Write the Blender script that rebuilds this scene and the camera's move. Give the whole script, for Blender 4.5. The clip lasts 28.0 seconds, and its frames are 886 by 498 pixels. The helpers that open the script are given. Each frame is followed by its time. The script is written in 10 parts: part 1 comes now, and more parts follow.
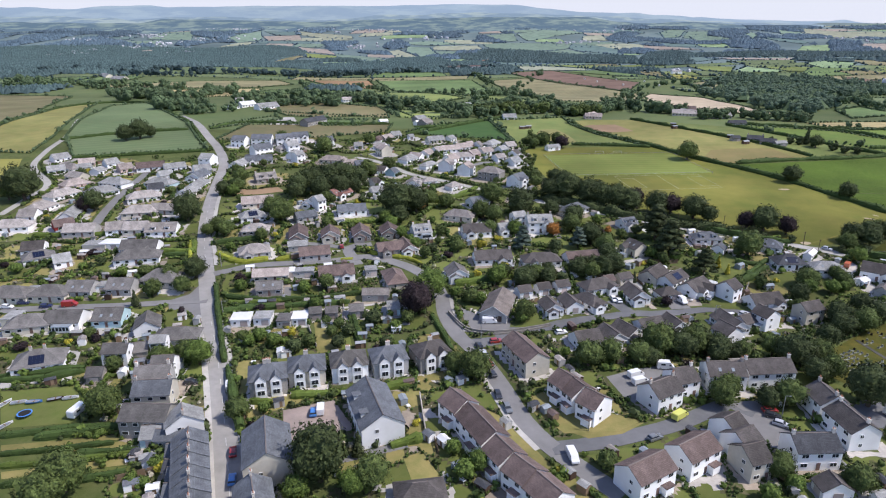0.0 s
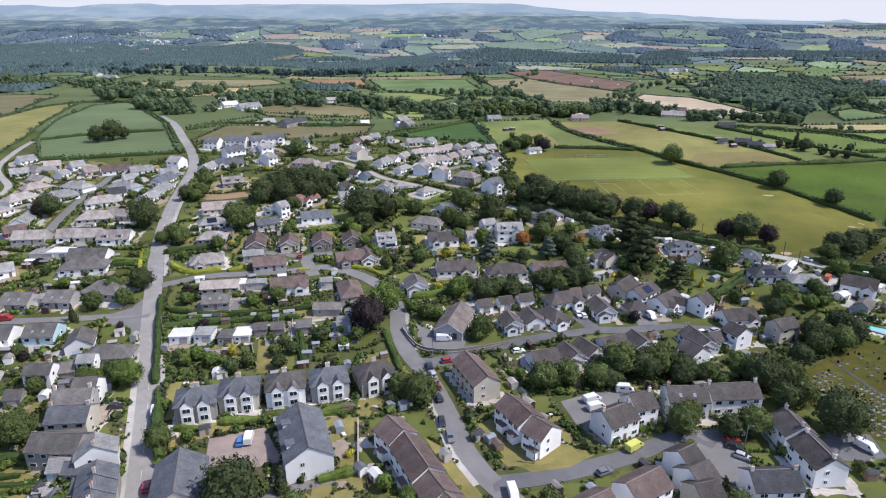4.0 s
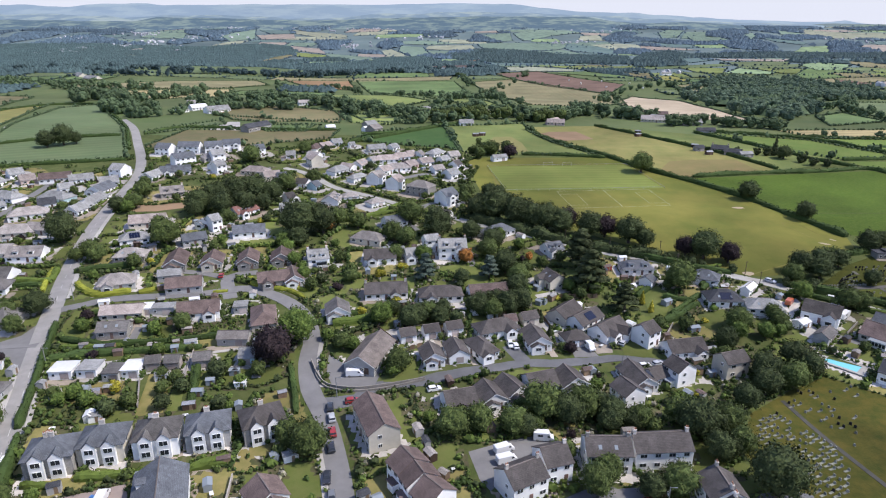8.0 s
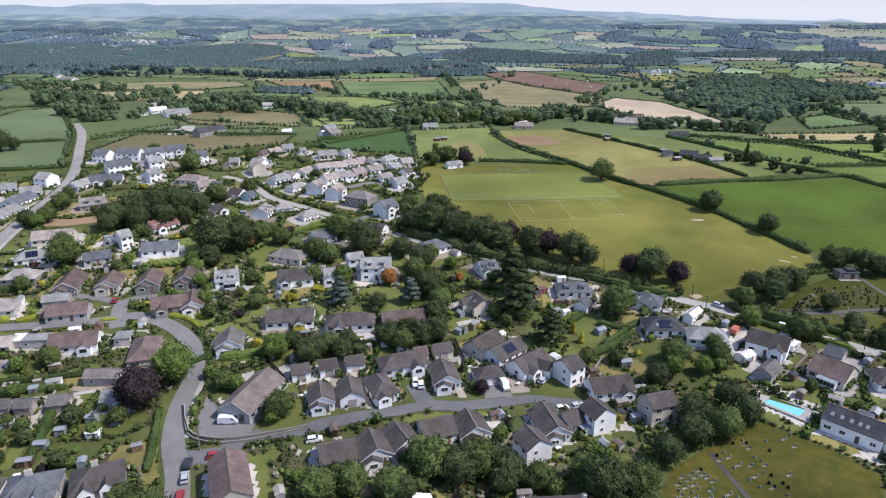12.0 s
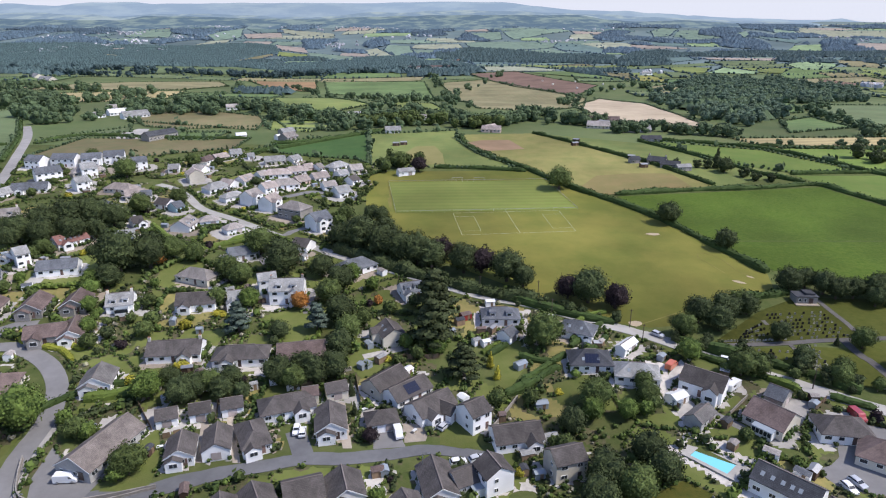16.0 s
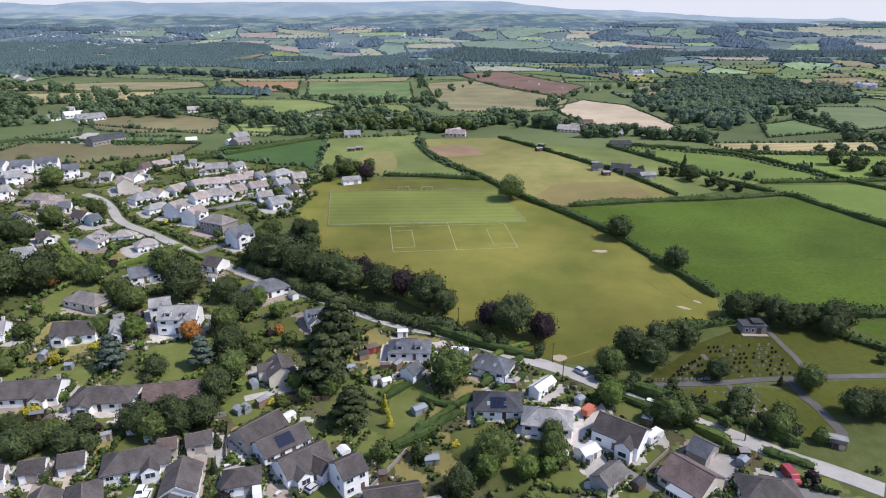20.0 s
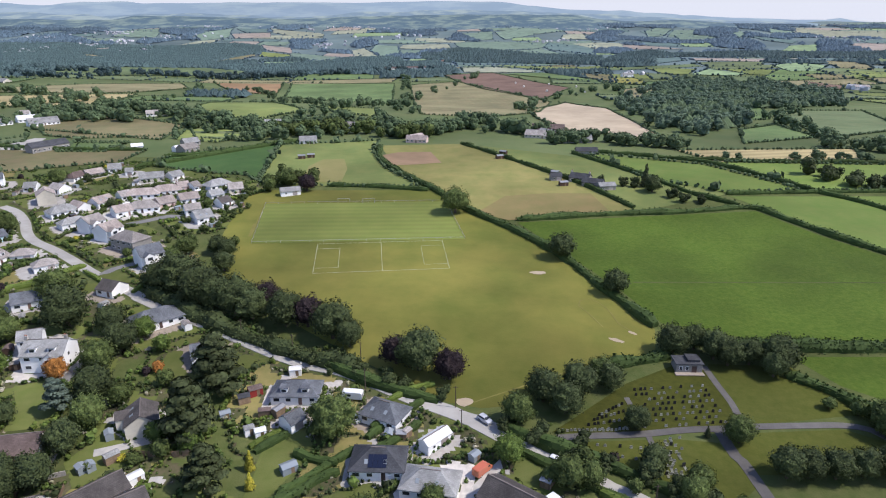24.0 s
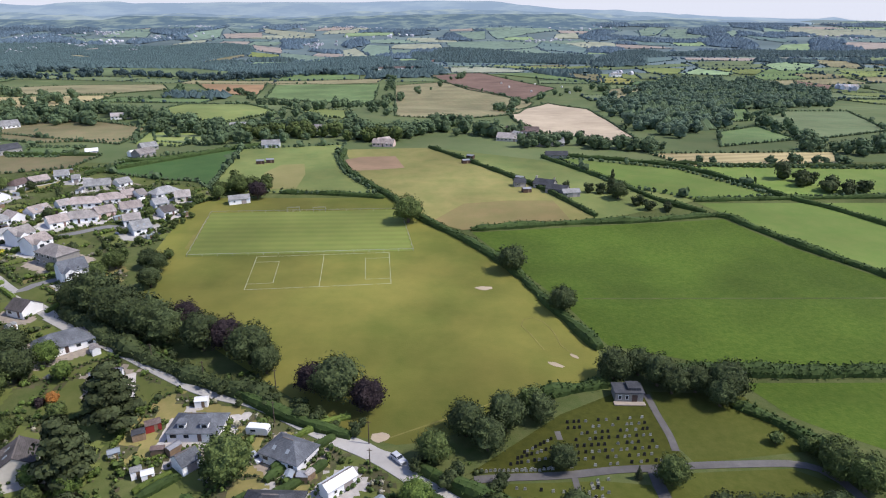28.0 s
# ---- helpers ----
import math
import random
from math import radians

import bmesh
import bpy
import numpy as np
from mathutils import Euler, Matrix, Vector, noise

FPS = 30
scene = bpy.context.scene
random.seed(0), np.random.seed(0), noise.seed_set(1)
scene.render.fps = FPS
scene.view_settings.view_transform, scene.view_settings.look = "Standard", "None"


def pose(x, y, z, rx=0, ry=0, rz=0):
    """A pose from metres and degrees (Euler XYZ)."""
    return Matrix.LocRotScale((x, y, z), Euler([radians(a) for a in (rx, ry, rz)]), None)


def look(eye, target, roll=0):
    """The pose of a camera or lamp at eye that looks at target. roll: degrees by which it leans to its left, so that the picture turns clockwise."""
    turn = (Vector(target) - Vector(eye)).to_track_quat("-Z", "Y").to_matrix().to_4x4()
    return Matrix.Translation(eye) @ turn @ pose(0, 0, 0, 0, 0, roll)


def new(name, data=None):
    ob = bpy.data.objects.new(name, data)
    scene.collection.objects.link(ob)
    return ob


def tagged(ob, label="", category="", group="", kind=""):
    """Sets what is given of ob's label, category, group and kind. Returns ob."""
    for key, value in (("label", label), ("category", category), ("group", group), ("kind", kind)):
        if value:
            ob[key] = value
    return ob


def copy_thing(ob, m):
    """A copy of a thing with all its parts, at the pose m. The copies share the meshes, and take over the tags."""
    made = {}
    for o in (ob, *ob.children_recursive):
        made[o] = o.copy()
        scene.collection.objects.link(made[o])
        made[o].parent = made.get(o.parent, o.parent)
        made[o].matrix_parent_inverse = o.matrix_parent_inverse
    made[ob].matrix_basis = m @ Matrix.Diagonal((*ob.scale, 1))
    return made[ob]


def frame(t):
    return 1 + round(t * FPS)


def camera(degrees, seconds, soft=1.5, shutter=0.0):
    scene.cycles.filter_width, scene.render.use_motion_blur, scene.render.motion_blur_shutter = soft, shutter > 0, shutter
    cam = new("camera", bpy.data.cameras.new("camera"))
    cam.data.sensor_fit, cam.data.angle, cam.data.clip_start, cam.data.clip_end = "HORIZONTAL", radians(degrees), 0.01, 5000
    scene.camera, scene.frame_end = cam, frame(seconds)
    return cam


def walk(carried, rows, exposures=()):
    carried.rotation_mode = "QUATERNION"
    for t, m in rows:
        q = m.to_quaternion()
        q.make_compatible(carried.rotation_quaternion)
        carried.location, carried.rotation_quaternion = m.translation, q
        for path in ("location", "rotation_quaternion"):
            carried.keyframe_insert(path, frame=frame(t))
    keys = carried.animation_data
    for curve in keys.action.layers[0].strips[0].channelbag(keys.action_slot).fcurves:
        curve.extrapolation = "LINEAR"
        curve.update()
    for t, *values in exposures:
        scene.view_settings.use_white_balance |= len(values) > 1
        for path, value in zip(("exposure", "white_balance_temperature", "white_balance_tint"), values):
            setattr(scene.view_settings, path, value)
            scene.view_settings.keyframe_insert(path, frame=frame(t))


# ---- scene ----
cam = camera(70.0, 28.0, soft=1.1)

# seconds, x, y, z, heading, tilt below the horizon, lean
PATH = [
    (0, 0.00, 0.00, 104.00, 0.247, 19.412, 0.150),
    (1, 2.80, 2.58, 103.78, 0.238, 19.443, 0.130),
    (2, 6.39, 5.22, 103.86, 0.216, 19.495, 0.092),
    (3, 10.78, 8.58, 104.08, 0.168, 19.498, 0.052),
    (4, 16.01, 12.78, 104.35, 0.143, 19.513, 0.019),
    (5, 21.68, 17.39, 104.55, 0.116, 19.517, -0.032),
    (6, 27.83, 22.41, 104.67, 0.083, 19.520, -0.074),
    (7, 35.03, 28.14, 104.68, 0.060, 19.499, -0.087),
    (8, 42.63, 33.94, 104.79, 0.033, 19.485, -0.079),
    (9, 50.10, 39.83, 104.89, 0.063, 19.494, -0.052),
    (10, 57.59, 45.91, 104.88, 0.054, 19.496, -0.002),
    (11, 64.94, 51.66, 104.91, 0.061, 19.525, 0.015),
    (12, 72.37, 57.38, 104.84, 0.047, 19.531, 0.027),
    (13, 79.71, 63.17, 104.73, 0.024, 19.549, 0.007),
    (14, 86.96, 68.99, 104.57, 0.006, 19.571, -0.008),
    (15, 94.23, 74.75, 104.47, -0.020, 19.587, -0.011),
    (16, 101.60, 80.59, 104.54, -0.033, 19.594, -0.007),
    (17, 108.98, 86.53, 104.45, -0.065, 19.609, -0.020),
    (18, 116.21, 92.08, 104.48, -0.095, 19.615, -0.021),
    (19, 123.56, 97.96, 104.47, -0.117, 19.634, 0.003),
    (20, 131.02, 103.76, 104.57, -0.146, 19.656, -0.003),
    (21, 138.41, 109.66, 104.65, -0.188, 19.669, -0.021),
    (22, 145.60, 115.28, 104.71, -0.205, 19.665, -0.018),
    (23, 152.82, 120.83, 104.77, -0.219, 19.649, -0.027),
    (24, 159.99, 126.39, 104.82, -0.230, 19.621, -0.017),
    (25, 166.79, 131.62, 104.96, -0.178, 19.621, 0.024),
    (26, 172.53, 136.03, 105.01, -0.086, 19.623, 0.054),
    (27, 177.01, 139.28, 105.09, -0.049, 19.646, 0.098),
    (28, 180.23, 141.45, 104.98, 0.044, 19.658, 0.082),
]


def flight(x, y, z, heading, tilt, lean):
    a, b = radians(heading), radians(tilt)
    way = Vector((math.sin(a) * math.cos(b), math.cos(a) * math.cos(b), -math.sin(b)))
    eye = Vector((x, y, z))
    return look(eye, eye + way * 100, -lean)


walk(cam, [(r[0], flight(*r[1:])) for r in PATH], [(0, 0.44, 6350, 15), (28, 0.4, 6350, 15)])

# ---- daylight: hazy summer sun from the east, high ----
SUN_ELEVATION, SUN_AZIMUTH = 53, 100
world = bpy.data.worlds.new("sky")
scene.world = world
world.use_nodes = True
wn = world.node_tree
sky = wn.nodes.new("ShaderNodeTexSky")
sky.sky_type = "NISHITA"
sky.sun_disc = False
sky.sun_elevation = radians(SUN_ELEVATION)
sky.sun_rotation = radians(SUN_AZIMUTH)
sky.air_density, sky.dust_density, sky.ozone_density = 1.0, 0.3, 1.2
tint = wn.nodes.new("ShaderNodeMix")
tint.data_type, tint.blend_type = "RGBA", "MULTIPLY"
tint.inputs["Factor"].default_value = 1.0
tint.inputs["B"].default_value = (1.08, 0.99, 1.06, 1)
wn.links.new(sky.outputs[0], tint.inputs["A"])
wn.links.new(tint.outputs["Result"], wn.nodes["Background"].inputs[0])
wn.nodes["Background"].inputs[1].default_value = 0.143
sun = new("sun", bpy.data.lights.new("sun", "SUN"))
sun.data.energy, sun.data.angle, sun.data.color = 3.5, radians(2.0), (1.0, 0.95, 0.86)
_e, _a = radians(SUN_ELEVATION), radians(SUN_AZIMUTH)
_to_sun = Vector((math.sin(_a) * math.cos(_e), math.cos(_a) * math.cos(_e), math.sin(_e)))
sun.matrix_world = look(_to_sun * 300, (0, 0, 0))


# ---- the lie of the land ----
def lerp_table(tab, v):
    if v <= tab[0][0]:
        return tab[0][1]
    for (a, za), (b, zb) in zip(tab, tab[1:]):
        if v <= b:
            u = (v - a) / (b - a)
            u = u * u * (3 - 2 * u) * 0.5 + u * 0.5
            return za + (zb - za) * u
    return tab[-1][1]


SLOPE = [(-600, 0), (60, 1), (185, 7), (260, 11), (345, 16), (470, 22), (570, 24), (700, 20), (810, 15),
         (970, 5), (1300, 2), (1630, 6), (2300, -6), (2900, 4), (3300, 34), (3700, 66), (4200, 94), (4900, 120)]


def terrain(x, y):
    z = lerp_table(SLOPE, y)
    z -= 3.0 * math.exp(-((x - 115) / 60) ** 2 - ((y - 205) / 55) ** 2)
    z += 3.0 * math.exp(-((x + 90) / 70) ** 2 - ((y - 310) / 90) ** 2)
    z += 9.0 * math.exp(-((x + 40) / 190) ** 2 - ((y - 770) / 130) ** 2)
    if y > 600:
        k = min(1, (y - 600) / 500)
        z += k * (7 * math.sin(x / 310 + 1.3) * math.sin(y / 420 + 0.4) + 4 * math.sin(x / 140 + y / 230))
    return z


# ---- materials ----
def mat(name, col, col2=None, scale=0.5, rough=0.85, grain=8.0, bump=0.3, vary=0.12, metal=0.0, big=0.04, bigamt=0.25,
        local=False):
    """Two colours mixed by noise of that scale, a broad second variation, fine bump, and a shift from object to object."""
    m = bpy.data.materials.new(name)
    m.use_nodes = True
    nt = m.node_tree
    N, L = nt.nodes, nt.links
    b = N["Principled BSDF"]
    b.inputs["Roughness"].default_value = rough
    b.inputs["Metallic"].default_value = metal
    b.inputs["Specular IOR Level"].default_value = 0.12 if rough > 0.65 else 0.4
    if local:
        pos = N.new("ShaderNodeTexCoord").outputs["Object"]
    else:
        pos = N.new("ShaderNodeNewGeometry").outputs["Position"]
    n1 = N.new("ShaderNodeTexNoise")
    n1.inputs["Scale"].default_value, n1.inputs["Detail"].default_value = scale, 5
    n1.inputs["Roughness"].default_value = 0.65
    L.new(pos, n1.inputs["Vector"])
    ramp = N.new("ShaderNodeMapRange")
    ramp.inputs["From Min"].default_value, ramp.inputs["From Max"].default_value = 0.32, 0.68
    L.new(n1.outputs["Fac"], ramp.inputs["Value"])
    mix = N.new("ShaderNodeMix")
    mix.data_type = "RGBA"
    mix.inputs["A"].default_value = (*col, 1)
    c2 = col2 or tuple(c * 0.72 for c in col)
    mix.inputs["B"].default_value = (*c2, 1)
    L.new(ramp.outputs[0], mix.inputs["Factor"])
    n2 = N.new("ShaderNodeTexNoise")
    n2.inputs["Scale"].default_value, n2.inputs["Detail"].default_value = big, 3
    L.new(pos, n2.inputs["Vector"])
    r2 = N.new("ShaderNodeMapRange")
    r2.inputs["From Min"].default_value, r2.inputs["From Max"].default_value = 0.3, 0.7
    r2.inputs["To Min"].default_value, r2.inputs["To Max"].default_value = 1 - bigamt, 1 + bigamt
    L.new(n2.outputs["Fac"], r2.inputs["Value"])
    info = N.new("ShaderNodeObjectInfo")
    r3 = N.new("ShaderNodeMapRange")
    r3.inputs["To Min"].default_value, r3.inputs["To Max"].default_value = 1 - vary, 1 + vary
    L.new(info.outputs["Random"], r3.inputs["Value"])
    mul = N.new("ShaderNodeMath")
    mul.operation = "MULTIPLY"
    L.new(r2.outputs[0], mul.inputs[0])
    L.new(r3.outputs[0], mul.inputs[1])
    hsv = N.new("ShaderNodeHueSaturation")
    L.new(mix.outputs["Result"], hsv.inputs["Color"])
    L.new(mul.outputs[0], hsv.inputs["Value"])
    L.new(hsv.outputs[0], b.inputs["Base Color"])
    if bump:
        n3 = N.new("ShaderNodeTexNoise")
        n3.inputs["Scale"].default_value, n3.inputs["Detail"].default_value = grain, 4
        L.new(pos, n3.inputs["Vector"])
        bp = N.new("ShaderNodeBump")
        bp.inputs["Strength"].default_value, bp.inputs["Distance"].default_value = bump, 0.15
        L.new(n3.outputs["Fac"], bp.inputs["Height"])
        L.new(bp.outputs[0], b.inputs["Normal"])
    return m


def striped(m, angle, period, amount, soft=0.5):
    """Adds mowing or drilling lines of that period, in metres, running along that angle, to a material of mat()."""
    N, L = m.node_tree.nodes, m.node_tree.links
    hsv = next(n for n in N if n.bl_idname == "ShaderNodeHueSaturation")
    src = hsv.inputs["Value"].links[0].from_socket
    geo = N.new("ShaderNodeNewGeometry")
    rot = N.new("ShaderNodeVectorRotate")
    rot.rotation_type = "Z_AXIS"
    rot.inputs["Angle"].default_value = -radians(angle)
    L.new(geo.outputs["Position"], rot.inputs["Vector"])
    wave = N.new("ShaderNodeTexWave")
    wave.bands_direction = "Y"
    wave.inputs["Scale"].default_value = 0.314 / period
    wave.inputs["Distortion"].default_value = 0.6
    wave.inputs["Detail Scale"].default_value = 0.3
    L.new(rot.outputs[0], wave.inputs["Vector"])
    r = N.new("ShaderNodeMapRange")
    r.inputs["From Min"].default_value, r.inputs["From Max"].default_value = 0.5 - soft / 2, 0.5 + soft / 2
    r.inputs["To Min"].default_value, r.inputs["To Max"].default_value = 1 - amount, 1 + amount
    L.new(wave.outputs["Fac"], r.inputs["Value"])
    mul = N.new("ShaderNodeMath")
    mul.operation = "MULTIPLY"
    L.new(src, mul.inputs[0])
    L.new(r.outputs[0], mul.inputs[1])
    L.new(mul.outputs[0], hsv.inputs["Value"])
    return m


M = {}
M["garden"] = mat("garden_ground", (0.06, 0.083, 0.022), (0.1, 0.11, 0.04), 0.22, 0.95, 2.5, 0.6, 0, big=0.03)
# ground beyond 1500 m: distance haze is painted in as a bluish tone
M["hazed_grass"] = mat("hazed_farmland", (0.105, 0.15, 0.155), (0.135, 0.175, 0.165), 0.01, 0.95, 1, 0, 0, big=0.003)
M["mid_grass"] = mat("open_farmland", (0.085, 0.12, 0.046), (0.12, 0.14, 0.058), 0.03, 0.95, 1, 0.3, 0, big=0.006)
M["lawn"] = mat("lawn", (0.1, 0.126, 0.031), (0.13, 0.142, 0.045), 0.25, 0.95, 3.0, 0.4, 0.2)
M["dry_lawn"] = mat("dry_lawn", (0.25, 0.205, 0.08), (0.17, 0.165, 0.055), 0.3, 0.95, 3.0, 0.4, 0.15)
M["asphalt_dark"] = mat("dark_asphalt", (0.155, 0.156, 0.16), (0.12, 0.121, 0.125), 0.25, 0.9, 5, 0.15, 0.05, bigamt=0.15)
M["asphalt"] = mat("worn_asphalt", (0.205, 0.2, 0.195), (0.165, 0.161, 0.157), 0.25, 0.9, 5, 0.15, 0.04, bigamt=0.12)
M["main_asphalt"] = mat("main_road_asphalt", (0.335, 0.319, 0.300), (0.258, 0.250, 0.234), 0.25, 0.9, 5, 0.15, 0.04, bigamt=0.12)
M["pale_asphalt"] = mat("pale_lane", (0.391, 0.374, 0.342), (0.308, 0.293, 0.265), 0.2, 0.9, 5, 0.15, 0.05, bigamt=0.12)
M["concrete"] = mat("concrete", (0.42, 0.4, 0.365), (0.32, 0.305, 0.28), 0.4, 0.9, 5, 0.2, 0.12)
M["gravel"] = mat("gravel", (0.33, 0.28, 0.22), (0.25, 0.21, 0.17), 0.8, 0.95, 6, 0.4, 0.12)
M["paint"] = mat("road_paint", (0.62, 0.62, 0.58), (0.4, 0.4, 0.38), 1.5, 0.8, 6, 0.1, 0)


# ---- helpers for meshes ----
def mesh_ob(name, bm, material, parent=None):
    me = bpy.data.meshes.new(name)
    bm.to_mesh(me)
    bm.free()
    for mm in (material if isinstance(material, (list, tuple)) else [material]):
        me.materials.append(mm)
    ob = new(name, me)
    if parent is not None:
        ob.parent = parent
    return ob


def part(name, bm, material, parent, label=""):
    ob = mesh_ob(name, bm, material, parent)
    if label:
        ob["label"] = label
    return ob


def data_ob(name, verts, faces, material, parent=None, smooth=False):
    me = bpy.data.meshes.new(name)
    me.from_pydata([tuple(v) for v in verts], [], faces)
    me.materials.append(material)
    if smooth:
        me.polygons.foreach_set("use_smooth", [True] * len(me.polygons))
    ob = new(name, me)
    if parent is not None:
        ob.parent = parent
    return ob


def smooth_line(pts, step):
    """Points along a smooth line through pts, about that far apart."""
    P = [Vector((p[0], p[1])) for p in pts]
    if len(P) == 2:
        n = max(1, int((P[1] - P[0]).length / step))
        return [P[0].lerp(P[1], i / n) for i in range(n + 1)]
    Q = [P[0] * 2 - P[1]] + P + [P[-1] * 2 - P[-2]]
    out = []
    for i in range(1, len(Q) - 2):
        a, b, c, d = Q[i - 1:i + 3]
        n = max(1, int((c - b).length / step))
        for k in range(n):
            u = k / n
            out.append(0.5 * (2 * b + (c - a) * u + (2 * a - 5 * b + 4 * c - d) * u * u + (3 * b - a - 3 * c + d) * u ** 3))
    out.append(P[-1])
    return out


def normals_of(line):
    out = []
    for i in range(len(line)):
        d = line[min(i + 1, len(line) - 1)] - line[max(i - 1, 0)]
        d = d.normalized() if d.length > 1e-6 else Vector((1, 0))
        out.append(Vector((-d.y, d.x)))
    return out


def ribbon(name, pts, width, material, lift=0.05, step=4.0, thick=0.25, label="", category="", kind="structure", wiggle=0.0):
    """A strip of paving laid over the land, with sides that go into it."""
    line = smooth_line(pts, step)
    nor = normals_of(line)
    V, F = [], []
    for i, (p, n) in enumerate(zip(line, nor)):
        w = width / 2 + wiggle * noise.noise(Vector((p.x * 0.15, p.y * 0.15, 3)))
        a, b = p + n * w, p - n * w
        z = terrain(p.x, p.y) + lift
        za, zb = 0.5 * (z + terrain(a.x, a.y) + lift), 0.5 * (z + terrain(b.x, b.y) + lift)
        V += [(a.x, a.y, za - thick), (a.x, a.y, za), (b.x, b.y, zb), (b.x, b.y, zb - thick)]
        if i:
            k = 4 * i
            F += [(k - 4 + j, k - 4 + j + 1, k + j + 1, k + j) for j in range(3)]
    ob = data_ob(name, V, F, material)
    return tagged(ob, label, category, kind=kind)


def inside(poly, x, y):
    c = False
    for i in range(len(poly)):
        (x1, y1), (x2, y2) = poly[i - 1], poly[i]
        if (y1 > y) != (y2 > y) and x < (x2 - x1) * (y - y1) / (y2 - y1) + x1:
            c = not c
    return c


OUTLINE = []


def patch(name, pts, material, lift=0.04, cell=8.0, label="", category="", kind="structure"):
    """A flat piece of ground (field, lawn, yard) with that outline, draped over the land."""
    OUTLINE.append((name, pts))
    bm = bmesh.new()
    bm.faces.new([bm.verts.new((p[0], p[1], 0)) for p in pts])
    far = min(math.hypot(p[0] - 90, p[1] - 60) for p in pts)
    lift += min(far - 280, 700) * 0.0008 + max(0.0, far - 980) * 0.0004 if far > 280 else 0.0
    xs, ys = [p[0] for p in pts], [p[1] for p in pts]
    for axis, lo, hi in ((0, min(xs), max(xs)), (1, min(ys), max(ys))):
        k = lo + cell
        while k < hi - cell * 0.2:
            co = (k, 0, 0) if axis == 0 else (0, k, 0)
            no = (1, 0, 0) if axis == 0 else (0, 1, 0)
            bmesh.ops.bisect_plane(bm, geom=bm.verts[:] + bm.edges[:] + bm.faces[:], plane_co=co, plane_no=no)
            k += cell
    for v in bm.verts:
        v.co.z = terrain(v.co.x, v.co.y) + lift
    bmesh.ops.recalc_face_normals(bm, faces=bm.faces)
    if bm.faces and sum(q.normal.z for q in bm.faces) < 0:
        bmesh.ops.reverse_faces(bm, faces=bm.faces)
    ob = mesh_ob(name, bm, material)
    return tagged(ob, label, category, kind=kind)


# ---- the ground: one sheet to the horizon ----
def build_ground():
    xs = [-3400 + 60 * i for i in range(50)] + [-395 + 10 * i for i in range(90)] + [510 + 60 * i for i in range(62)]
    ys = [-500, -300, -150, -50] + [20 + 10 * i for i in range(0, 60)] + [620 + 20 * i for i in range(20)]
    y = 1020
    while y < 4700:
        ys.append(y)
        y += 40
    V = [(x, y, terrain(x, y)) for y in ys for x in xs]
    n = len(xs)
    F = [(j * n + i, j * n + i + 1, (j + 1) * n + i + 1, (j + 1) * n + i) for j in range(len(ys) - 1) for i in range(n - 1)]
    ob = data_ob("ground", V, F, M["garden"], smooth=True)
    ob.data.materials.append(M["hazed_grass"])
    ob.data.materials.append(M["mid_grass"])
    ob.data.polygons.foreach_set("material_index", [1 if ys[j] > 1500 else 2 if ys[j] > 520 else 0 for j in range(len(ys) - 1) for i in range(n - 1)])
    return tagged(ob, "rough grass, gardens and farmland rolling to the horizon", "ground",
                  kind="structure")


build_ground()


# ---- roads ----
ribbon("road", [(-47.7, 116.2), (-56.1, 139.6), (-65.8, 165.5), (-73.9, 185.5), (-83.4, 208.7), (-93.6, 235.9), (-106.5, 271.6), (-117.3, 308.8), (-130.5, 363.9), (-140.2, 405.8), (-155.7, 445.8), (-181.8, 498.7), (-212.0, 558.3), (-247.3, 614.1)], 6.2, M["main_asphalt"], 0.06, label="long straight grey asphalt village road with worn centre line", category="road")
ribbon("road", [(-85.5, 213.8), (-101.0, 212.1), (-118.7, 210.2), (-138.6, 209.3), (-157.9, 207.5)], 5.5, M["asphalt"], 0.06, label="grey asphalt side road between bungalows", category="road")
ribbon("road", [(-90.4, 234.9), (-76.2, 242.3), (-56.1, 245.8), (-37.8, 250.1), (-30.1, 252.4), (-15.6, 244.7), (-5.0, 232.5), (0.3, 217.9), (1.4, 204.8), (5.1, 190.2), (11.4, 177.1), (16.0, 163.7), (18.9, 154.0), (21.9, 143.3), (27.1, 133.3), (34.9, 123.4), (41.1, 116.2)], 5.5, M["asphalt"], 0.06, label="grey asphalt estate road", category="road")
ribbon("road", [(27.6, 132.2), (40.1, 134.4), (49.5, 137.1), (62.9, 142.1), (80.2, 151.0), (85.2, 146.6)], 5, M["asphalt_dark"], 0.06, label="grey asphalt side road to terraced houses", category="road")
ribbon("road", [(9.8, 183.2), (20.0, 186.0), (21.7, 191.8), (35.7, 195.2), (49.6, 201.4), (59.7, 204.5), (68.0, 207.3), (76.4, 207.5), (88.7, 209.9), (97.9, 212.2), (107.7, 210.8), (116.0, 208.1)], 5.8, M["asphalt_dark"], 0.06, label="grey asphalt cul-de-sac", category="road")
ribbon("road", [(67.9, 207.6), (66.1, 211.7), (64.1, 216.2)], 5, M["asphalt_dark"], 0.06, label="grey asphalt turning head between bungalows", category="road")
ribbon("road", [(52.9, 328.4), (69.6, 317.5), (85.9, 308.0), (115.0, 290.1), (133.4, 283.3), (150.3, 272.6), (165.7, 263.5), (179.0, 252.2), (190.9, 242.4), (202.0, 234.2), (212.1, 227.0), (221.7, 220.8), (227.4, 216.7)], 6.0, M["pale_asphalt"], 0.06, label="pale grey country road beside a hedge", category="road")
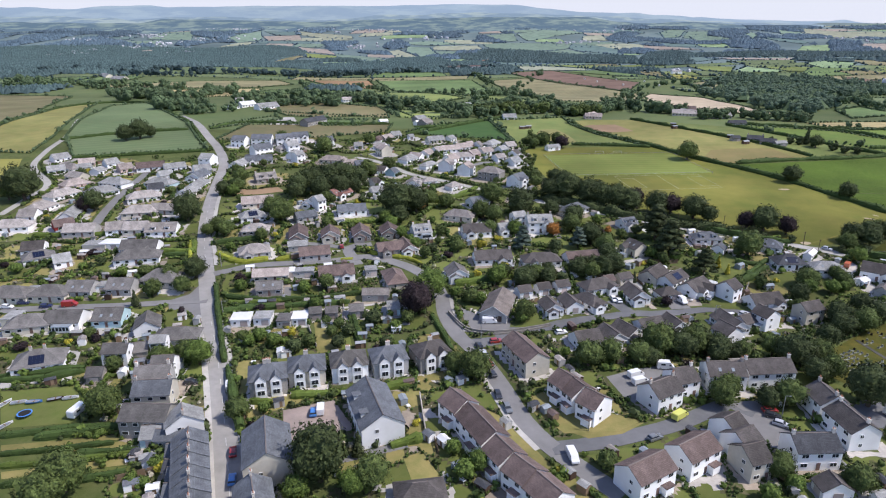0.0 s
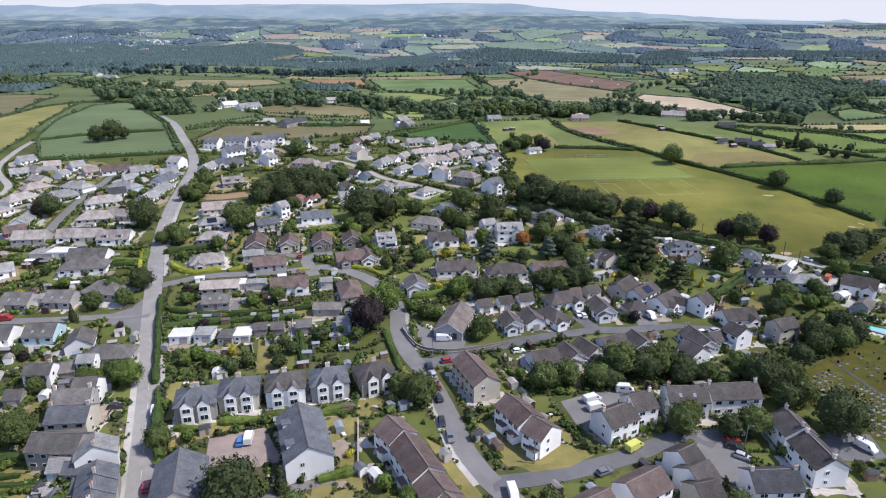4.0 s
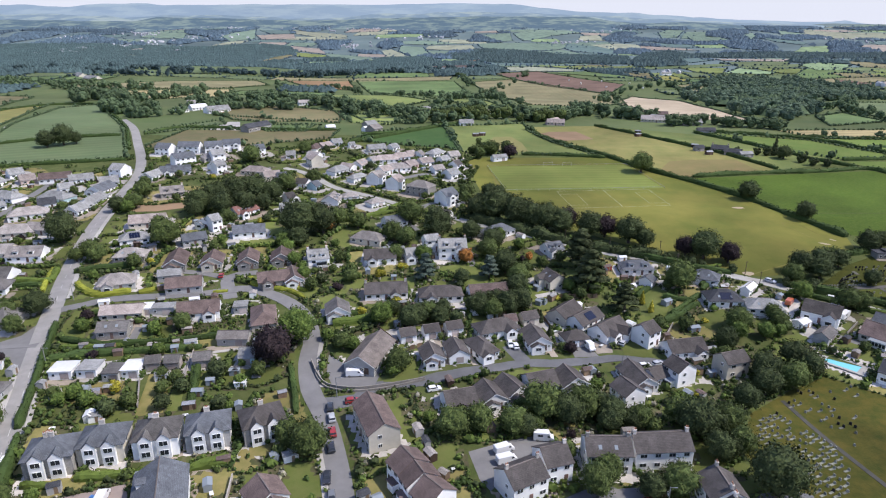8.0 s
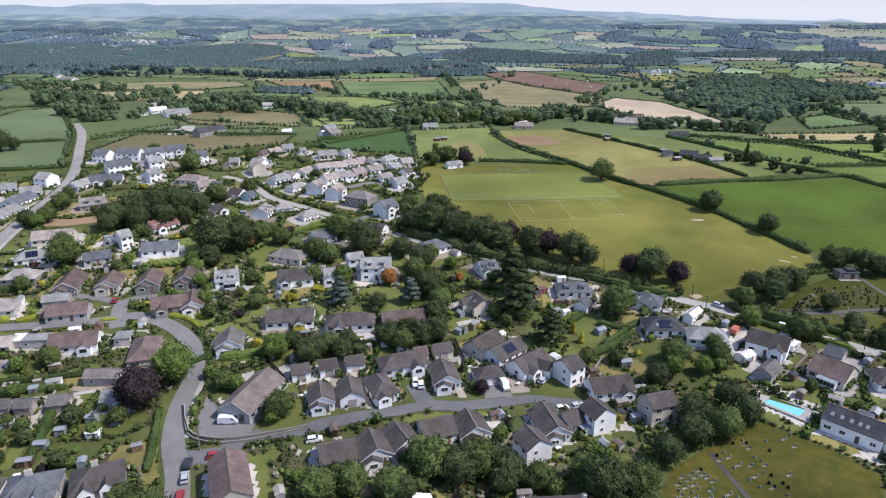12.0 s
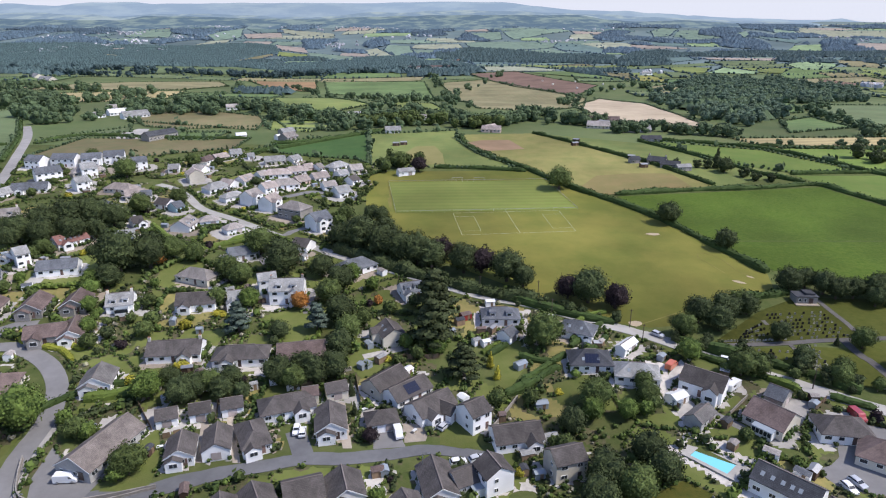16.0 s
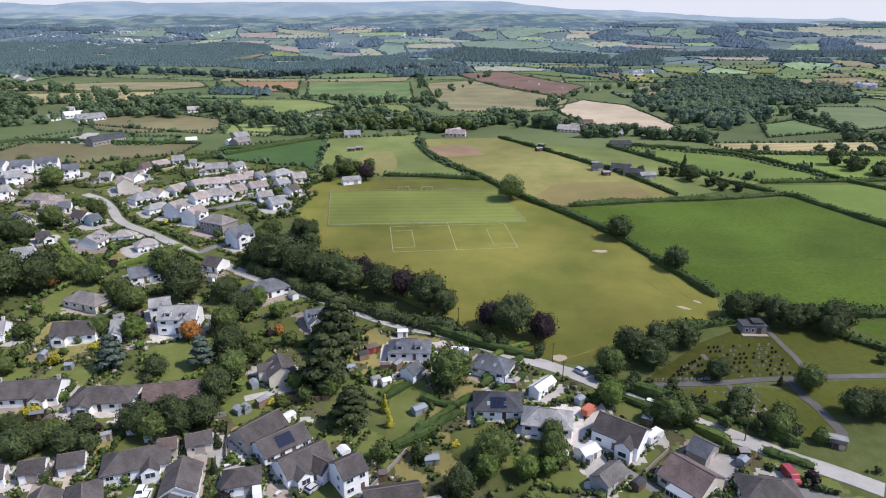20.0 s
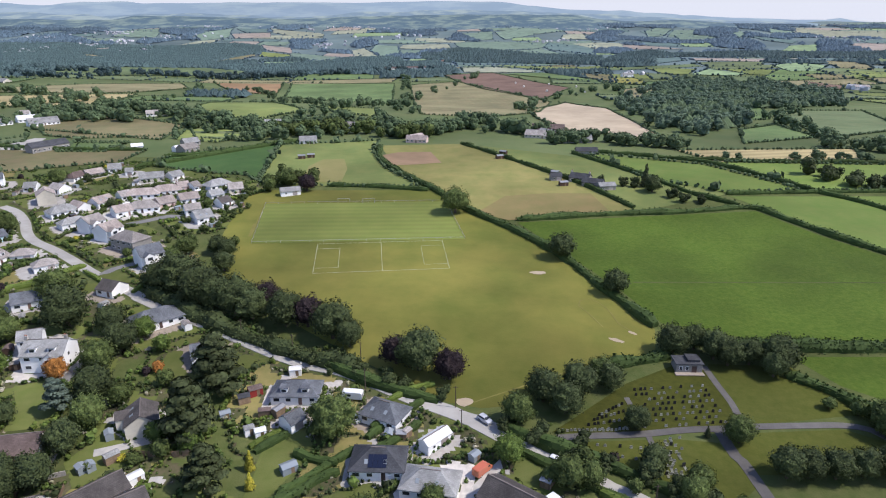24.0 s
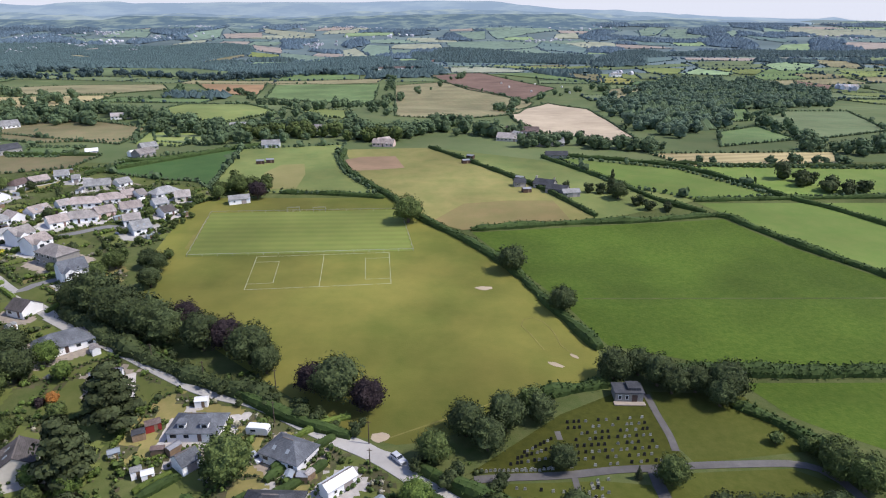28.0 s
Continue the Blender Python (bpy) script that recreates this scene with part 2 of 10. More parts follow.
ribbon("road", [(-223.4, 309.5), (-225.6, 337.0), (-231.6, 366.1), (-262.7, 404.4), (-278.2, 445.4), (-295.9, 505.1), (-333.0, 593.0)], 4, M["pale_asphalt"], 0.06, label="narrow pale lane between fields", category="road")
ribbon("road", [(-183.2, 390.7), (-180.2, 365.1), (-175.8, 337.6), (-171.3, 312.0), (-166.8, 292.7)], 4.6, M["asphalt"], 0.06, label="grey asphalt cul-de-sac between bungalows", category="road")
ribbon("road", [(-56.7, 423.8), (-45.3, 416.4), (-32.5, 402.4), (-22.5, 388.0), (-13.9, 379.1), (-0.7, 370.1), (13.6, 358.8), (27.8, 346.8), (42.9, 335.8), (57.2, 325.0)], 4.4, M["pale_asphalt"], 0.06, label="pale winding estate road between bungalows", category="road")
ribbon("road", [(12.8, 393.7), (14.9, 399.7), (22.1, 405.3), (30.5, 411.9), (38.7, 409.1)], 4.5, M["asphalt"], 0.06, label="grey asphalt estate road past white houses", category="road")
ribbon("road", [(-34.2, 244.1), (-37.9, 253.1), (-40.4, 260.9), (-37.3, 265.4), (-30.7, 267.2)], 5, M["asphalt"], 0.07, label="grey asphalt side street between bungalows", category="road")
ribbon("road", [(-40.8, 260.9), (-49.2, 264.3), (-60.5, 265.9)], 3.6, M["asphalt"], 0.065, label="narrow grey lane before bungalows", category="road")
ribbon("back_lane", [(-72.7, 198.8), (-62.2, 202.6), (-47.7, 205.8), (-33.6, 208.4), (-20.9, 211.8)], 2.2, M["concrete"], 0.06, label="pale concrete back lane behind garages", category="lane")
ribbon("road", [(30.7, 341.9), (33.1, 351.4), (40.4, 358.0), (48.1, 364.9)], 3.5, M["asphalt"], 0.06, label="narrow grey estate drive", category="road")

# ---- more materials ----
def glassy(name, col, rough=0.08):
    m = bpy.data.materials.new(name)
    m.use_nodes = True
    b = m.node_tree.nodes["Principled BSDF"]
    b.inputs["Base Color"].default_value = (*col, 1)
    b.inputs["Roughness"].default_value = rough
    b.inputs["IOR"].default_value = 1.5
    return m


def leafy(name, col, col2, spread=0.35, big=0.12):
    m = mat(name, col, col2, 0.6, 0.75, 3, 0.0, 0.16, big=big, bigamt=0.2)
    N, L = m.node_tree.nodes, m.node_tree.links
    hsv = next(n for n in N if n.bl_idname == "ShaderNodeHueSaturation")
    src = hsv.inputs["Value"].links[0].from_socket
    geo = N.new("ShaderNodeNewGeometry")
    r = N.new("ShaderNodeMapRange")
    r.inputs["To Min"].default_value, r.inputs["To Max"].default_value = 1 - spread, 1 + spread
    L.new(geo.outputs["Random Per Island"], r.inputs["Value"])
    mul = N.new("ShaderNodeMath")
    mul.operation = "MULTIPLY"
    L.new(src, mul.inputs[0])
    L.new(r.outputs[0], mul.inputs[1])
    L.new(mul.outputs[0], hsv.inputs["Value"])
    return m


WALL = {
    "w": (mat("white_render", (0.86, 0.855, 0.835), (0.8, 0.79, 0.77), 0.5, 0.9, 6, 0.1, 0.08, local=True), "white"),
    "c": (mat("cream_render", (0.62, 0.57, 0.47), (0.52, 0.48, 0.4), 0.5, 0.9, 6, 0.1, 0.1, local=True), "cream"),
    "s": (mat("grey_stone", (0.33, 0.31, 0.28), (0.22, 0.21, 0.19), 1.8, 0.9, 6, 0.4, 0.12, local=True), "grey stone"),
    "g": (mat("grey_pebbledash", (0.45, 0.44, 0.42), (0.36, 0.35, 0.33), 1.5, 0.95, 9, 0.3, 0.1, local=True), "grey"),
    "b": (mat("brown_brick", (0.33, 0.23, 0.17), (0.25, 0.17, 0.13), 2.2, 0.9, 8, 0.3, 0.1, local=True), "brown brick"),
    "p": (mat("pink_render", (0.62, 0.47, 0.41), (0.53, 0.4, 0.35), 0.5, 0.9, 6, 0.1, 0.08, local=True), "pale pink"),
    "t": (mat("pale_blue_render", (0.45, 0.6, 0.62), (0.38, 0.52, 0.55), 0.5, 0.9, 6, 0.1, 0.1, local=True), "pale blue"),
    "r": (mat("red_boarding", (0.3, 0.045, 0.04), (0.22, 0.035, 0.03), 1.0, 0.8, 6, 0.2, 0.05, local=True), "dark red"),
}


def tiled(name, col, col2, vary=0.14, course=0.32, rough=0.85):
    """Roof covering: courses of tiles running along local x, weathered in patches."""
    m = mat(name, col, col2, 0.7, rough, 4, 0.25, vary, local=True, big=0.25, bigamt=0.22)
    N, L = m.node_tree.nodes, m.node_tree.links
    hsv = next(n for n in N if n.bl_idname == "ShaderNodeHueSaturation")
    src = hsv.inputs["Value"].links[0].from_socket
    tc = N.new("ShaderNodeTexCoord")
    br = N.new("ShaderNodeTexBrick")
    br.inputs["Scale"].default_value = 1.0
    br.inputs["Brick Width"].default_value, br.inputs["Row Height"].default_value = 0.42, course
    br.inputs["Mortar Size"].default_value = 0.02
    br.inputs["Color1"].default_value, br.inputs["Color2"].default_value = (1.1, 1.1, 1.1, 1), (0.86, 0.86, 0.86, 1)
    br.inputs["Mortar"].default_value = (0.6, 0.6, 0.6, 1)
    L.new(tc.outputs["Object"], br.inputs["Vector"])
    mul = N.new("ShaderNodeMath")
    mul.operation = "MULTIPLY"
    L.new(src, mul.inputs[0])
    L.new(br.outputs["Color"], mul.inputs[1])
    L.new(mul.outputs[0], hsv.inputs["Value"])
    return m


ROOF = {
    "G": (tiled("grey_concrete_tiles", (0.335, 0.305, 0.28), (0.25, 0.228, 0.21), 0.28), "grey-brown tiled"),
    "P": (tiled("pinkish_brown_tiles", (0.39, 0.335, 0.3), (0.3, 0.255, 0.23), 0.22), "pinkish-brown tiled"),
    "T": (tiled("taupe_tiles", (0.215, 0.185, 0.165), (0.165, 0.142, 0.128), 0.25), "taupe tiled"),
    "M": (tiled("mid_grey_tiles", (0.172, 0.162, 0.152), (0.125, 0.118, 0.112), 0.25), "weathered grey tiled"),
    "K": (tiled("dark_brown_grey_tiles", (0.105, 0.094, 0.088), (0.078, 0.07, 0.066), 0.2), "dark grey-brown tiled"),
    "D": (tiled("dark_slates", (0.075, 0.078, 0.085), (0.055, 0.057, 0.063)), "dark slate"),
    "S": (tiled("blue_grey_slates", (0.15, 0.16, 0.175), (0.11, 0.118, 0.13)), "blue-grey slate"),
    "B": (tiled("brown_tiles", (0.168, 0.125, 0.112), (0.125, 0.094, 0.085), 0.22), "dark brown tiled"),
    "R": (tiled("red_brown_tiles", (0.23, 0.12, 0.1), (0.18, 0.095, 0.082)), "red-brown tiled"),
    "L": (tiled("pale_grey_slates", (0.32, 0.32, 0.31), (0.25, 0.25, 0.24)), "pale grey"),
    "W": (mat("white_sheet_roof", (0.75, 0.75, 0.73), (0.62, 0.62, 0.6), 0.4, 0.6, 4, 0.1, 0.08, local=True), "white sheet"),
}
M["frame"] = mat("white_plastic", (0.8, 0.8, 0.78), (0.74, 0.74, 0.72), 2, 0.4, 6, 0, 0.02)
M["pane"] = glassy("window_glass", (0.03, 0.035, 0.04))
M["door"] = mat("painted_door", (0.16, 0.1, 0.08), (0.11, 0.07, 0.06), 1.5, 0.5, 6, 0.05, 0.6)
M["gdoor"] = mat("garage_door", (0.42, 0.36, 0.33), (0.35, 0.3, 0.28), 1.5, 0.5, 6, 0.05, 0.5)
M["pot"] = mat("terracotta", (0.42, 0.2, 0.12), (0.33, 0.15, 0.09), 3, 0.85, 8, 0.1, 0.1)
M["chimney"] = mat("chimney_render", (0.6, 0.57, 0.52), (0.42, 0.38, 0.34), 1.5, 0.9, 6, 0.2, 0.3)
M["solar"] = glassy("solar_panel", (0.012, 0.016, 0.035), 0.15)
M["skylight"] = glassy("rooflight_glass", (0.25, 0.28, 0.3), 0.05)
M["ridge"] = mat("ridge_tiles", (0.2, 0.17, 0.15), (0.14, 0.12, 0.11), 2, 0.9, 6, 0.2, 0.2)
M["bark"] = mat("bark", (0.11, 0.085, 0.065), (0.07, 0.055, 0.043), 2, 0.95, 5, 0.6, 0.1)
M["leaf"] = leafy("summer_leaves", (0.078, 0.102, 0.03), (0.058, 0.08, 0.025))
M["leaf_dark"] = leafy("dark_leaves", (0.054, 0.07, 0.026), (0.038, 0.052, 0.021))
M["leaf_mid"] = leafy("hedgerow_tree_leaves", (0.09, 0.128, 0.06), (0.066, 0.098, 0.05), 0.17)
M["leaf_slope"] = leafy("slope_wood_leaves", (0.096, 0.136, 0.084), (0.074, 0.11, 0.07), 0.15)
# the two far leaf tones are bluer and paler: haze mixed into their colour
M["leaf_far"] = leafy("hazed_woodland_leaves", (0.068, 0.104, 0.1), (0.045, 0.072, 0.072), 0.2, big=0.02)
M["leaf_remote"] = leafy("hazed_remote_leaves", (0.088, 0.128, 0.155), (0.06, 0.092, 0.118), 0.22, big=0.012)
M["leaf_light"] = leafy("light_leaves", (0.095, 0.135, 0.03), (0.07, 0.105, 0.025))
M["copper"] = leafy("copper_beech_leaves", (0.032, 0.022, 0.023), (0.021, 0.016, 0.017))
M["needle"] = leafy("dark_needles", (0.055, 0.068, 0.028), (0.04, 0.052, 0.022))
M["needle_blue"] = leafy("blue_green_needles", (0.09, 0.12, 0.09), (0.068, 0.09, 0.07))
M["gold"] = leafy("golden_leaves", (0.38, 0.33, 0.04), (0.28, 0.26, 0.035))
M["orange"] = leafy("orange_leaves", (0.36, 0.16, 0.04), (0.27, 0.12, 0.035))
M["hedge"] = leafy("hedge_leaves", (0.052, 0.082, 0.022), (0.038, 0.06, 0.018), 0.3)
M["hedge_light"] = leafy("clipped_hedge_leaves", (0.11, 0.15, 0.03), (0.085, 0.12, 0.027), 0.3)
M["hedge_gold"] = leafy("golden_privet", (0.25, 0.26, 0.035), (0.18, 0.2, 0.03), 0.3)
M["shrub"] = leafy("mixed_shrubs", (0.085, 0.118, 0.03), (0.055, 0.08, 0.025), 0.55, big=0.06)
M["wood"] = mat("weathered_timber", (0.24, 0.17, 0.11), (0.17, 0.12, 0.08), 1.5, 0.9, 6, 0.3, 0.2)
M["garden_wall"] = mat("garden_wall_stone", (0.36, 0.33, 0.29), (0.25, 0.23, 0.2), 1.5, 0.9, 6, 0.4, 0.15)
M["tyre"] = mat("tyre_rubber", (0.03, 0.03, 0.03), None, 3, 0.9, 8, 0.1, 0)
M["rim"] = mat("alloy_rim", (0.5, 0.5, 0.5), None, 3, 0.35, 8, 0, 0, metal=0.8)
M["metal"] = mat("galvanised_metal", (0.4, 0.4, 0.4), None, 3, 0.5, 8, 0, 0.1, metal=0.6)
M["headstone"] = mat("headstone_stone", (0.33, 0.33, 0.29), (0.22, 0.22, 0.19), 1.5, 0.8, 8, 0.2, 0.2)
M["headstone_dark"] = glassy("black_granite", (0.02, 0.02, 0.022), 0.25)


# ---- small mesh builders ----
def box_bm(sx, sy, sz, cx=0, cy=0, cz=0, bm=None):
    """A box of that size whose base is centred at (cx, cy, cz)."""
    bm = bm or bmesh.new()
    v = [bm.verts.new((cx + sx * a / 2, cy + sy * b / 2, cz + sz * c)) for c in (0, 1) for b in (-1, 1) for a in (-1, 1)]
    for f in ((0, 2, 3, 1), (4, 5, 7, 6), (0, 1, 5, 4), (2, 6, 7, 3), (0, 4, 6, 2), (1, 3, 7, 5)):
        bm.faces.new([v[i] for i in f])
    return bm


CACHE = {}


def shared(key, make, materials):
    if key not in CACHE:
        bm = make()
        me = bpy.data.meshes.new(key if isinstance(key, str) else str(key[0]))
        bm.to_mesh(me)
        bm.free()
        for mm in (materials if isinstance(materials, (list, tuple)) else [materials]):
            me.materials.append(mm)
        CACHE[key] = me
    return CACHE[key]


def piece(name, key, make, material, parent, m, label=""):
    """A part on mesh data shared by all that have the same key, at the pose m in its parent."""
    ob = new(name, shared(key, make, material))
    ob.parent = parent
    ob.matrix_basis = m
    if label:
        ob["label"] = label
    return ob


def window(house, x, y, z, w=1.3, h=1.1, turn=0.0):
    """A window: a solid white frame with two lights set in it. North walls are left plain."""
    face = house.matrix_basis.to_3x3() @ (Matrix.Rotation(radians(turn), 3, "Z") @ Vector((0, -1, 0)))
    if face.y > 0.3:
        return None
    m = Matrix.Translation((x, y, z)) @ Matrix.Rotation(radians(turn), 4, "Z")
    if math.hypot(house.location.x - 90, house.location.y - 60) > 172:
        def glazed():
            bm = box_bm(w, 0.12, h)
            n = len(bm.faces)
            b2 = box_bm(w - 0.2, 0.04, h - 0.2, 0, -0.05, 0.1)
            tmp = bpy.data.meshes.new("tmp")
            b2.to_mesh(tmp)
            b2.free()
            bm.from_mesh(tmp)
            bpy.data.meshes.remove(tmp)
            bm.faces.ensure_lookup_table()
            for f in bm.faces[n:]:
                f.material_index = 1
            return bm
        win = piece("window", ("far_window", w, h), glazed, M["frame"], house, m)
        if len(win.data.materials) < 2:
            win.data.materials.append(M["pane"])
        return win
    win = piece("window", ("window", w, h), lambda: box_bm(w, 0.12, h), M["frame"], house, m)
    lw = (w - 0.26) / 2
    for sx in (-1, 1):
        piece("pane", ("pane", w, h), lambda: box_bm(lw, 0.04, h - 0.2), M["pane"], win, Matrix.Translation((sx * (lw / 2 + 0.04), -0.05, 0.1)))
    return win


def gable_walls(L, W, eaves, rise):
    bm = bmesh.new()
    x, y = L / 2, W / 2
    V = [(-x, -y, -1), (x, -y, -1), (x, y, -1), (-x, y, -1), (-x, -y, eaves), (x, -y, eaves), (x, y, eaves), (-x, y, eaves),
         (-x, 0, eaves + rise), (x, 0, eaves + rise)]
    v = [bm.verts.new(p) for p in V]
    for f in ((0, 1, 5, 4), (2, 3, 7, 6), (1, 2, 6, 9, 5), (3, 0, 4, 8, 7), (3, 2, 1, 0), (4, 5, 9, 8), (6, 7, 8, 9)):
        bm.faces.new([v[i] for i in f])
    return bm


def gable_roof(L, W, eaves, rise, over=0.35, th=0.16):
    """Two slabs that meet at the ridge, thick, with eaves and verges standing out."""
    bm = bmesh.new()
    x, y = L / 2 + over * 0.6, W / 2 + over
    drop = rise / (W / 2) * over
    for s in (-1, 1):
        lo, hi = eaves - drop, eaves + rise
        P = [(-x, s * y, lo + 0.03), (x, s * y, lo + 0.03), (x, 0, hi + 0.03), (-x, 0, hi + 0.03)]
        a = [bm.verts.new(p) for p in P]
        b = [bm.verts.new((p[0], p[1], p[2] + th)) for p in P]
        q = [a[::-1], b] + [[a[i], a[(i + 1) % 4], b[(i + 1) % 4], b[i]] for i in range(4)]
        for f in q:
            bm.faces.new(f if s < 0 else f[::-1])
    return bm


def hip_roof(L, W, eaves, rise, over=0.35, th=0.16):
    bm = bmesh.new()
    x, y = L / 2 + over, W / 2 + over
    r = max(0.15, (L - W) / 2)
    drop = rise / (W / 2) * over
    z0, z1 = eaves - drop, eaves + rise + th
    c = [bm.verts.new(p) for p in ((-x, -y, z0), (x, -y, z0), (x, y, z0), (-x, y, z0))]
    e = [bm.verts.new((v.co.x, v.co.y, z0 + th)) for v in c]
    a, b = bm.verts.new((-r, 0, z1)), bm.verts.new((r, 0, z1))
    bm.faces.new(c[::-1])
    for i in range(4):
        bm.faces.new((c[i], c[(i + 1) % 4], e[(i + 1) % 4], e[i]))
    bm.faces.new((e[0], e[1], b, a))
    bm.faces.new((e[2], e[3], a, b))
    bm.faces.new((e[1], e[2], b))
    bm.faces.new((e[3], e[0], a))
    return bm


def chimney(house, x, y, z, tall=1.3, wide=0.8):
    m = Matrix.Translation((x, y, z))

    def stack():
        bm = box_bm(wide, 0.55, tall + 0.7, 0, 0, -0.7)
        return box_bm(wide + 0.14, 0.69, 0.14, 0, 0, tall - 0.2, bm)

    ch = piece("chimney", ("chimney", tall, wide), stack, M["chimney"], house, m)

    def pot():
        bm = bmesh.new()
        bmesh.ops.create_cone(bm, cap_ends=True, segments=8, radius1=0.13, radius2=0.1, depth=0.45)
        bmesh.ops.translate(bm, verts=bm.verts, vec=(0, 0, tall + 0.2))
        return bm

    for dx in (-0.2, 0.2):
        piece("chimney_pot", ("pot", tall), pot, M["pot"], ch, Matrix.Translation((dx, 0, 0)))


def small_gable(house, name, x, y0, depth, width, eaves, rise, wall, roof, win=True):
    """A gabled bay or porch that stands out to the front (towards -y) from y0."""
    turn = Matrix.Translation((x, y0 - depth / 2 + 0.9, 0)) @ Matrix.Rotation(radians(90), 4, "Z")
    w = part(name, gable_walls(depth + 1.8, width, eaves, rise), wall, house)
    w.matrix_basis = turn
    r = part("bay_roof", gable_roof(depth + 1.8, width, eaves, rise, 0.22, 0.12), roof, house)
    r.matrix_basis = turn
    if win:
        window(house, x, y0 - depth - 0.03, 0.95 if eaves < 3.5 else 3.4, min(2.1, width * 0.68), 1.35)
        if eaves > 3.5:
            window(house, x, y0 - depth - 0.03, 0.8, min(2.1, width * 0.68), 1.5)


def gable_front(house, L, W, eaves, sx, wall, roof, plain, form):
    """A gable end that is the house's front: a low porch wing beside the door, two windows, and a white bargeboard."""
    x = sx * (L / 2 + 0.03)
    if plain:
        part("door", box_bm(0.08, 1.9, 2.1, x, -W * 0.22, 0.02), M["door"], house, "dark double door")
        window(house, x, W * 0.12, 1.0, 0.9, 1.0, 90 * sx)
        window(house, x, W * 0.3, 1.0, 0.9, 1.0, 90 * sx)
    else:
        w, d, e, r = W * 0.56, 1.5, eaves - 0.25, W * 0.15
        m = Matrix.Translation((sx * (L / 2 + d / 2 - 0.5), -sx * W * 0.17, 0))
        part("front_wing", gable_walls(d + 1.0, w, e, r), wall, house).matrix_basis = m
        part("wing_roof", gable_roof(d + 1.0, w, e, r, 0.25, 0.12), roof, house).matrix_basis = m
        window(house, sx * (L / 2 + d + 0.03), -sx * W * 0.17, 0.95, 1.9, 1.15, 90 * sx)
        part("door", box_bm(0.08, 0.95, 2.05, x, sx * W * 0.2, 0.02), M["door"], house)
        window(house, x, sx * W * 0.37, 0.95, 0.8, 1.1, 90 * sx)
    if form == "g":
        rise = W / 2 * 0.62
        for sy in (-1, 1):
            run = math.hypot(W / 2 + 0.3, rise + 0.19)
            m = Matrix.Translation((sx * (L / 2 + 0.23), sy * (W / 4 + 0.15), eaves + rise / 2 - 0.13)) @ \
                Matrix.Rotation(-sy * math.atan2(rise, W / 2), 4, "X")
            piece("bargeboard", ("bargeboard", round(W, 1)), lambda: box_bm(0.05, run, 0.2), M["frame"], house, m)


RND = random.Random(7)
FOOT = []      # footprints, to keep planting off the buildings
FAR_LOW = 250  # houses further out than this carry fewer parts
WORDS = {"g1": "bungalow", "h1": "bungalow", "g2": "house", "h2": "house", "f1": "garage"}


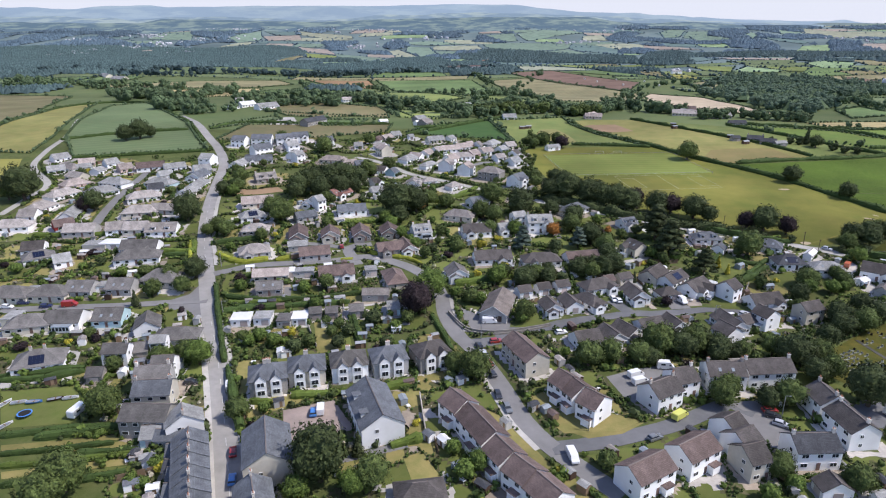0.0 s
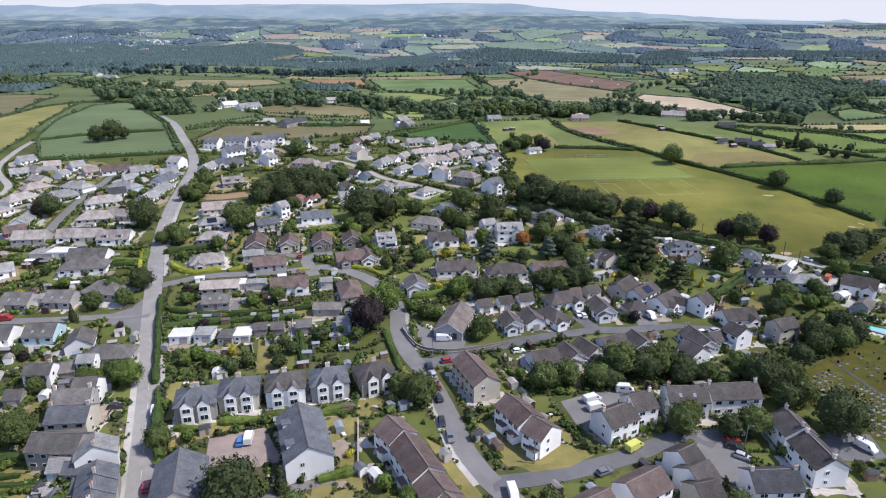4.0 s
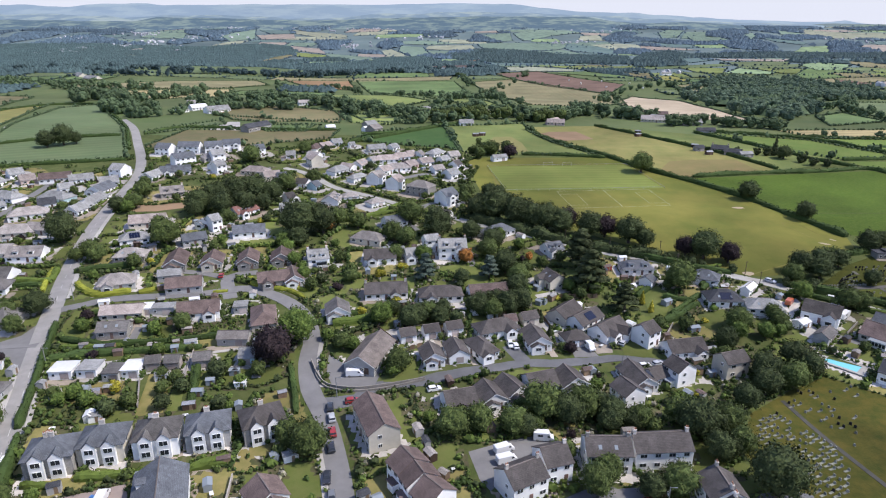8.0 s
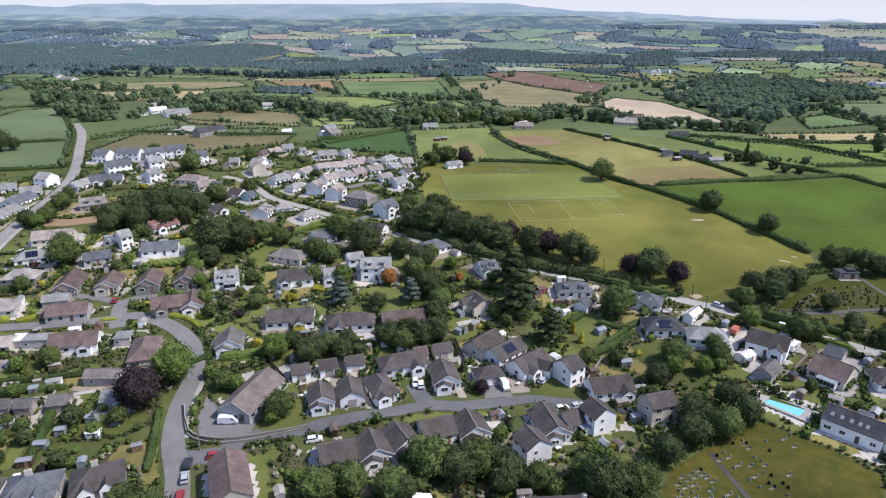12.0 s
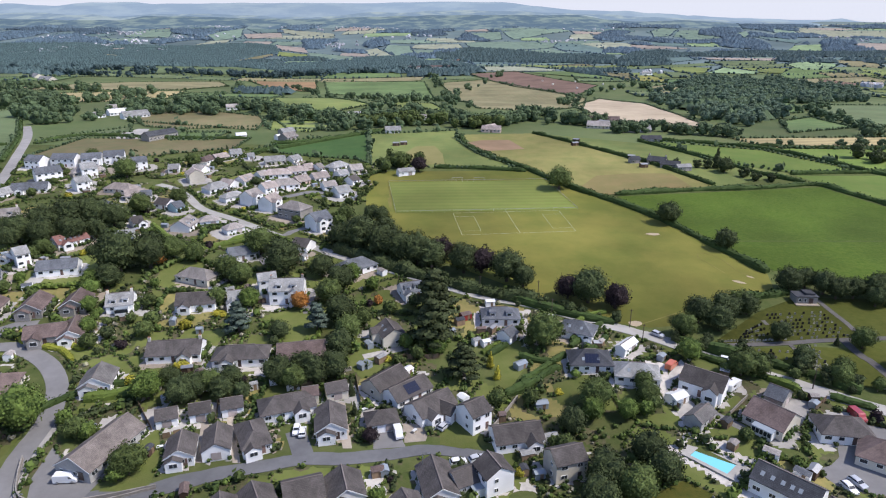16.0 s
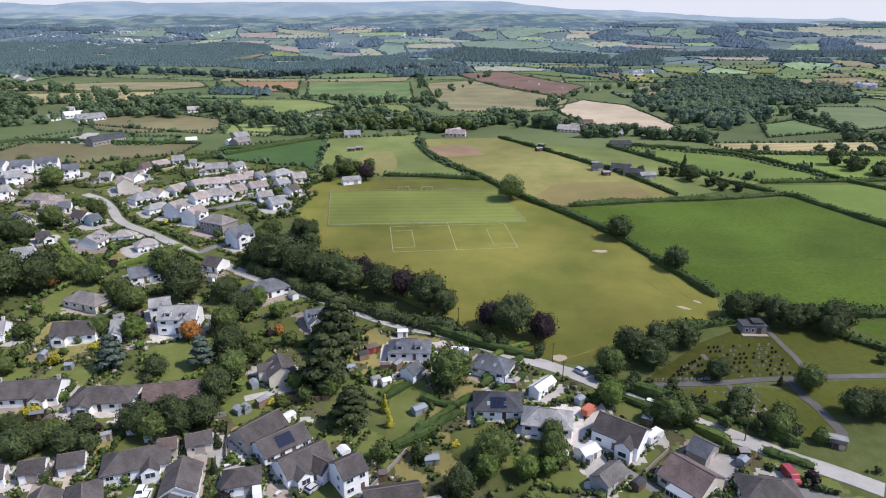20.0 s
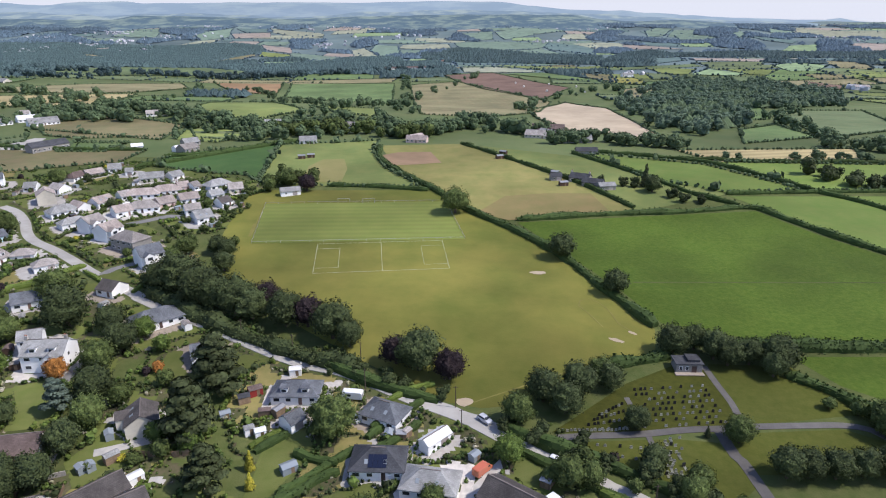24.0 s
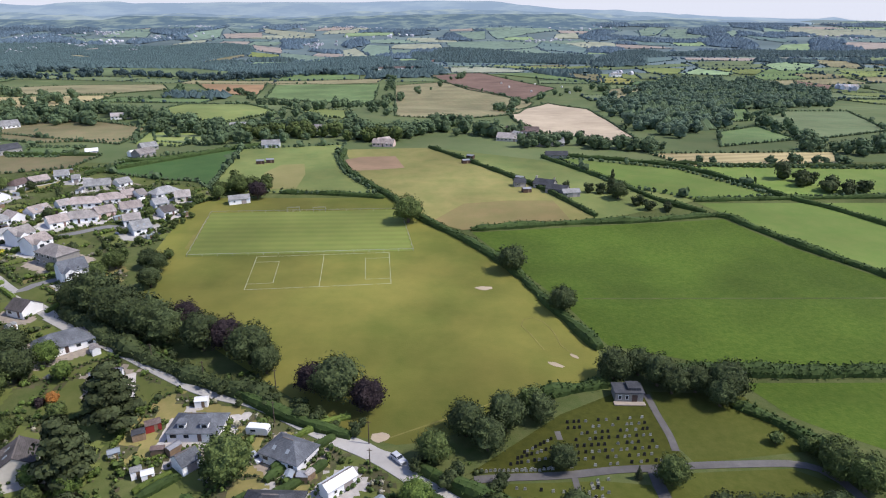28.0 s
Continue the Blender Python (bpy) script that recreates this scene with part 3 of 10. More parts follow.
def house(x, y, turn, L, W, form, storeys, wall, roof, opts="", group=""):
    """One building. form: g gabled, h hipped, f flat-roofed; its front looks towards local -y."""
    wm, wword = WALL[wall]
    rm, rword = ROOF[roof]
    FOOT.append((x, y, math.cos(radians(turn)), math.sin(radians(turn)), L / 2, W / 2))
    near = math.hypot(x - 90, y - 60) < FAR_LOW
    rise = W / 2 * 0.62
    eaves = (2.5 if storeys == 1 else 5.0) + (1.0 if "h" in opts else 0)
    garage = "a" in opts or form == "f" or (storeys == 1 and W < 6.5)
    kind = "hall" if "H" in opts or "h" in opts and not set("pv") & set(opts) else "garage" if garage else "bungalow" if storeys == 1 else "house"
    form_word = {"g": "gabled", "h": "hipped", "f": "flat"}[form]
    extra = " and chimneys" if "k" in opts else " and roof dormers" if "d" in opts else " and solar panels" if "o" in opts else \
        " and rooflights" if "v" in opts else " in its garden" if storeys == 1 else " with upstairs windows"
    ob = tagged(new(kind), f"{wword} {kind} with {form_word} {rword} roof{extra}", kind, group)
    z = min(terrain(x, y), terrain(x, y - W / 2) + 0.3)
    ob.matrix_basis = Matrix.Translation((x, y, z)) @ Matrix.Rotation(radians(turn), 4, "Z")
    if form == "f":
        part("wall", box_bm(L, W, 3.5, 0, 0, -1), wm, ob)
        part("roof", box_bm(L + 0.5, W + 0.5, 0.2, 0, 0, 2.5), rm, ob)
        part("garage_door", box_bm(min(2.4, L * 0.5), 0.08, 2.0, L * 0.18, -W / 2 - 0.03, 0.02), M["gdoor"], ob)
        if near and L > 4.4:
            window(ob, -L * 0.28, -W / 2 - 0.04, 1.0, 0.9, 0.9)
        return ob
    if form == "g":
        part("wall", gable_walls(L, W, eaves, rise), wm, ob)
        part("roof", gable_roof(L, W, eaves, rise), rm, ob)
        if near:
            part("ridge", box_bm(L + 0.4, 0.26, 0.12, 0, 0, eaves + rise + 0.15), M["ridge"], ob)
    else:
        part("wall", box_bm(L, W, eaves + 1, 0, 0, -1), wm, ob)
        part("roof", hip_roof(L, W, eaves, rise), rm, ob)
        if near and L - W > 1.5:
            part("ridge", box_bm(L - W + 0.3, 0.26, 0.12, 0, 0, eaves + rise + 0.12), M["ridge"], ob)
    fy = -W / 2 - 0.03
    if garage:
        part("garage_door", box_bm(2.3, 0.08, 2.0, 0 if L < 6 else L * 0.2, fy, 0.02), M["gdoor"], ob)
        if form == "g":
            d = part("garage_door", box_bm(2.3, 0.08, 2.0, 0, 0, 0.02), M["gdoor"], ob)
            d.matrix_basis = Matrix.Translation((L / 2 + 0.03, 0, 0)) @ Matrix.Rotation(radians(90), 4, "Z")
        if L > 5.5:
            window(ob, -L * 0.25, fy, 1.0, 0.9, 0.9)
        return ob
    bays = []
    if "S" in opts:      # a pair of semis with tall gabled bays
        for bx in (-L * 0.2, L * 0.2):
            small_gable(ob, "bay", bx, -W / 2, 0.9, 3.0, eaves + 0.2, 1.5, WALL["w"][0], rm)
            bays.append(bx)
    if "p" in opts:
        bx = L * RND.choice((-0.22, 0.22))
        bx = L * 0.26 if ">" in opts else -L * 0.26 if "<" in opts else bx
        small_gable(ob, "front_wing", bx, -W / 2, 2.2, 3.8, eaves - 0.1, 1.3, wm, rm)
        bays.append(bx)
    n = max(2, int(L / 3.0))
    door_i = n // 2
    for s in range(storeys):
        zz = 0.95 + 2.55 * s
        for i in range(n):
            wx = -L / 2 + L * (i + 0.5) / n
            if any(abs(wx - b) < 2.2 for b in bays):
                continue
            if i == door_i and s == 0:
                part("door", box_bm(0.95, 0.08, 2.05, wx, fy, 0.02), M["door"], ob)
            else:
                window(ob, wx, fy, zz, 1.4 if i % 2 else 1.7, 1.1)
        for i in range(max(1, n - 1)):
            window(ob, -L / 2 + L * (i + 0.5) / max(1, n - 1), -fy, zz, 1.3, 1.05, 180)
    if near:
        if form == "h" or "e" in opts or storeys == 2:
            for sx, tn in ((1, 90), (-1, -90)):
                for s in range(storeys):
                    window(ob, sx * (L / 2 + 0.03), -W * 0.15, 0.95 + 2.55 * s, 1.0, 1.05, tn)
        else:
            window(ob, L / 2 + 0.03, W * 0.1, 0.95, 1.2, 1.05, 90)
            window(ob, -L / 2 - 0.03, -W * 0.1, 0.95, 1.2, 1.05, -90)
    if "E" in opts or "H" in opts:
        gable_front(ob, L, W, eaves, 1 if math.sin(radians(turn)) < 0 else -1, wm, rm, "H" in opts, form)
    rz = eaves + rise
    if "k" in opts:
        r = (L - W) / 2 if form == "h" else L / 2 - 0.5
        for cx in ((-r, r) if L > 8 else (r,)):
            chimney(ob, cx, 0.0, rz)
    if "S" in opts:
        chimney(ob, 0, 0.2, rz, 1.4, 1.3)
    slope = math.atan2(rise, W / 2)

    def on_roof(name, px, up, w, h, material, lift=0.2, side=-1):
        """A flat thing lying on the roof slope, up metres above the eaves along it."""
        yy = side * (W / 2 - up * math.cos(slope))
        m = Matrix.Translation((px, yy, eaves + up * math.sin(slope) + lift)) @ Matrix.Rotation(-side * slope, 4, "X")
        return piece(name, (name, w, h), lambda: box_bm(w, h, 0.08), material, ob, m)

    if "o" in opts:
        for i in range(4):
            for j in range(2):
                on_roof("solar_panel", -L * 0.12 + i * 1.05, 1.3 + j * 1.55, 1.0, 1.5, M["solar"])
    if "v" in opts:
        for px in ((-L * 0.2, L * 0.15) if L < 12.5 else (-L * 0.36, -L * 0.2, -L * 0.04, L * 0.1, L * 0.22)):
            on_roof("rooflight", px, 1.9, 0.8, 1.1, M["skylight"])
    if "d" in opts or "m" in opts:
        for px in ((-L * 0.22, L * 0.22) if L > 7 else (0,)):
            d = part("dormer", box_bm(2.0, 2.2, 1.5, px, -W / 2 + 2.0, eaves + 0.35), wm, ob)
            part("dormer_roof", box_bm(2.4, 2.6, 0.14, px, -W / 2 + 1.9, eaves + 1.85), rm, ob)
            window(ob, px, -W / 2 + 0.87, eaves + 0.65, 1.4, 0.95)
    if "q" in opts:
        cons = part("conservatory", box_bm(L * 0.5, 2.6, 2.2, L * 0.1, -W / 2 - 1.3, 0), M["frame"], ob, "white framed conservatory")
        part("glass_roof", box_bm(L * 0.5 + 0.2, 2.8, 0.12, L * 0.1, -W / 2 - 1.3, 2.2), M["skylight"], cons)
        for i in range(5):
            piece("pane", ("cpane",), lambda: box_bm(0.8, 0.06, 1.2), M["pane"], cons,
                  Matrix.Translation((L * 0.1 + (i - 2) * L * 0.095, -W / 2 - 2.62, 0.8)))
    if "y" in opts:
        pm = part("porch", box_bm(2.6, 1.5, 2.3, L * 0.2, -W / 2 - 0.75, 0), wm, ob)
        part("porch_roof", box_bm(3.0, 1.9, 0.15, L * 0.2, -W / 2 - 0.8, 2.3), rm, pm)
    return ob


# ---- plants ----
def leaf_cloud(rng, centres, radii, per, size, droop=0.0):
    """Leaf sprays, as small bent quads, over the outer shells of clumps. Returns vertices and faces."""
    V, F = [], []
    for c, r in zip(centres, radii):
        d = rng.normal(size=(per, 3))
        d /= np.linalg.norm(d, axis=1)[:, None]
        d[:, 2] = np.where(d[:, 2] < -0.35, -d[:, 2], d[:, 2])
        p = np.asarray(c) + d * np.asarray(r) * rng.uniform(0.78, 1.12, (per, 1))
        a = np.cross(d, rng.normal(size=(per, 3)))
        a /= np.linalg.norm(a, axis=1)[:, None] + 1e-9
        b = np.cross(d, a) + d * rng.uniform(-0.6, 0.6, (per, 1))
        s = size * rng.uniform(0.6, 1.3, (per, 1))
        k = len(V)
        q = np.stack([p - a * s - b * s * 0.7, p + a * s - b * s * 0.7, p + a * s * 0.7 + b * s, p - a * s * 0.7 + b * s], 1).reshape(-1, 3)
        V.extend(map(tuple, q))
        F.extend([(k + 4 * i, k + 4 * i + 1, k + 4 * i + 2, k + 4 * i + 3) for i in range(per)])
    return V, F


_bm = bmesh.new()
bmesh.ops.create_icosphere(_bm, subdivisions=1, radius=1)
_bm.verts.index_update()
BALL_V = np.array([v.co[:] for v in _bm.verts])
BALL_F = [tuple(v.index for v in f.verts) for f in _bm.faces]
_bm.free()


def clumps(rng, centres, radii, V, F):
    """Uneven dark inner masses, so that little light shows through a crown."""
    for c, r in zip(centres, radii):
        k = len(V)
        j = BALL_V * (np.asarray(r) * 0.8) * rng.uniform(0.8, 1.12, (len(BALL_V), 1)) + np.asarray(c)
        V.extend(map(tuple, j))
        F.extend([tuple(k + i for i in f) for f in BALL_F])


def trunk_bm(h, r, limbs, rng, spread=0.6):
    bm = bmesh.new()

    def limb(a, b, ra, rb):
        d = Vector(b) - Vector(a)
        q = d.to_track_quat("Z", "Y").to_matrix().to_4x4()
        ret = bmesh.ops.create_cone(bm, cap_ends=True, segments=7, radius1=ra, radius2=rb, depth=d.length)
        bmesh.ops.transform(bm, matrix=Matrix.Translation((Vector(a) + Vector(b)) / 2) @ q, verts=ret["verts"])

    limb((0, 0, -0.15), (0, 0, h * 0.3), r * 1.25, r)
    limb((0, 0, h * 0.3), (0, 0, h), r, r * 0.4)
    for i in range(limbs):
        t = 2 * math.pi * i / limbs + rng.uniform(-0.3, 0.3)
        z = h * rng.uniform(0.4, 0.75)
        limb((0, 0, z), (math.cos(t) * spread, math.sin(t) * spread, z + spread * rng.uniform(0.4, 0.9)), r * 0.5, r * 0.18)
    return bm


CROWN_LEAF = {"broad": "leaf", "dark": "leaf_dark", "light": "leaf_light", "copper": "copper", "orange": "orange"}
_bm = bmesh.new()
bmesh.ops.create_icosphere(_bm, subdivisions=3, radius=1)
_bm.verts.index_update()
CORE_V = np.array([v.co[:] for v in _bm.verts])
CORE_F = [tuple(v.index for v in f.verts) for f in _bm.faces]
_bm.free()


def crown(rng, seed, full):
    """A broadleaf crown of radius one: boughs bulge out of a rounded mass, and small sprays of leaves cover it."""
    def reach(d):
        q = Vector(d)
        k = 0.97 + 0.3 * noise.noise(q * 1.4 + Vector((seed, 0, 0))) + 0.3 * noise.noise(q * 3.1 + Vector((0, seed, 0)))
        return k + 0.2 * noise.noise(q * 6.5 + Vector((0, 0, seed)))

    def place(d, k):
        r = reach(d) * k
        low = 0.72 if d[2] < 0 else 1.0
        return np.array((d[0] * r * 0.95, d[1] * r * 0.95, 0.98 + d[2] * r * 0.94 * low))

    V = [tuple(place(d, 0.84)) for d in CORE_V]
    F = list(CORE_F)
    n, size = (2700, 0.036) if full else (460, 0.085)
    D = rng.normal(size=(n, 3))
    D /= np.linalg.norm(D, axis=1)[:, None]
    for d in D:
        p = place(d, rng.choice((0.84, 0.9, 0.95, 0.98, 1.0, 1.03)) * rng.uniform(0.97, 1.03))
        a = np.cross(d, rng.normal(size=3))
        a /= np.linalg.norm(a) + 1e-9
        b = np.cross(d, a) + d * rng.uniform(-0.9, 0.9)
        w = size * rng.uniform(0.55, 1.35)
        k = len(V)
        V += [tuple(p - a * w - b * w * 0.7), tuple(p + a * w - b * w * 0.7), tuple(p + a * w * 0.6 + b * w), tuple(p - a * w * 0.6 + b * w)]
        F.append((k, k + 1, k + 2, k + 3))
    return V, F


def tree_parts(kind, seed, full=True):
    """Crown and trunk for a crown radius of one. Returns crown vertices, faces, the trunk and the two materials."""
    rng = np.random.default_rng(seed)
    if kind in ("broad", "dark", "light", "copper", "orange"):
        return crown(rng, seed, full) + (trunk_bm(1.2, 0.085, 5, rng), M[CROWN_LEAF[kind]])
    if kind in ("conifer", "gold_conifer"):
        C, R = [], []
        for i in range(16):
            u = i / 15
            C.append((rng.uniform(-0.12, 0.12), rng.uniform(-0.12, 0.12), 0.3 + 3.0 * u))
            s = max(0.12, 0.95 * (1 - u) ** 0.8 + rng.uniform(-0.06, 0.06))
            R.append((s, s, 0.35))
        V, F = leaf_cloud(rng, C, R, 130 if full else 60, 0.06 if full else 0.09)
        clumps(rng, C, R, V, F)
        return V, F, trunk_bm(2.6, 0.09, 0, rng), M["needle" if kind == "conifer" else "gold"]
    if kind in ("pine", "blue"):
        C, R = [], []
        for i in range(20):
            u = i / 19
            t = 2.4 * i
            k = (1 - 0.75 * u) * rng.uniform(0.35, 0.75)
            C.append((k * math.cos(t), k * math.sin(t), 0.45 + 1.9 * u))
            s = rng.uniform(0.28, 0.45) * (1 - 0.4 * u)
            R.append((s * 1.2, s * 1.2, s * 0.4))
        V, F = leaf_cloud(rng, C, R, 120 if full else 60, 0.055 if full else 0.085)
        clumps(rng, C, R, V, F)
        return V, F, trunk_bm(2.2, 0.08, 0, rng, 0.7), M["needle" if kind == "pine" else "needle_blue"]
    # bushes
    C = [(rng.uniform(-0.4, 0.4), rng.uniform(-0.4, 0.4), rng.uniform(0.35, 0.75)) for _ in range(6)]
    R = [(0.55, 0.55, 0.5)] * 6
    V, F = leaf_cloud(rng, C, R, 45, 0.1)
    clumps(rng, C, R, V, F)
    m = {"bush": "leaf", "gold_bush": "gold", "purple_bush": "copper", "light_bush": "leaf_light"}[kind]
    return V, F, trunk_bm(0.5, 0.06, 3, rng, 0.3), M[m]


TREE_LABEL = {
    "broad": ("full green broadleaf tree standing among gardens", "tree"),
    "dark": ("large dark green broadleaf tree with dense crown", "tree"),
    "light": ("light green young broadleaf tree in leaf", "tree"),
    "copper": ("dark purple copper beech tree with dense crown", "tree"),
    "orange": ("small orange-leaved ornamental garden tree", "tree"),
    "conifer": ("tall dark green pointed conifer tree", "conifer"),
    "gold_conifer": ("narrow golden yellow conifer in a garden", "conifer"),
    "pine": ("big dark spreading conifer with layered branches", "conifer"),
    "blue": ("blue-green cedar with layered branches", "conifer"),
    "bush": ("rounded green garden bush beside the grass", "bush"),
    "gold_bush": ("rounded bright golden yellow garden bush", "bush"),
    "purple_bush": ("dark purple-leaved rounded garden bush", "bush"),
    "light_bush": ("pale green rounded garden bush", "bush"),
}
PROTO = {}
TREES = []


def tree(kind, x, y, r, squash=1.0):
    TREES.append((x, y, r))
    v = RND.randrange(3 if kind in ("broad", "dark") else 2)
    m = Matrix.Translation((x, y, terrain(x, y) - 0.05)) @ Matrix.Rotation(RND.uniform(0, 6.28), 4, "Z") @ \
        Matrix.Diagonal((r, r * RND.uniform(0.9, 1.1), r * squash, 1))
    full = r > 2.9
    v = (v, full)
    if (kind, v) not in PROTO:
        V, F, tb, material = tree_parts(kind, 11 * v[0] + len(kind), full)
        label, cat = TREE_LABEL[kind]
        ob = tagged(new("tree" if cat != "bush" else "bush"), label, cat)
        if kind in ("conifer", "gold_conifer", "pine", "blue"):
            ob.name = "conifer"
        data_ob("crown", V, F, material, ob)
        part("trunk", tb, M["bark"], ob)
        PROTO[kind, v] = ob
        ob.matrix_basis = m
        return ob
    first = PROTO[kind, v]
    return copy_thing(first, m @ Matrix.Diagonal([1 / k for k in first.scale] + [1]))


def hedge(pts, width=1.6, height=1.6, material="hedge", step=1.2, label="", wild=0.25, leaf=0.16, dens=1.0, name="hedge"):
    """A hedge along a line: an uneven solid body with sprays of leaves over it."""
    if width >= 2.8 and leaf < 0.2:
        leaf, dens = 0.26, dens * 1.7
    rng = np.random.default_rng(int(abs(pts[0][0] * 13 + pts[0][1] * 7)) + 5)
    line = smooth_line(pts, step)
    nor = normals_of(line)
    V, F = [], []
    prof = [(-0.5, -0.3), (-0.5, 0.55), (-0.33, 0.95), (0.0, 1.05), (0.33, 0.95), (0.5, 0.55), (0.5, -0.3)]
    rows = len(prof)
    for i, (p, n) in enumerate(zip(line, nor)):
        s = 1 + wild * noise.noise(Vector((p.x * 0.12, p.y * 0.12, 1.7))) * 2
        end = 0.75 if i in (0, len(line) - 1) else 1.0
        for a, b in prof:
            j = rng.uniform(-0.08, 0.08, 3) * (1 + wild * 2) * width * 0.5
            q = p + n * (a * width * s * end)
            V.append((q.x + j[0], q.y + j[1], terrain(q.x, q.y) + max(-0.3, b * height * s * end) + (j[2] if b > 0 else 0)))
        if i:
            k = rows * i
            F += [(k - rows + q, k - rows + q + 1, k + q + 1, k + q) for q in range(rows - 1)]
    k = rows * (len(line) - 1)
    F += [tuple(range(rows))[::-1], tuple(range(k, k + rows))]
    m = int(len(line) * step * (width + 2 * height) * 2.2 * dens)
    idx = rng.integers(0, len(V), m)
    base = np.array(V)[idx] + rng.normal(0, 0.12 * width, (m, 3)) * (1, 1, 0.7)
    keep = base[:, 2] > np.array(V)[idx][:, 2] - 0.5
    base = base[keep]
    for c in base:
        a, b = rng.normal(size=3), rng.normal(size=3)
        a, b = a / np.linalg.norm(a) * leaf, b / np.linalg.norm(b) * leaf
        k = len(V)
        V += [tuple(c - a - b), tuple(c + a - b), tuple(c + a + b), tuple(c - a + b)]
        F.append((k, k + 1, k + 2, k + 3))
    ob = data_ob(name, V, F, M[material])
    return tagged(ob, label if len(label.split()) > 3 else label + ", dense and green", "hedge")


def wood(name, spots, label, material="leaf_dark", per=5, kind="stuff", leaf=0.22, leaves=14, seed=3):
    """Many far trees in one mesh. spots: (x, y, crown radius)."""
    rng = np.random.default_rng(seed)
    V, F = [], []
    for x, y, r in spots:
        z = terrain(x, y)
        n = per
        C = [(x + r * rng.uniform(-0.55, 0.55), y + r * rng.uniform(-0.55, 0.55), z + r * rng.uniform(0.55, 1.35)) for _ in range(n)]
        R = [(r * q, r * q, r * q * 0.9) for q in rng.uniform(0.4, 0.7, n)]
        C.append((x, y, z + r * 0.55))
        R.append((r * 0.8, r * 0.8, r * 0.75))
        clumps(rng, C, R, V, F)
        if leaves:
            v, f = leaf_cloud(rng, C, R, leaves, leaf * r)
            k = len(V)
            V += v
            F += [tuple(k + i for i in q) for q in f]
    return tagged(data_ob(name, V, F, M[material]), label, "trees", kind=kind)


# ---- vehicles ----
PAINT = {}


def paint(col):
    if col not in PAINT:
        m = glassy("car_paint", col, 0.3)
        m.node_tree.nodes["Principled BSDF"].inputs["Coat Weight"].default_value = 0.6
        PAINT[col] = m
    return PAINT[col]


COLOUR = {"w": ((0.75, 0.75, 0.74), "white"), "r": ((0.32, 0.03, 0.03), "red"), "b": ((0.06, 0.2, 0.5), "blue"),
          "k": ((0.03, 0.032, 0.038), "black"), "s": ((0.45, 0.46, 0.48), "silver"), "n": ((0.02, 0.03, 0.1), "dark blue"),
          "y": ((0.62, 0.62, 0.13), "yellow"), "o": ((0.5, 0.13, 0.06), "orange"), "g": ((0.16, 0.17, 0.18), "grey"),
          "t": ((0.12, 0.3, 0.45), "light blue")}


def profile_bm(outline, width, taper=0.0, z_taper=1.0):
    """A side outline (x, z) pulled across the width, narrower above z_taper."""
    bm = bmesh.new()
    rows = []
    for s in (-1, 1):
        rows.append([bm.verts.new((x, s * (width / 2 - (taper if z > z_taper else 0)), z)) for x, z in outline])
    n = len(outline)
    for i in range(n):
        bm.faces.new((rows[0][i], rows[0][(i + 1) % n], rows[1][(i + 1) % n], rows[1][i]))
    bm.faces.new(rows[0][::-1])
    bm.faces.new(rows[1])
    bmesh.ops.recalc_face_normals(bm, faces=bm.faces)
    bmesh.ops.bevel(bm, geom=bm.edges[:], offset=0.04, segments=1, affect="EDGES")
    return bm


def wheel_bm(r, w):
    bm = bmesh.new()
    bmesh.ops.create_cone(bm, cap_ends=True, segments=14, radius1=r, radius2=r, depth=w)
    bmesh.ops.rotate(bm, verts=bm.verts, matrix=Matrix.Rotation(radians(90), 3, "X"))
    return bm


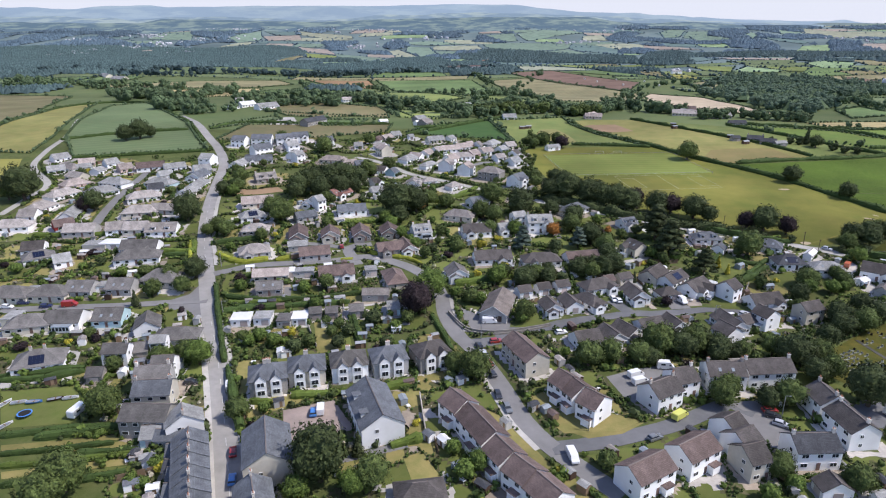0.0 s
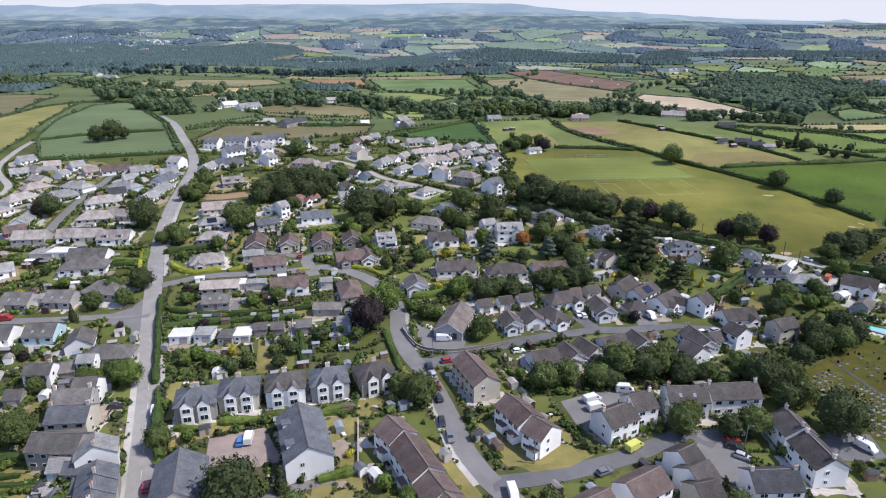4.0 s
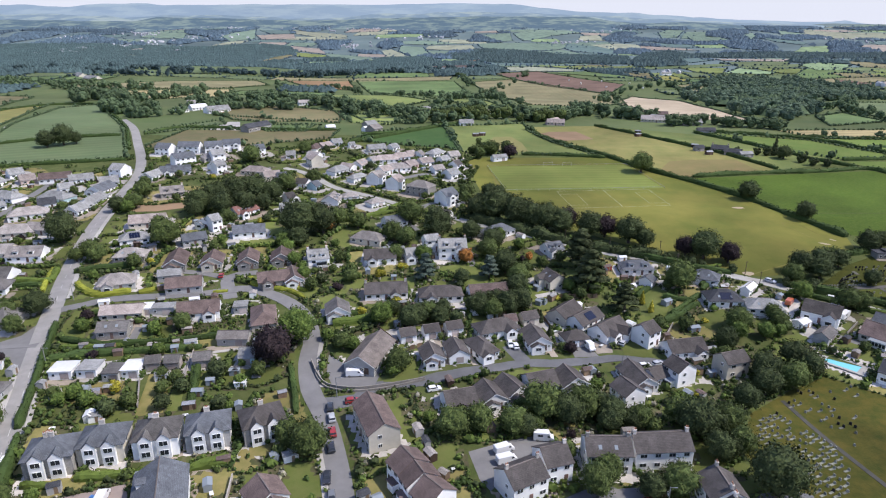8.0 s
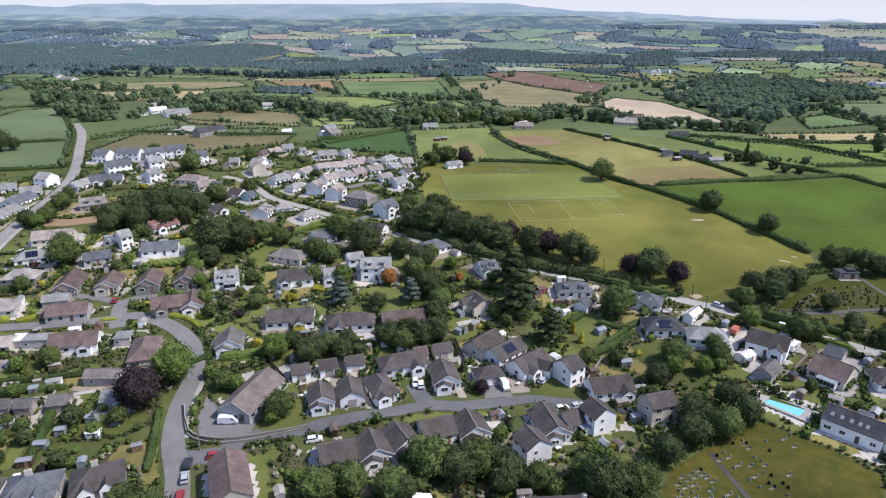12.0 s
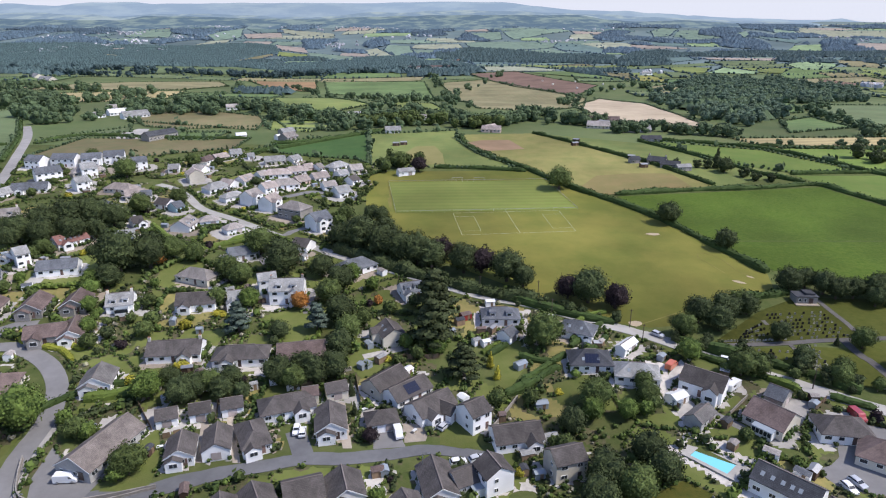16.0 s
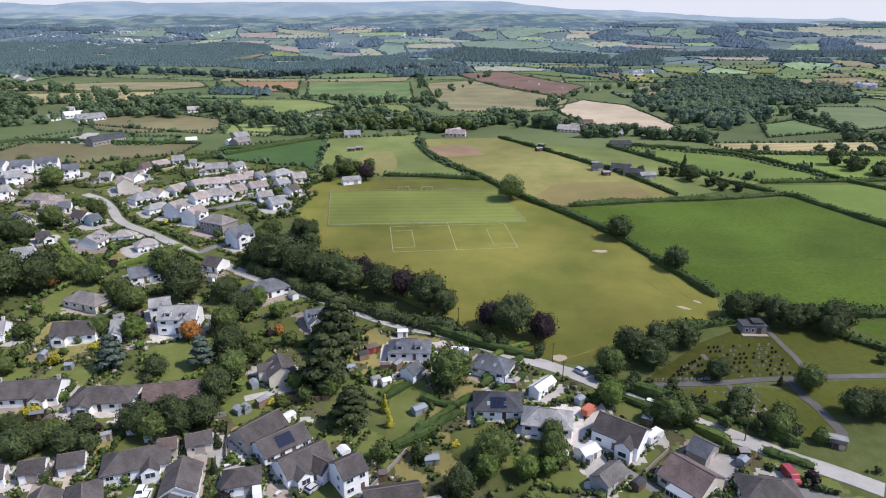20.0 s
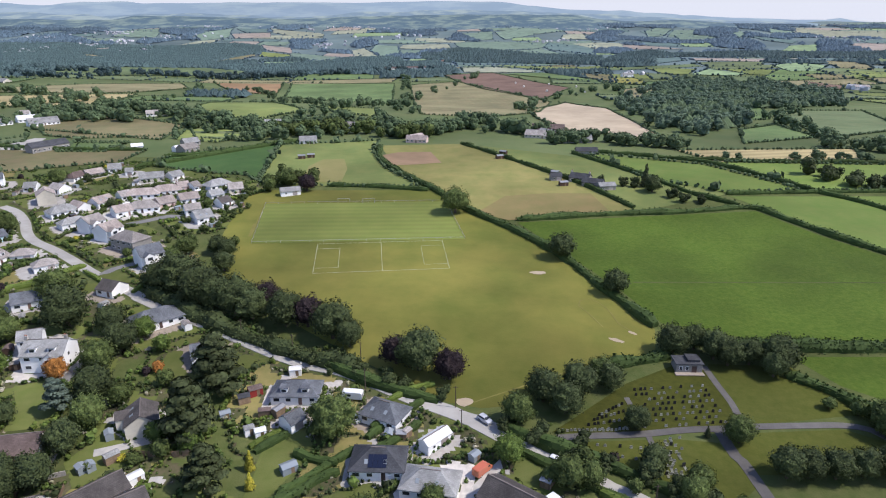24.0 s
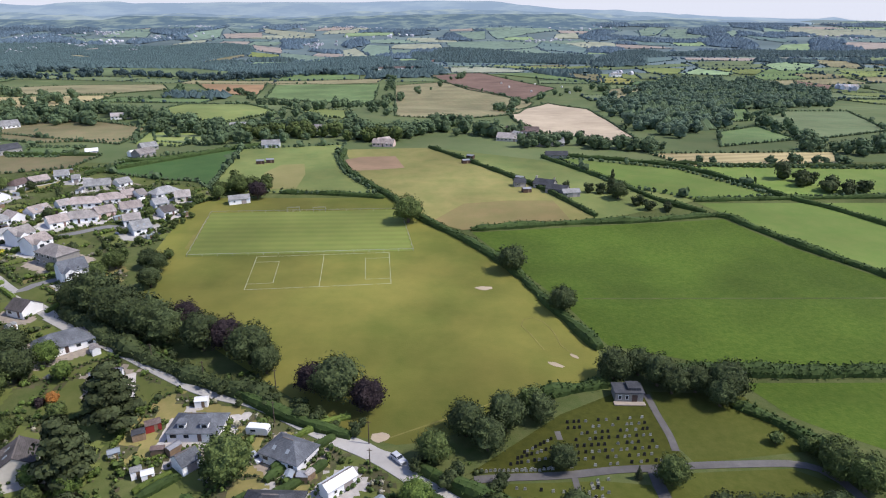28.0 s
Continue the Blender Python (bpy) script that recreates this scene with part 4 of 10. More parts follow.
def vehicle(x, y, heading, col, kind="car"):
    c, word = COLOUR[col]
    label = {"car": f"{word} parked hatchback car on the tarmac", "van": f"{word} panel van parked on the tarmac",
             "camper": f"{word} camper van parked off the road", "caravan": f"{word} touring caravan parked on a drive"}[kind]
    ob = tagged(new(kind), label, kind)
    FOOT.append((x, y, math.cos(radians(heading)), math.sin(radians(heading)), 2.6, 1.2))
    ob.matrix_basis = Matrix.Translation((x, y, terrain(x, y) + 0.075)) @ Matrix.Rotation(radians(heading), 4, "Z")
    if kind == "car":
        L, W, H = 4.2, 1.78, 1.5
        body = [(-2.1, 0.35), (-2.1, 0.85), (-1.95, 0.98), (0.75, 0.98), (1.9, 0.8), (2.1, 0.6), (2.1, 0.3), (1.9, 0.22), (-1.95, 0.22)]
        cab = [(-1.95, 0.97), (-1.6, 1.42), (-1.3, 1.5), (0.05, 1.48), (0.3, 1.4), (0.95, 0.97)]
        glass = [(-1.99, 1.0), (-1.66, 1.37), (0.26, 1.37), (0.9, 1.0)]
        wx, wr = 1.3, 0.31
    elif kind == "van" or kind == "camper":
        L, W, H = 5.2, 1.95, 2.2
        top = 2.15 if kind == "van" else 2.5
        body = [(-2.6, 0.4), (-2.6, top - 0.15), (-2.4, top), (1.0, top), (1.3, top - 0.1), (1.9, 1.25), (2.5, 1.05), (2.6, 0.8), (2.6, 0.35), (2.3, 0.28), (-2.4, 0.28)]
        cab, glass = None, [(0.9, 1.3), (0.9, 1.85), (1.3, 1.85), (1.78, 1.3)]
        wx, wr = 1.6, 0.34
    else:
        L, W = 5.6, 2.2
        body = [(-2.8, 0.5), (-2.75, 2.3), (-2.5, 2.55), (2.3, 2.55), (2.7, 2.2), (2.8, 1.2), (2.6, 0.5)]
        cab, glass = None, [(2.66, 1.5), (2.45, 2.2), (2.6, 2.25), (2.82, 1.5)]
        wx, wr = 0.15, 0.3
    key = (kind, col)

    def add(name, k, make, material, parent, m=Matrix.Identity(4)):
        return piece(name, k, make, material, parent, m)

    add("body", ("body",) + key, lambda: profile_bm(body, W), paint(c), ob)
    if cab:
        add("roof", ("cab",) + key, lambda: profile_bm(cab, W - 0.12, 0.14, 1.2), paint(c), ob)
        add("window", ("glass", kind), lambda: profile_bm(glass, W - 0.1, 0.11, 1.2), M["pane"], ob)
        add("windscreen", ("screen", kind), lambda: profile_bm([(0.34, 1.38), (0.98, 0.985), (0.9, 0.985), (0.26, 1.38)], W - 0.3, 0.1, 1.2),
            M["pane"], ob)
    else:
        add("window", ("glass", kind), lambda: profile_bm(glass, W + 0.02 if kind != "caravan" else W - 0.4), M["pane"], ob)
        if kind != "van":
            add("side_window", ("side", kind), lambda: box_bm(1.3, W + 0.02, 0.55, -0.9, 0, 1.45), M["pane"], ob)
        if kind == "caravan":
            add("tow_bar", ("tow",), lambda: box_bm(1.3, 0.12, 0.1, 3.3, 0, 0.42), M["metal"], ob)
    for sx in ((-wx, wx) if kind != "caravan" else (wx,)):
        for sy in (-1, 1):
            w = add("wheel", ("wheel", wr), lambda: wheel_bm(wr, 0.2), M["tyre"], ob, Matrix.Translation((sx, sy * (W / 2 - 0.1), wr)))
            add("rim", ("rim", wr), lambda: wheel_bm(wr * 0.6, 0.215), M["rim"], w)
    if kind in ("car", "van", "camper"):
        fx = 2.08 if kind == "car" else 2.58
        for sy in (-1, 1):
            add("headlight", ("lamp", kind), lambda: box_bm(0.08, 0.32, 0.14, fx, 0, 0.62), M["rim"], ob, Matrix.Translation((0, sy * 0.62, 0)))
    return ob


# ---- fields, lawns and yards ----
M["rec"] = mat("dry_mown_grass", (0.18, 0.163, 0.038), (0.105, 0.118, 0.023), 0.035, 0.95, 2, 0.3, 0, big=0.014, bigamt=0.4)
M["pitch"] = striped(mat("pitch_grass", (0.138, 0.17, 0.04), (0.16, 0.18, 0.047), 0.12, 0.95, 2, 0.3, 0, big=0.02), 2, 5.0, 0.05)
M["pasture"] = mat("pasture_grass", (0.082, 0.138, 0.05), (0.126, 0.165, 0.066), 0.09, 0.95, 1.5, 0.5, 0.12, big=0.015, bigamt=0.25)
M["lush"] = mat("lush_pasture", (0.112, 0.172, 0.038), (0.145, 0.185, 0.048), 0.1, 0.95, 1.5, 0.4, 0.1, big=0.015, bigamt=0.2)
M["pasture2"] = mat("grazed_grass", (0.047, 0.087, 0.009), (0.078, 0.112, 0.016), 0.6, 0.95, 1.5, 0.9, 0.05, big=0.025, bigamt=0.25)
M["green"] = mat("crop_green", (0.068, 0.118, 0.046), (0.09, 0.134, 0.056), 0.1, 0.95, 1.5, 0.4, 0.1, big=0.015, bigamt=0.22)
M["green2"] = mat("meadow_green", (0.098, 0.138, 0.064), (0.14, 0.162, 0.08), 0.09, 0.95, 1.5, 0.4, 0.15, big=0.015, bigamt=0.25)
M["green3"] = striped(mat("hill_meadow", (0.095, 0.135, 0.062), (0.115, 0.145, 0.07), 0.05, 0.95, 1.5, 0.4, 0.1, big=0.01), 20, 9, 0.06)
M["yellowg"] = mat("yellow_green_meadow", (0.185, 0.205, 0.066), (0.132, 0.175, 0.054), 0.08, 0.95, 1.5, 0.4, 0.15, big=0.016, bigamt=0.28)
M["tan"] = mat("ripe_hay", (0.225, 0.195, 0.07), (0.16, 0.165, 0.052), 0.09, 0.95, 1.5, 0.4, 0.1, big=0.016, bigamt=0.28)
M["tan2"] = mat("orange_stubble", (0.23, 0.172, 0.075), (0.175, 0.158, 0.06), 0.09, 0.95, 1.5, 0.4, 0.1, big=0.016, bigamt=0.28)
M["brown"] = mat("brown_ripening_grass", (0.19, 0.15, 0.082), (0.14, 0.138, 0.066), 0.08, 0.95, 1.5, 0.4, 0.12, big=0.016, bigamt=0.28)
M["hay"] = striped(mat("hay_meadow", (0.23, 0.188, 0.105), (0.165, 0.16, 0.084), 0.08, 0.95, 1.5, 0.4, 0.1, big=0.016, bigamt=0.25), 60, 8, 0.06)
M["straw"] = striped(mat("pale_straw", (0.38, 0.31, 0.16), (0.32, 0.26, 0.13), 0.05, 0.95, 1.5, 0.4, 0.1, big=0.01), 10, 9, 0.12)
M["straw2"] = mat("cut_straw", (0.255, 0.225, 0.09), (0.2, 0.19, 0.07), 0.05, 0.95, 1.5, 0.4, 0.1, big=0.01)
M["sand"] = mat("dry_tilled_soil", (0.44, 0.36, 0.25), (0.37, 0.3, 0.21), 0.1, 0.95, 1.5, 0.4, 0.05, big=0.02, bigamt=0.18)
M["redsoil"] = mat("red_brown_soil", (0.2, 0.13, 0.098), (0.15, 0.1, 0.074), 0.1, 0.95, 1.5, 0.4, 0.1, big=0.02, bigamt=0.2)
M["stubble"] = mat("orange_brown_stubble", (0.32, 0.2, 0.11), (0.27, 0.175, 0.09), 0.05, 0.95, 1.5, 0.4, 0.1, big=0.01)
M["rape"] = mat("yellow_meadow", (0.24, 0.22, 0.06), (0.2, 0.19, 0.05), 0.05, 0.95, 1.5, 0.4, 0.1, big=0.01)
M["redsoil2"] = mat("bare_reddish_soil", (0.3, 0.2, 0.125), (0.24, 0.17, 0.1), 0.1, 0.95, 1.5, 0.4, 0.05, big=0.02, bigamt=0.2)
M["crop"] = mat("dark_crop", (0.05, 0.1, 0.03), (0.066, 0.115, 0.036), 0.1, 0.95, 1.5, 0.4, 0.05, big=0.02, bigamt=0.15)
M["cem"] = mat("cemetery_grass", (0.066, 0.068, 0.012), (0.04, 0.048, 0.008), 0.5, 0.95, 2, 0.4, 0.05, big=0.03)
M["oldcem"] = mat("old_churchyard_grass", (0.088, 0.074, 0.016), (0.042, 0.052, 0.01), 0.3, 0.95, 2, 0.5, 0.05, big=0.03, bigamt=0.3)
M["lawn_mown"] = mat("mown_lawn", (0.058, 0.069, 0.012), (0.078, 0.084, 0.018), 0.5, 0.95, 2, 0.3, 0.08, big=0.03)
M["carpark"] = mat("pinkish_gravel", (0.3, 0.24, 0.21), (0.24, 0.195, 0.17), 0.4, 0.95, 6, 0.3, 0)

# dry grass tips catch the light at a flat angle
for k in ("rec", "pitch", "pasture", "pasture2", "green", "green2", "green3", "yellowg", "tan", "tan2", "brown", "hay", "straw", "straw2", "rape"):
    b = M[k].node_tree.nodes["Principled BSDF"]
    b.inputs["Sheen Weight"].default_value, b.inputs["Sheen Roughness"].default_value = 0.05, 0.45
    b.inputs["Sheen Tint"].default_value = (0.9, 1.0, 0.35, 1)

M["pave_tan"] = mat("tan_paving", (0.43, 0.37, 0.3), (0.33, 0.285, 0.235), 0.7, 0.9, 5, 0.2, 0.2)
patch("field", [(58.6, 441.5), (66.1, 452.4), (153.5, 452.8), (167.6, 423.2), (191.3, 392.4), (206.3, 364.0), (218.9, 331.7), (226.2, 306.2), (222.9, 294.9), (209.7, 286.0), (193.9, 275.6), (177.2, 268.0), (169.2, 266.9), (160.8, 269.6), (137.6, 287.4), (78.1, 337.4), (63.9, 377.2), (58.8, 422.8)], M["rec"], .05, 14, "dry yellow-green mown recreation ground", "field")
patch("pitch", [(70.8, 429.2), (159.9, 433.7), (168.4, 383.9), (78.3, 378.1)], M["pitch"], .1, 10, "striped mown green football pitch", "pitch")
patch("field", [(193.0, 404.0), (309.3, 419.9), (323.7, 386.7), (342.7, 355.7), (345.4, 336.0), (319.8, 297.7), (262.5, 297.6), (229.6, 310.1), (221.5, 335.7), (207.1, 372.1)], M["pasture2"], .05, 18, "bright green grazing pasture behind a hedge", "field")
patch("field", [(261.2, 291.0), (312.0, 291.1), (291.4, 258.5), (275.4, 270.2), (267.8, 276.7)], M["pasture2"], .05, 15, "bright green cattle field", "field")
patch("cemetery_lawn", [(186.2, 257.2), (209.8, 277.8), (224.6, 286.0), (234.3, 288.4), (235.1, 264.1), (236.2, 259.9), (207.4, 256.3)], M["cem"], .05, 10, "olive mown cemetery lawn with rows of headstones", "cemetery lawn")
patch("cemetery_lawn", [(235.5, 287.2), (259.0, 286.0), (266.6, 264.2), (237.4, 259.9), (235.1, 266.1)], M["lawn_mown"], .05, 10, "mown green cemetery lawn", "cemetery lawn")
patch("cemetery_lawn", [(227.3, 256.3), (258.2, 258.1), (265.5, 253.1), (268.3, 242.3), (226.4, 242.3)], M["lawn_mown"], .05, 10, "mown green cemetery lawn", "cemetery lawn")
patch("cemetery_lawn", [(187.0, 253.4), (215.1, 254.4), (225.2, 253.1), (227.9, 238.7), (220.3, 232.4), (203.4, 241.0)], M["lawn_mown"], .05, 10, "mown green cemetery lawn beside the path", "cemetery lawn")
patch("cemetery_lawn", [(116.6, 165.5), (127.3, 182.6), (143.6, 193.2), (157.0, 199.7), (168.0, 188.8), (174.6, 177.8), (155.9, 148.7), (140.6, 141.0), (125.9, 149.2)], M["oldcem"], .05, 10, "olive and yellow old churchyard grass with worn graves", "cemetery lawn")
patch("field", [(114.8, 566.6), (171.2, 574.0), (229.5, 474.4), (251.1, 421.2), (189.4, 407.4), (168.9, 423.2), (153.1, 457.7), (127.0, 512.0)], M["tan"], .05, 18, "golden tan hay field", "field")
patch("soil", [(175.0, 417.0), (190.7, 442.6), (212.5, 447.3), (235.5, 447.4), (239.2, 417.3), (217.3, 410.6), (188.9, 406.9)], M["tan2"], .1, 18, "orange-brown dry end of a hay field", "field")
patch("soil", [(118.8, 536.3), (128.1, 544.5), (150.0, 546.4), (157.5, 515.6), (143.3, 511.3), (127.3, 508.3)], M["redsoil2"], .1, 18, "bare reddish soil strip in a hay field", "field")
patch("field", [(44.9, 567.3), (83.4, 576.5), (112.1, 586.8), (111.5, 544.2), (123.4, 501.5), (146.4, 459.9), (117.5, 458.7), (91.8, 460.7), (56.7, 467.0)], M["yellowg"], .05, 18, "yellow-green rough field", "field")
patch("soil", [(81.0, 468.2), (76.7, 505.2), (82.1, 523.7), (95.5, 525.3), (101.1, 500.0), (102.3, 469.5)], M["straw2"], .1, 18, "pale brown cut strip in a rough field", "field")
patch("field", [(-27.0, 511.3), (-9.3, 542.7), (15.4, 556.2), (43.3, 567.2), (54.7, 469.2), (45.2, 483.9), (15.2, 491.4), (-2.9, 499.2)], M["crop"], .05, 18, "dark green crop field", "field")
patch("field", [(-170.9, 485.2), (-165.4, 550.8), (-41.1, 548.9), (-42.8, 517.2), (-86.9, 496.4), (-112.1, 484.4), (-164.8, 485.1)], M["brown"], .05, 20, "brown ripening field beside the village", "field")
patch("field", [(-195.8, 541.7), (-154.9, 602.6), (-141.8, 577.5), (-167.3, 555.8), (-188.5, 532.2)], M["green2"], .05, 20, "green paddock", "field")
patch("field", [(-102.9, 576.1), (-64.3, 575.2), (-68.6, 549.1), (-100.8, 549.6)], M["pasture"], .05, 20, "green sports court grass", "field")
patch("field", [(-197.9, 697.4), (-140.2, 700.2), (-53.4, 646.9), (-46.6, 584.6), (-111.5, 609.9), (-172.2, 635.6)], M["brown"], .05, 20, "brown-green hay field", "field")
patch("field", [(-46.6, 636.9), (-0.8, 627.5), (11.0, 601.7), (-2.0, 574.8), (-37.3, 587.8)], M["yellowg"], .05, 20, "yellow-green meadow", "field")
patch("field", [(-295.4, 502.7), (-334.0, 602.7), (-367.9, 725.3), (-347.7, 765.7), (-274.5, 644.9), (-224.1, 564.4), (-165.9, 447.6), (-251.3, 430.8)], M["green3"], .05, 20, "green meadow on the hill", "field")
patch("field", [(-378.1, 548.9), (-415.7, 698.3), (-420.4, 802.9), (-344.7, 607.8), (-302.9, 497.8), (-285.9, 440.2), (-309.6, 443.4), (-338.0, 450.2)], M["tan"], .05, 20, "golden brown field on the hill", "field")
patch("field", [(-805.6, 1053.7), (-702.9, 1037.0), (-554.1, 979.7), (-402.7, 637.0), (-387.9, 564.0), (-415.8, 534.6)], M["brown"], .05, 22, "yellow-green field on the hill", "field")
patch("field", [(-327.5, 424.1), (-282.1, 424.4), (-266.9, 393.7), (-253.6, 356.5), (-267.2, 339.1)], M["rape"], .05, 18, "yellow field beside the lane", "field")
patch("field", [(253.2, 542.8), (319.9, 510.6), (349.1, 453.7), (309.5, 447.9), (273.8, 474.6)], M["lush"], .05, 22, "bright green field", "field")
patch("field", [(327.5, 517.6), (466.1, 508.6), (427.1, 454.0), (354.5, 451.8)], M["lush"], .05, 22, "green field", "field")
patch("field", [(306.0, 442.5), (419.2, 442.9), (353.7, 344.7), (344.3, 358.2), (327.4, 394.1)], M["lush"], .05, 22, "green field beyond the hedge", "field")
patch("field", [(316.2, 553.4), (439.3, 557.7), (423.3, 523.9), (329.7, 519.1)], M["straw"], .05, 22, "pale straw field", "field")
patch("field", [(248.4, 817.0), (316.0, 971.6), (341.8, 857.4), (325.4, 617.1), (308.1, 607.9), (260.3, 650.5), (246.3, 722.6)], M["sand"], .05, 22, "pale beige ploughed field", "field")
patch("field", [(155.5, 1472.4), (260.9, 1548.3), (360.1, 1167.7), (290.3, 999.2), (222.0, 1174.4)], M["redsoil"], .05, 25, "brown ploughed field", "field")
patch("field", [(96.3, 1299.1), (181.8, 1338.4), (298.1, 973.7), (260.2, 806.5), (199.3, 733.2), (135.9, 743.0)], M["hay"], .05, 25, "golden hay field with bales", "field")
patch("field", [(-135.3, 1381.2), (65.4, 1327.6), (89.5, 979.5), (25.2, 1011.5), (-77.0, 1080.5)], M["pasture"], .05, 25, "bright green field", "field")
patch("field", [(-275.9, 1354.6), (-151.4, 1380.9), (-100.9, 1121.8), (-178.4, 1161.2)], M["stubble"], .05, 25, "orange-brown stubble field", "field")
patch("field", [(-86.0, 768.8), (-116.3, 980.1), (29.4, 729.1), (-1.3, 676.4), (-62.8, 699.7)], M["yellowg"], .05, 25, "yellow-green meadow", "field")
patch("field", [(19.3, 788.1), (89.0, 783.9), (102.8, 705.4), (57.5, 725.4)], M["yellowg"], .05, 25, "yellow-green meadow", "field")
patch("field", [(-175.2, 652.5), (-157.9, 701.8), (-64.7, 659.6), (-44.1, 604.0), (-110.6, 591.0), (-144.5, 605.8)], M["brown"], .05, 22, "brown hay field", "field")
patch("field", [(-46.4, 640.2), (3.0, 625.2), (13.0, 582.5), (-25.6, 595.2)], M["green2"], .05, 22, "green meadow", "field")
patch("field", [(-612.1, 1149.2), (-527.3, 1180.7), (-446.4, 1246.5), (-324.3, 1319.9), (-271.9, 1216.6), (-303.3, 1108.8), (-375.6, 1074.0), (-467.0, 1089.3), (-572.1, 1096.7)], M["hay"], .05, 28, "tan hay field with rows of cut hay", "field")
patch("field", [(-530.6, 1042.1), (-436.4, 1042.9), (-343.7, 1060.2), (-293.1, 1079.5), (-259.9, 909.5), (-306.1, 848.4), (-416.2, 893.4)], M["straw"], .05, 28, "pale straw stubble field", "field")
patch("field", [(482.6, 840.7), (521.3, 867.4), (465.6, 729.3), (439.8, 720.2)], M["pasture"], .05, 22, "green field", "field")
patch("field", [(517.6, 815.0), (608.1, 819.4), (542.2, 658.5), (455.1, 609.7), (472.4, 729.3)], M["green2"], .05, 24, "green field", "field")
patch("field", [(403.4, 654.5), (451.1, 689.6), (443.3, 609.5), (372.4, 577.1)], M["pasture"], .05, 22, "green field", "field")
patch("field", [(182.8, 568.0), (243.0, 534.8), (270.2, 513.1), (306.0, 446.0), (251.8, 418.2), (234.1, 474.4), (206.5, 519.7)], M["yellowg"], .05, 20, "scrubby paddock beside the farm", "field")
patch("yard", [(-147.9, 550.6), (-144.2, 593.2), (-134.9, 592.9), (-120.9, 548.2)], M["concrete"], .06, 12, "pale concrete farm yard beside a barn", "yard")
patch("field", [(-100.0, 544.0), (-105.6, 574.0), (-66.3, 569.7), (-66.8, 544.0)], M["pasture"], .12, 12, "bright green sports court grass", "field")
patch("bare_ground", [(-112.2, 333.0), (-112.9, 343.6), (-92.3, 349.6), (-85.4, 339.1), (-98.4, 333.1)], M["redsoil2"], .06, 8, "bare brown cleared ground behind a bungalow", "soil")
patch("car_park", [(-42.9, 147.9), (-29.8, 152.3), (-22.6, 139.7), (-39.5, 133.1)], M["carpark"], .07, 10, "pinkish gravel car park", "car park")
patch("forecourt", [(7.3, 208.4), (14.1, 202.3), (24.8, 200.5), (23.1, 192.5), (11.5, 191.0), (8.3, 198.1)], M["asphalt"], .07, 8, "grey tarmac forecourt of a hall", "forecourt")
patch("yard", [(80.5, 151.8), (89.7, 152.8), (90.9, 138.2), (85.3, 131.6), (79.9, 133.7), (79.7, 142.8)], M["asphalt"], .055, 8, "grey tarmac parking court", "yard")
patch("yard", [(49.0, 164.1), (59.2, 168.7), (68.2, 171.3), (71.1, 166.9), (58.0, 156.3), (53.6, 150.7), (51.3, 154.3)], M["asphalt"], .055, 8, "grey tarmac yard beside terraced houses", "yard")
patch("lawn", [(24.7, 153.3), (29.1, 156.1), (33.2, 143.4), (41.4, 139.9), (54.0, 142.4), (46.7, 137.7), (37.6, 135.9), (29.0, 141.0)], M["dry_lawn"], .06, 8, "dry yellow lawn before houses", "lawn")
patch("drive", [(188.9, 226.8), (195.4, 228.2), (201.8, 226.5), (195.2, 219.0), (191.1, 215.0)], M["concrete"], .06, 8, "pale concrete drive", "drive")
patch("drive", [(198.8, 212.9), (208.4, 217.7), (215.8, 214.6), (207.3, 207.0), (199.1, 201.9), (194.2, 202.0)], M["asphalt"], .06, 8, "grey tarmac drive", "drive")
patch("drive", [(-78.6, 159.7), (-74.1, 164.0), (-70.6, 162.0), (-69.9, 157.0), (-74.0, 152.9)], M["gravel"], .06, 8, "pale gravel drive", "drive")
patch("lawn", [(171.0, 215.8), (176.3, 220.7), (182.4, 215.3), (178.6, 209.7), (172.5, 210.9)], M["lawn"], .06, 8, "bright green garden lawn", "lawn")
patch("lawn", [(72.2, 246.6), (76.9, 258.7), (84.5, 252.8), (87.1, 244.5), (78.3, 239.0)], M["lawn"], .06, 8, "green garden lawn", "lawn")
patch("lawn", [(116.8, 259.4), (125.5, 259.3), (128.4, 253.2), (121.1, 244.9), (116.3, 246.3)], M["lawn"], .06, 8, "green garden lawn", "lawn")
patch("lawn", [(42.6, 275.4), (51.0, 279.3), (59.9, 265.0), (54.6, 258.1)], M["lawn"], .06, 8, "green garden lawn", "lawn")
patch("lawn", [(-9.3, 129.1), (-4.8, 131.1), (1.4, 119.7), (-1.1, 115.9), (-6.4, 119.7)], M["dry_lawn"], .06, 8, "dry yellow lawn", "lawn")
patch("lawn", [(-43.6, 197.2), (-36.5, 195.3), (-32.1, 178.7), (-38.9, 176.9)], M["dry_lawn"], .06, 8, "dry garden lawn", "lawn")
patch("lawn", [(-125.3, 157.0), (-105.9, 159.7), (-99.8, 154.2), (-95.5, 143.0), (-114.9, 140.8)], M["lawn"], .06, 8, "green garden lawn", "lawn")
patch("lawn", [(-110.7, 134.2), (-90.7, 136.7), (-81.5, 138.5), (-80.5, 136.3), (-97.3, 133.1), (-109.1, 131.7)], M["dry_lawn"], .07, 5, "strip of dry allotment grass", "lawn")
patch("lawn", [(-104.7, 124.8), (-76.6, 129.4), (-75.5, 127.1), (-103.1, 122.4)], M["dry_lawn"], .07, 5, "strip of dry allotment grass", "lawn")
